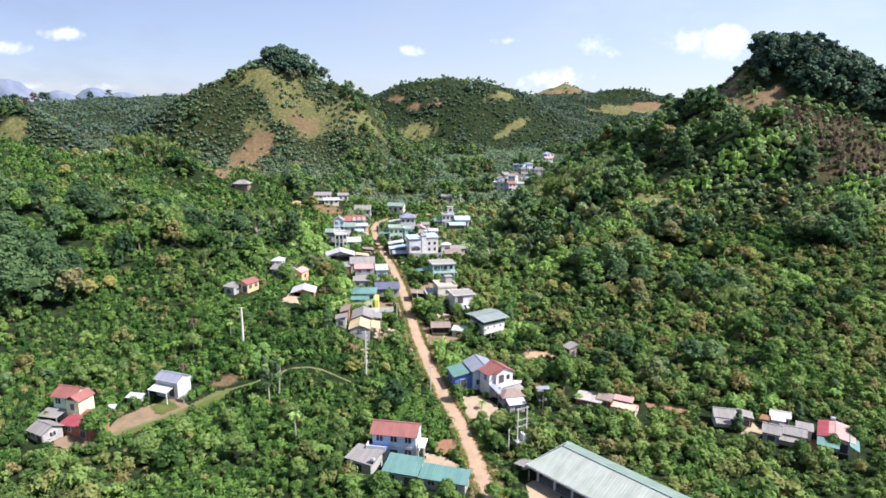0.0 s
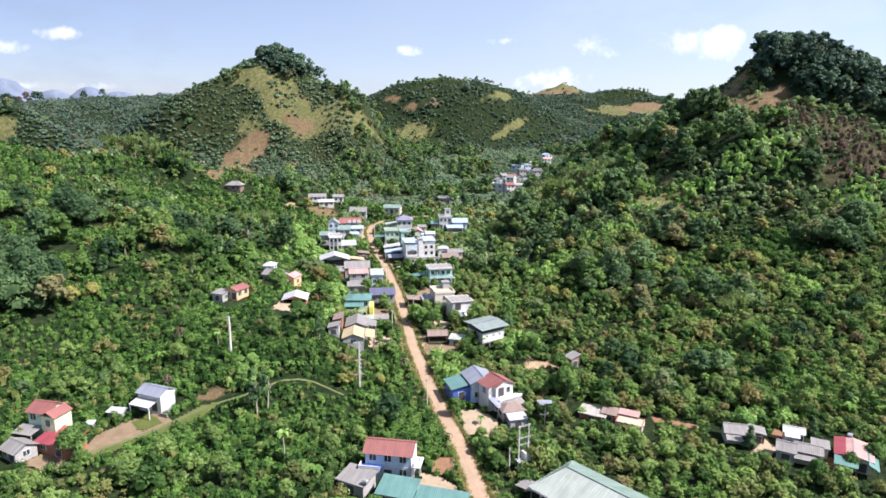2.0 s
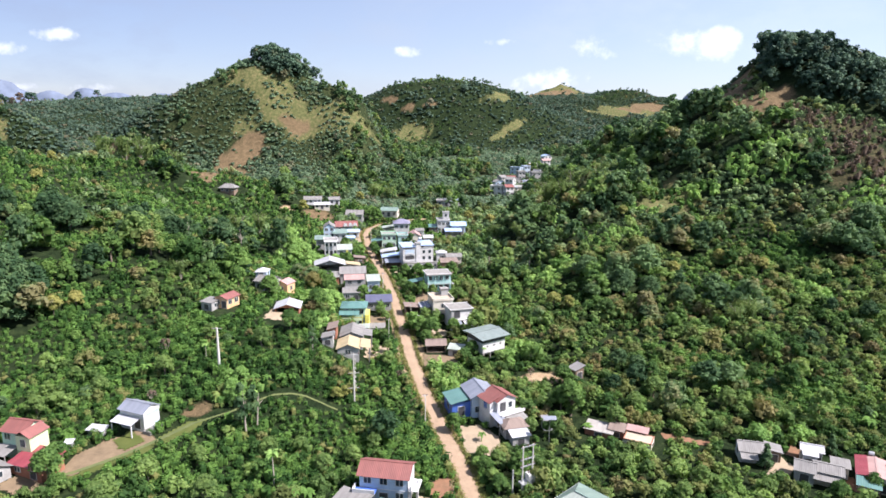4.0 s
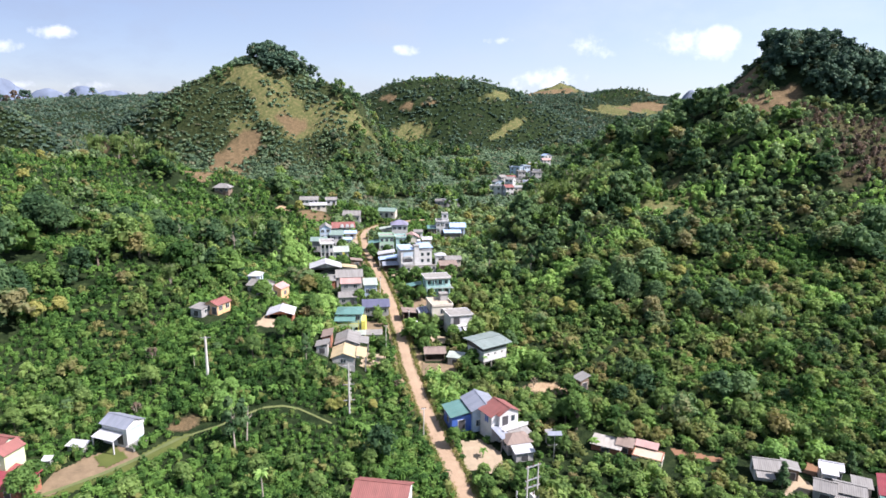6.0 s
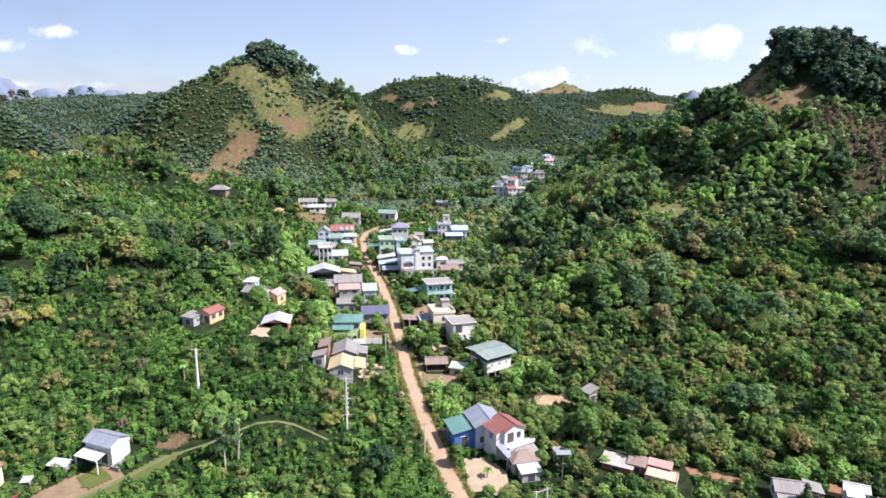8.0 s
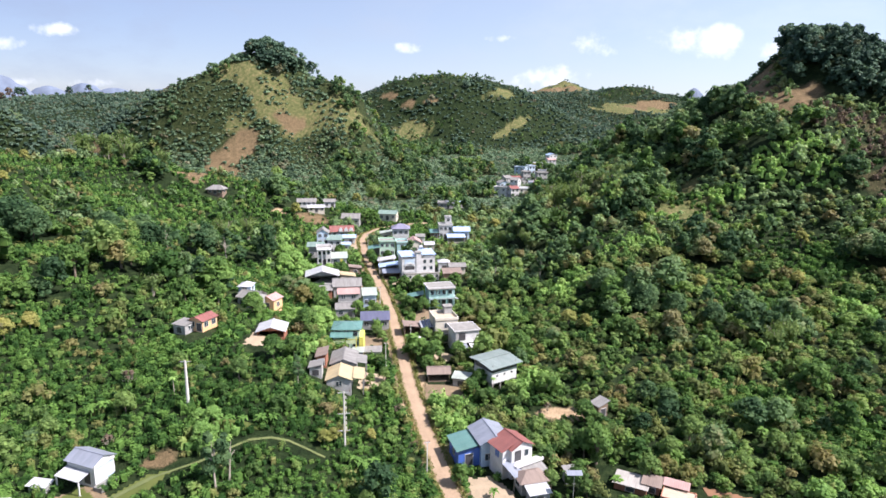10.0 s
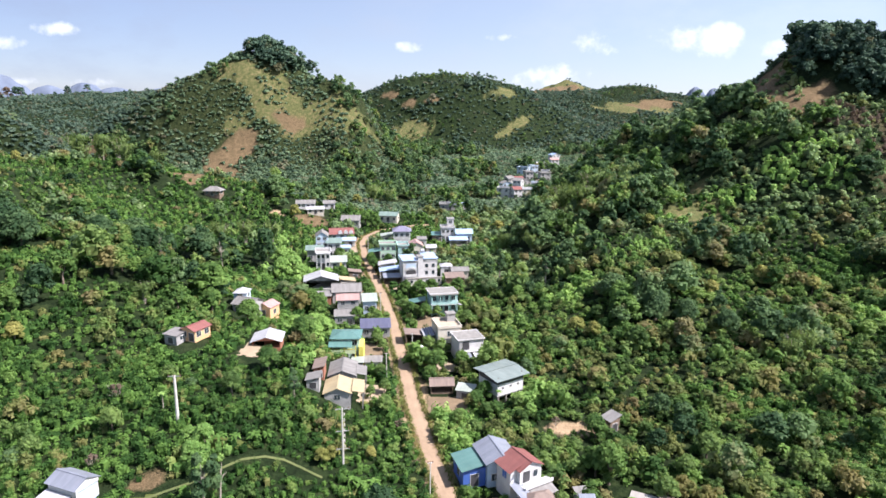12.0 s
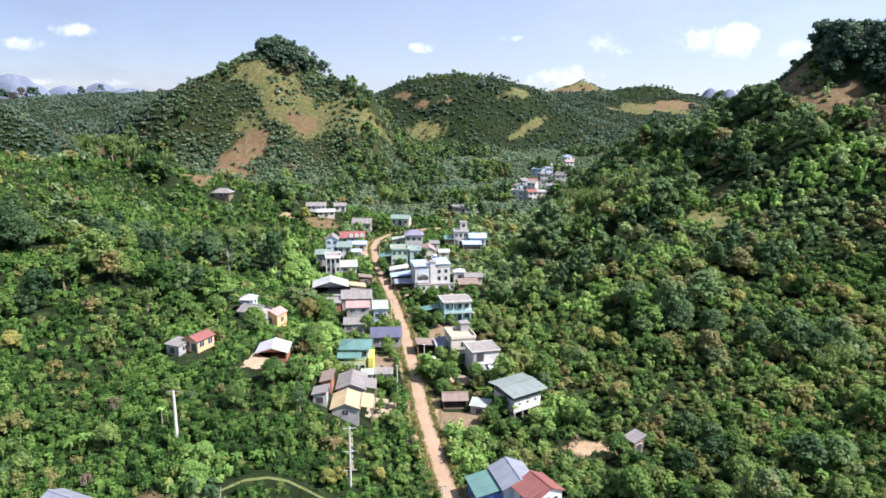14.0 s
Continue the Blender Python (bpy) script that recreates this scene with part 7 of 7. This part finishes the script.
part("platform", box(-1.3, 1.3, -0.65, 0.65, 2.4, 2.55), STEEL, ob)
tank = part("transformer", box(-0.1, 1.25, -0.5, 0.5, 2.6, 3.9), FRAME, ob, "pale grey transformer tank")
for k in range(6):
    part("cooling_fin", box(-0.04 + k * 0.22, 0.02 + k * 0.22, -0.62, -0.502, 2.75, 3.7), FRAME, tank)
for k in range(3):
    part("bushing", tube(bmesh.new(), [(0.2 + k * 0.38, 0, 3.9), (0.2 + k * 0.38, 0, 4.35)], [0.08, 0.05], 8), INSULATOR, tank)
for z in (5.36, 6.56, 8.66):
    for k in range(3):
        u = -1.15 + 1.15 * k
        part("insulator", tube(bmesh.new(), [(u, 0, z), (u, 0, z + 0.3)], [0.09, 0.05], 8), INSULATOR, ob)
part("switch_box", box(-1.2, -0.75, -0.36, -0.2, 1.2, 2.0), FRAME, ob)
mast("concrete_post", "short weathered concrete post beside the transformer", 13.4, 98.6, 4.6, 0.14, 0.11)
ob = mast("solar_lamp_post", "thin steel post carrying a flat solar panel", 22.0, 114.2, 5.4, 0.07, 0.05, STEEL)
bm = bmesh.new()
slab(bm, (-1.2, -0.5, 5.4), (1.2, -0.5, 5.4), (1.2, 0.5, 5.7), (-1.2, 0.5, 5.7), 0.05)
part("solar_panel", bm, SLATE_ROOF, ob)
for x, y, h in ((-0.6, 121.4, 6.5), (-10.2, 161.0, 6.5), (-5.0, 171.6, 6.5), (-14.6, 199.6, 6.5), (-17.2, 231.0, 6.5), (-24.2, 262.0, 6.5)):
    ob = mast("lamp_post", "thin roadside power post of the village", x, y, h, 0.11, 0.08)
    cross_arm(ob, h - 0.2, 0.9, 12)
# yellow banner at the wayside
ob = thing("banner_pole", -30.2, 231.0, float(ground(-30.2, 231.0)), 10, "tall yellow feather banner on a pole beside the road", "banner", "")
part("pole", tube(bmesh.new(), [(0, 0, -0.5), (0, 0, 5.4)], [0.06, 0.04], 8), STEEL, ob)
part("flag", box(0.07, 0.75, -0.02, 0.02, 0.8, 5.3), YELLOW, ob)
# dish and tank in the gardens
ob = thing("satellite_dish", -3.4, 173.4, float(ground(-3.4, 173.4)), 0, "round white satellite dish on a short stand", "satellite dish")
part("stand", tube(bmesh.new(), [(0, 0, -0.3), (0, 0, 1.8)], [0.06, 0.05], 8), STEEL, ob)
part("dish", tube(bmesh.new(), [(0, 0, 1.8), (0.1, -0.12, 2.0), (0.16, -0.24, 2.35)], [0.15, 0.7, 0.95], 18), WHITE, ob)
house("hut with a grey roof among the trees", 33.0, 141.4, 30, 2.4, 2.2, 2.2, "shed", "l", 0.8, 0.3, TIMBER, GREY_ROOF, 1, 1, 0, 0, name="hut", category="hut", clear=0.2)
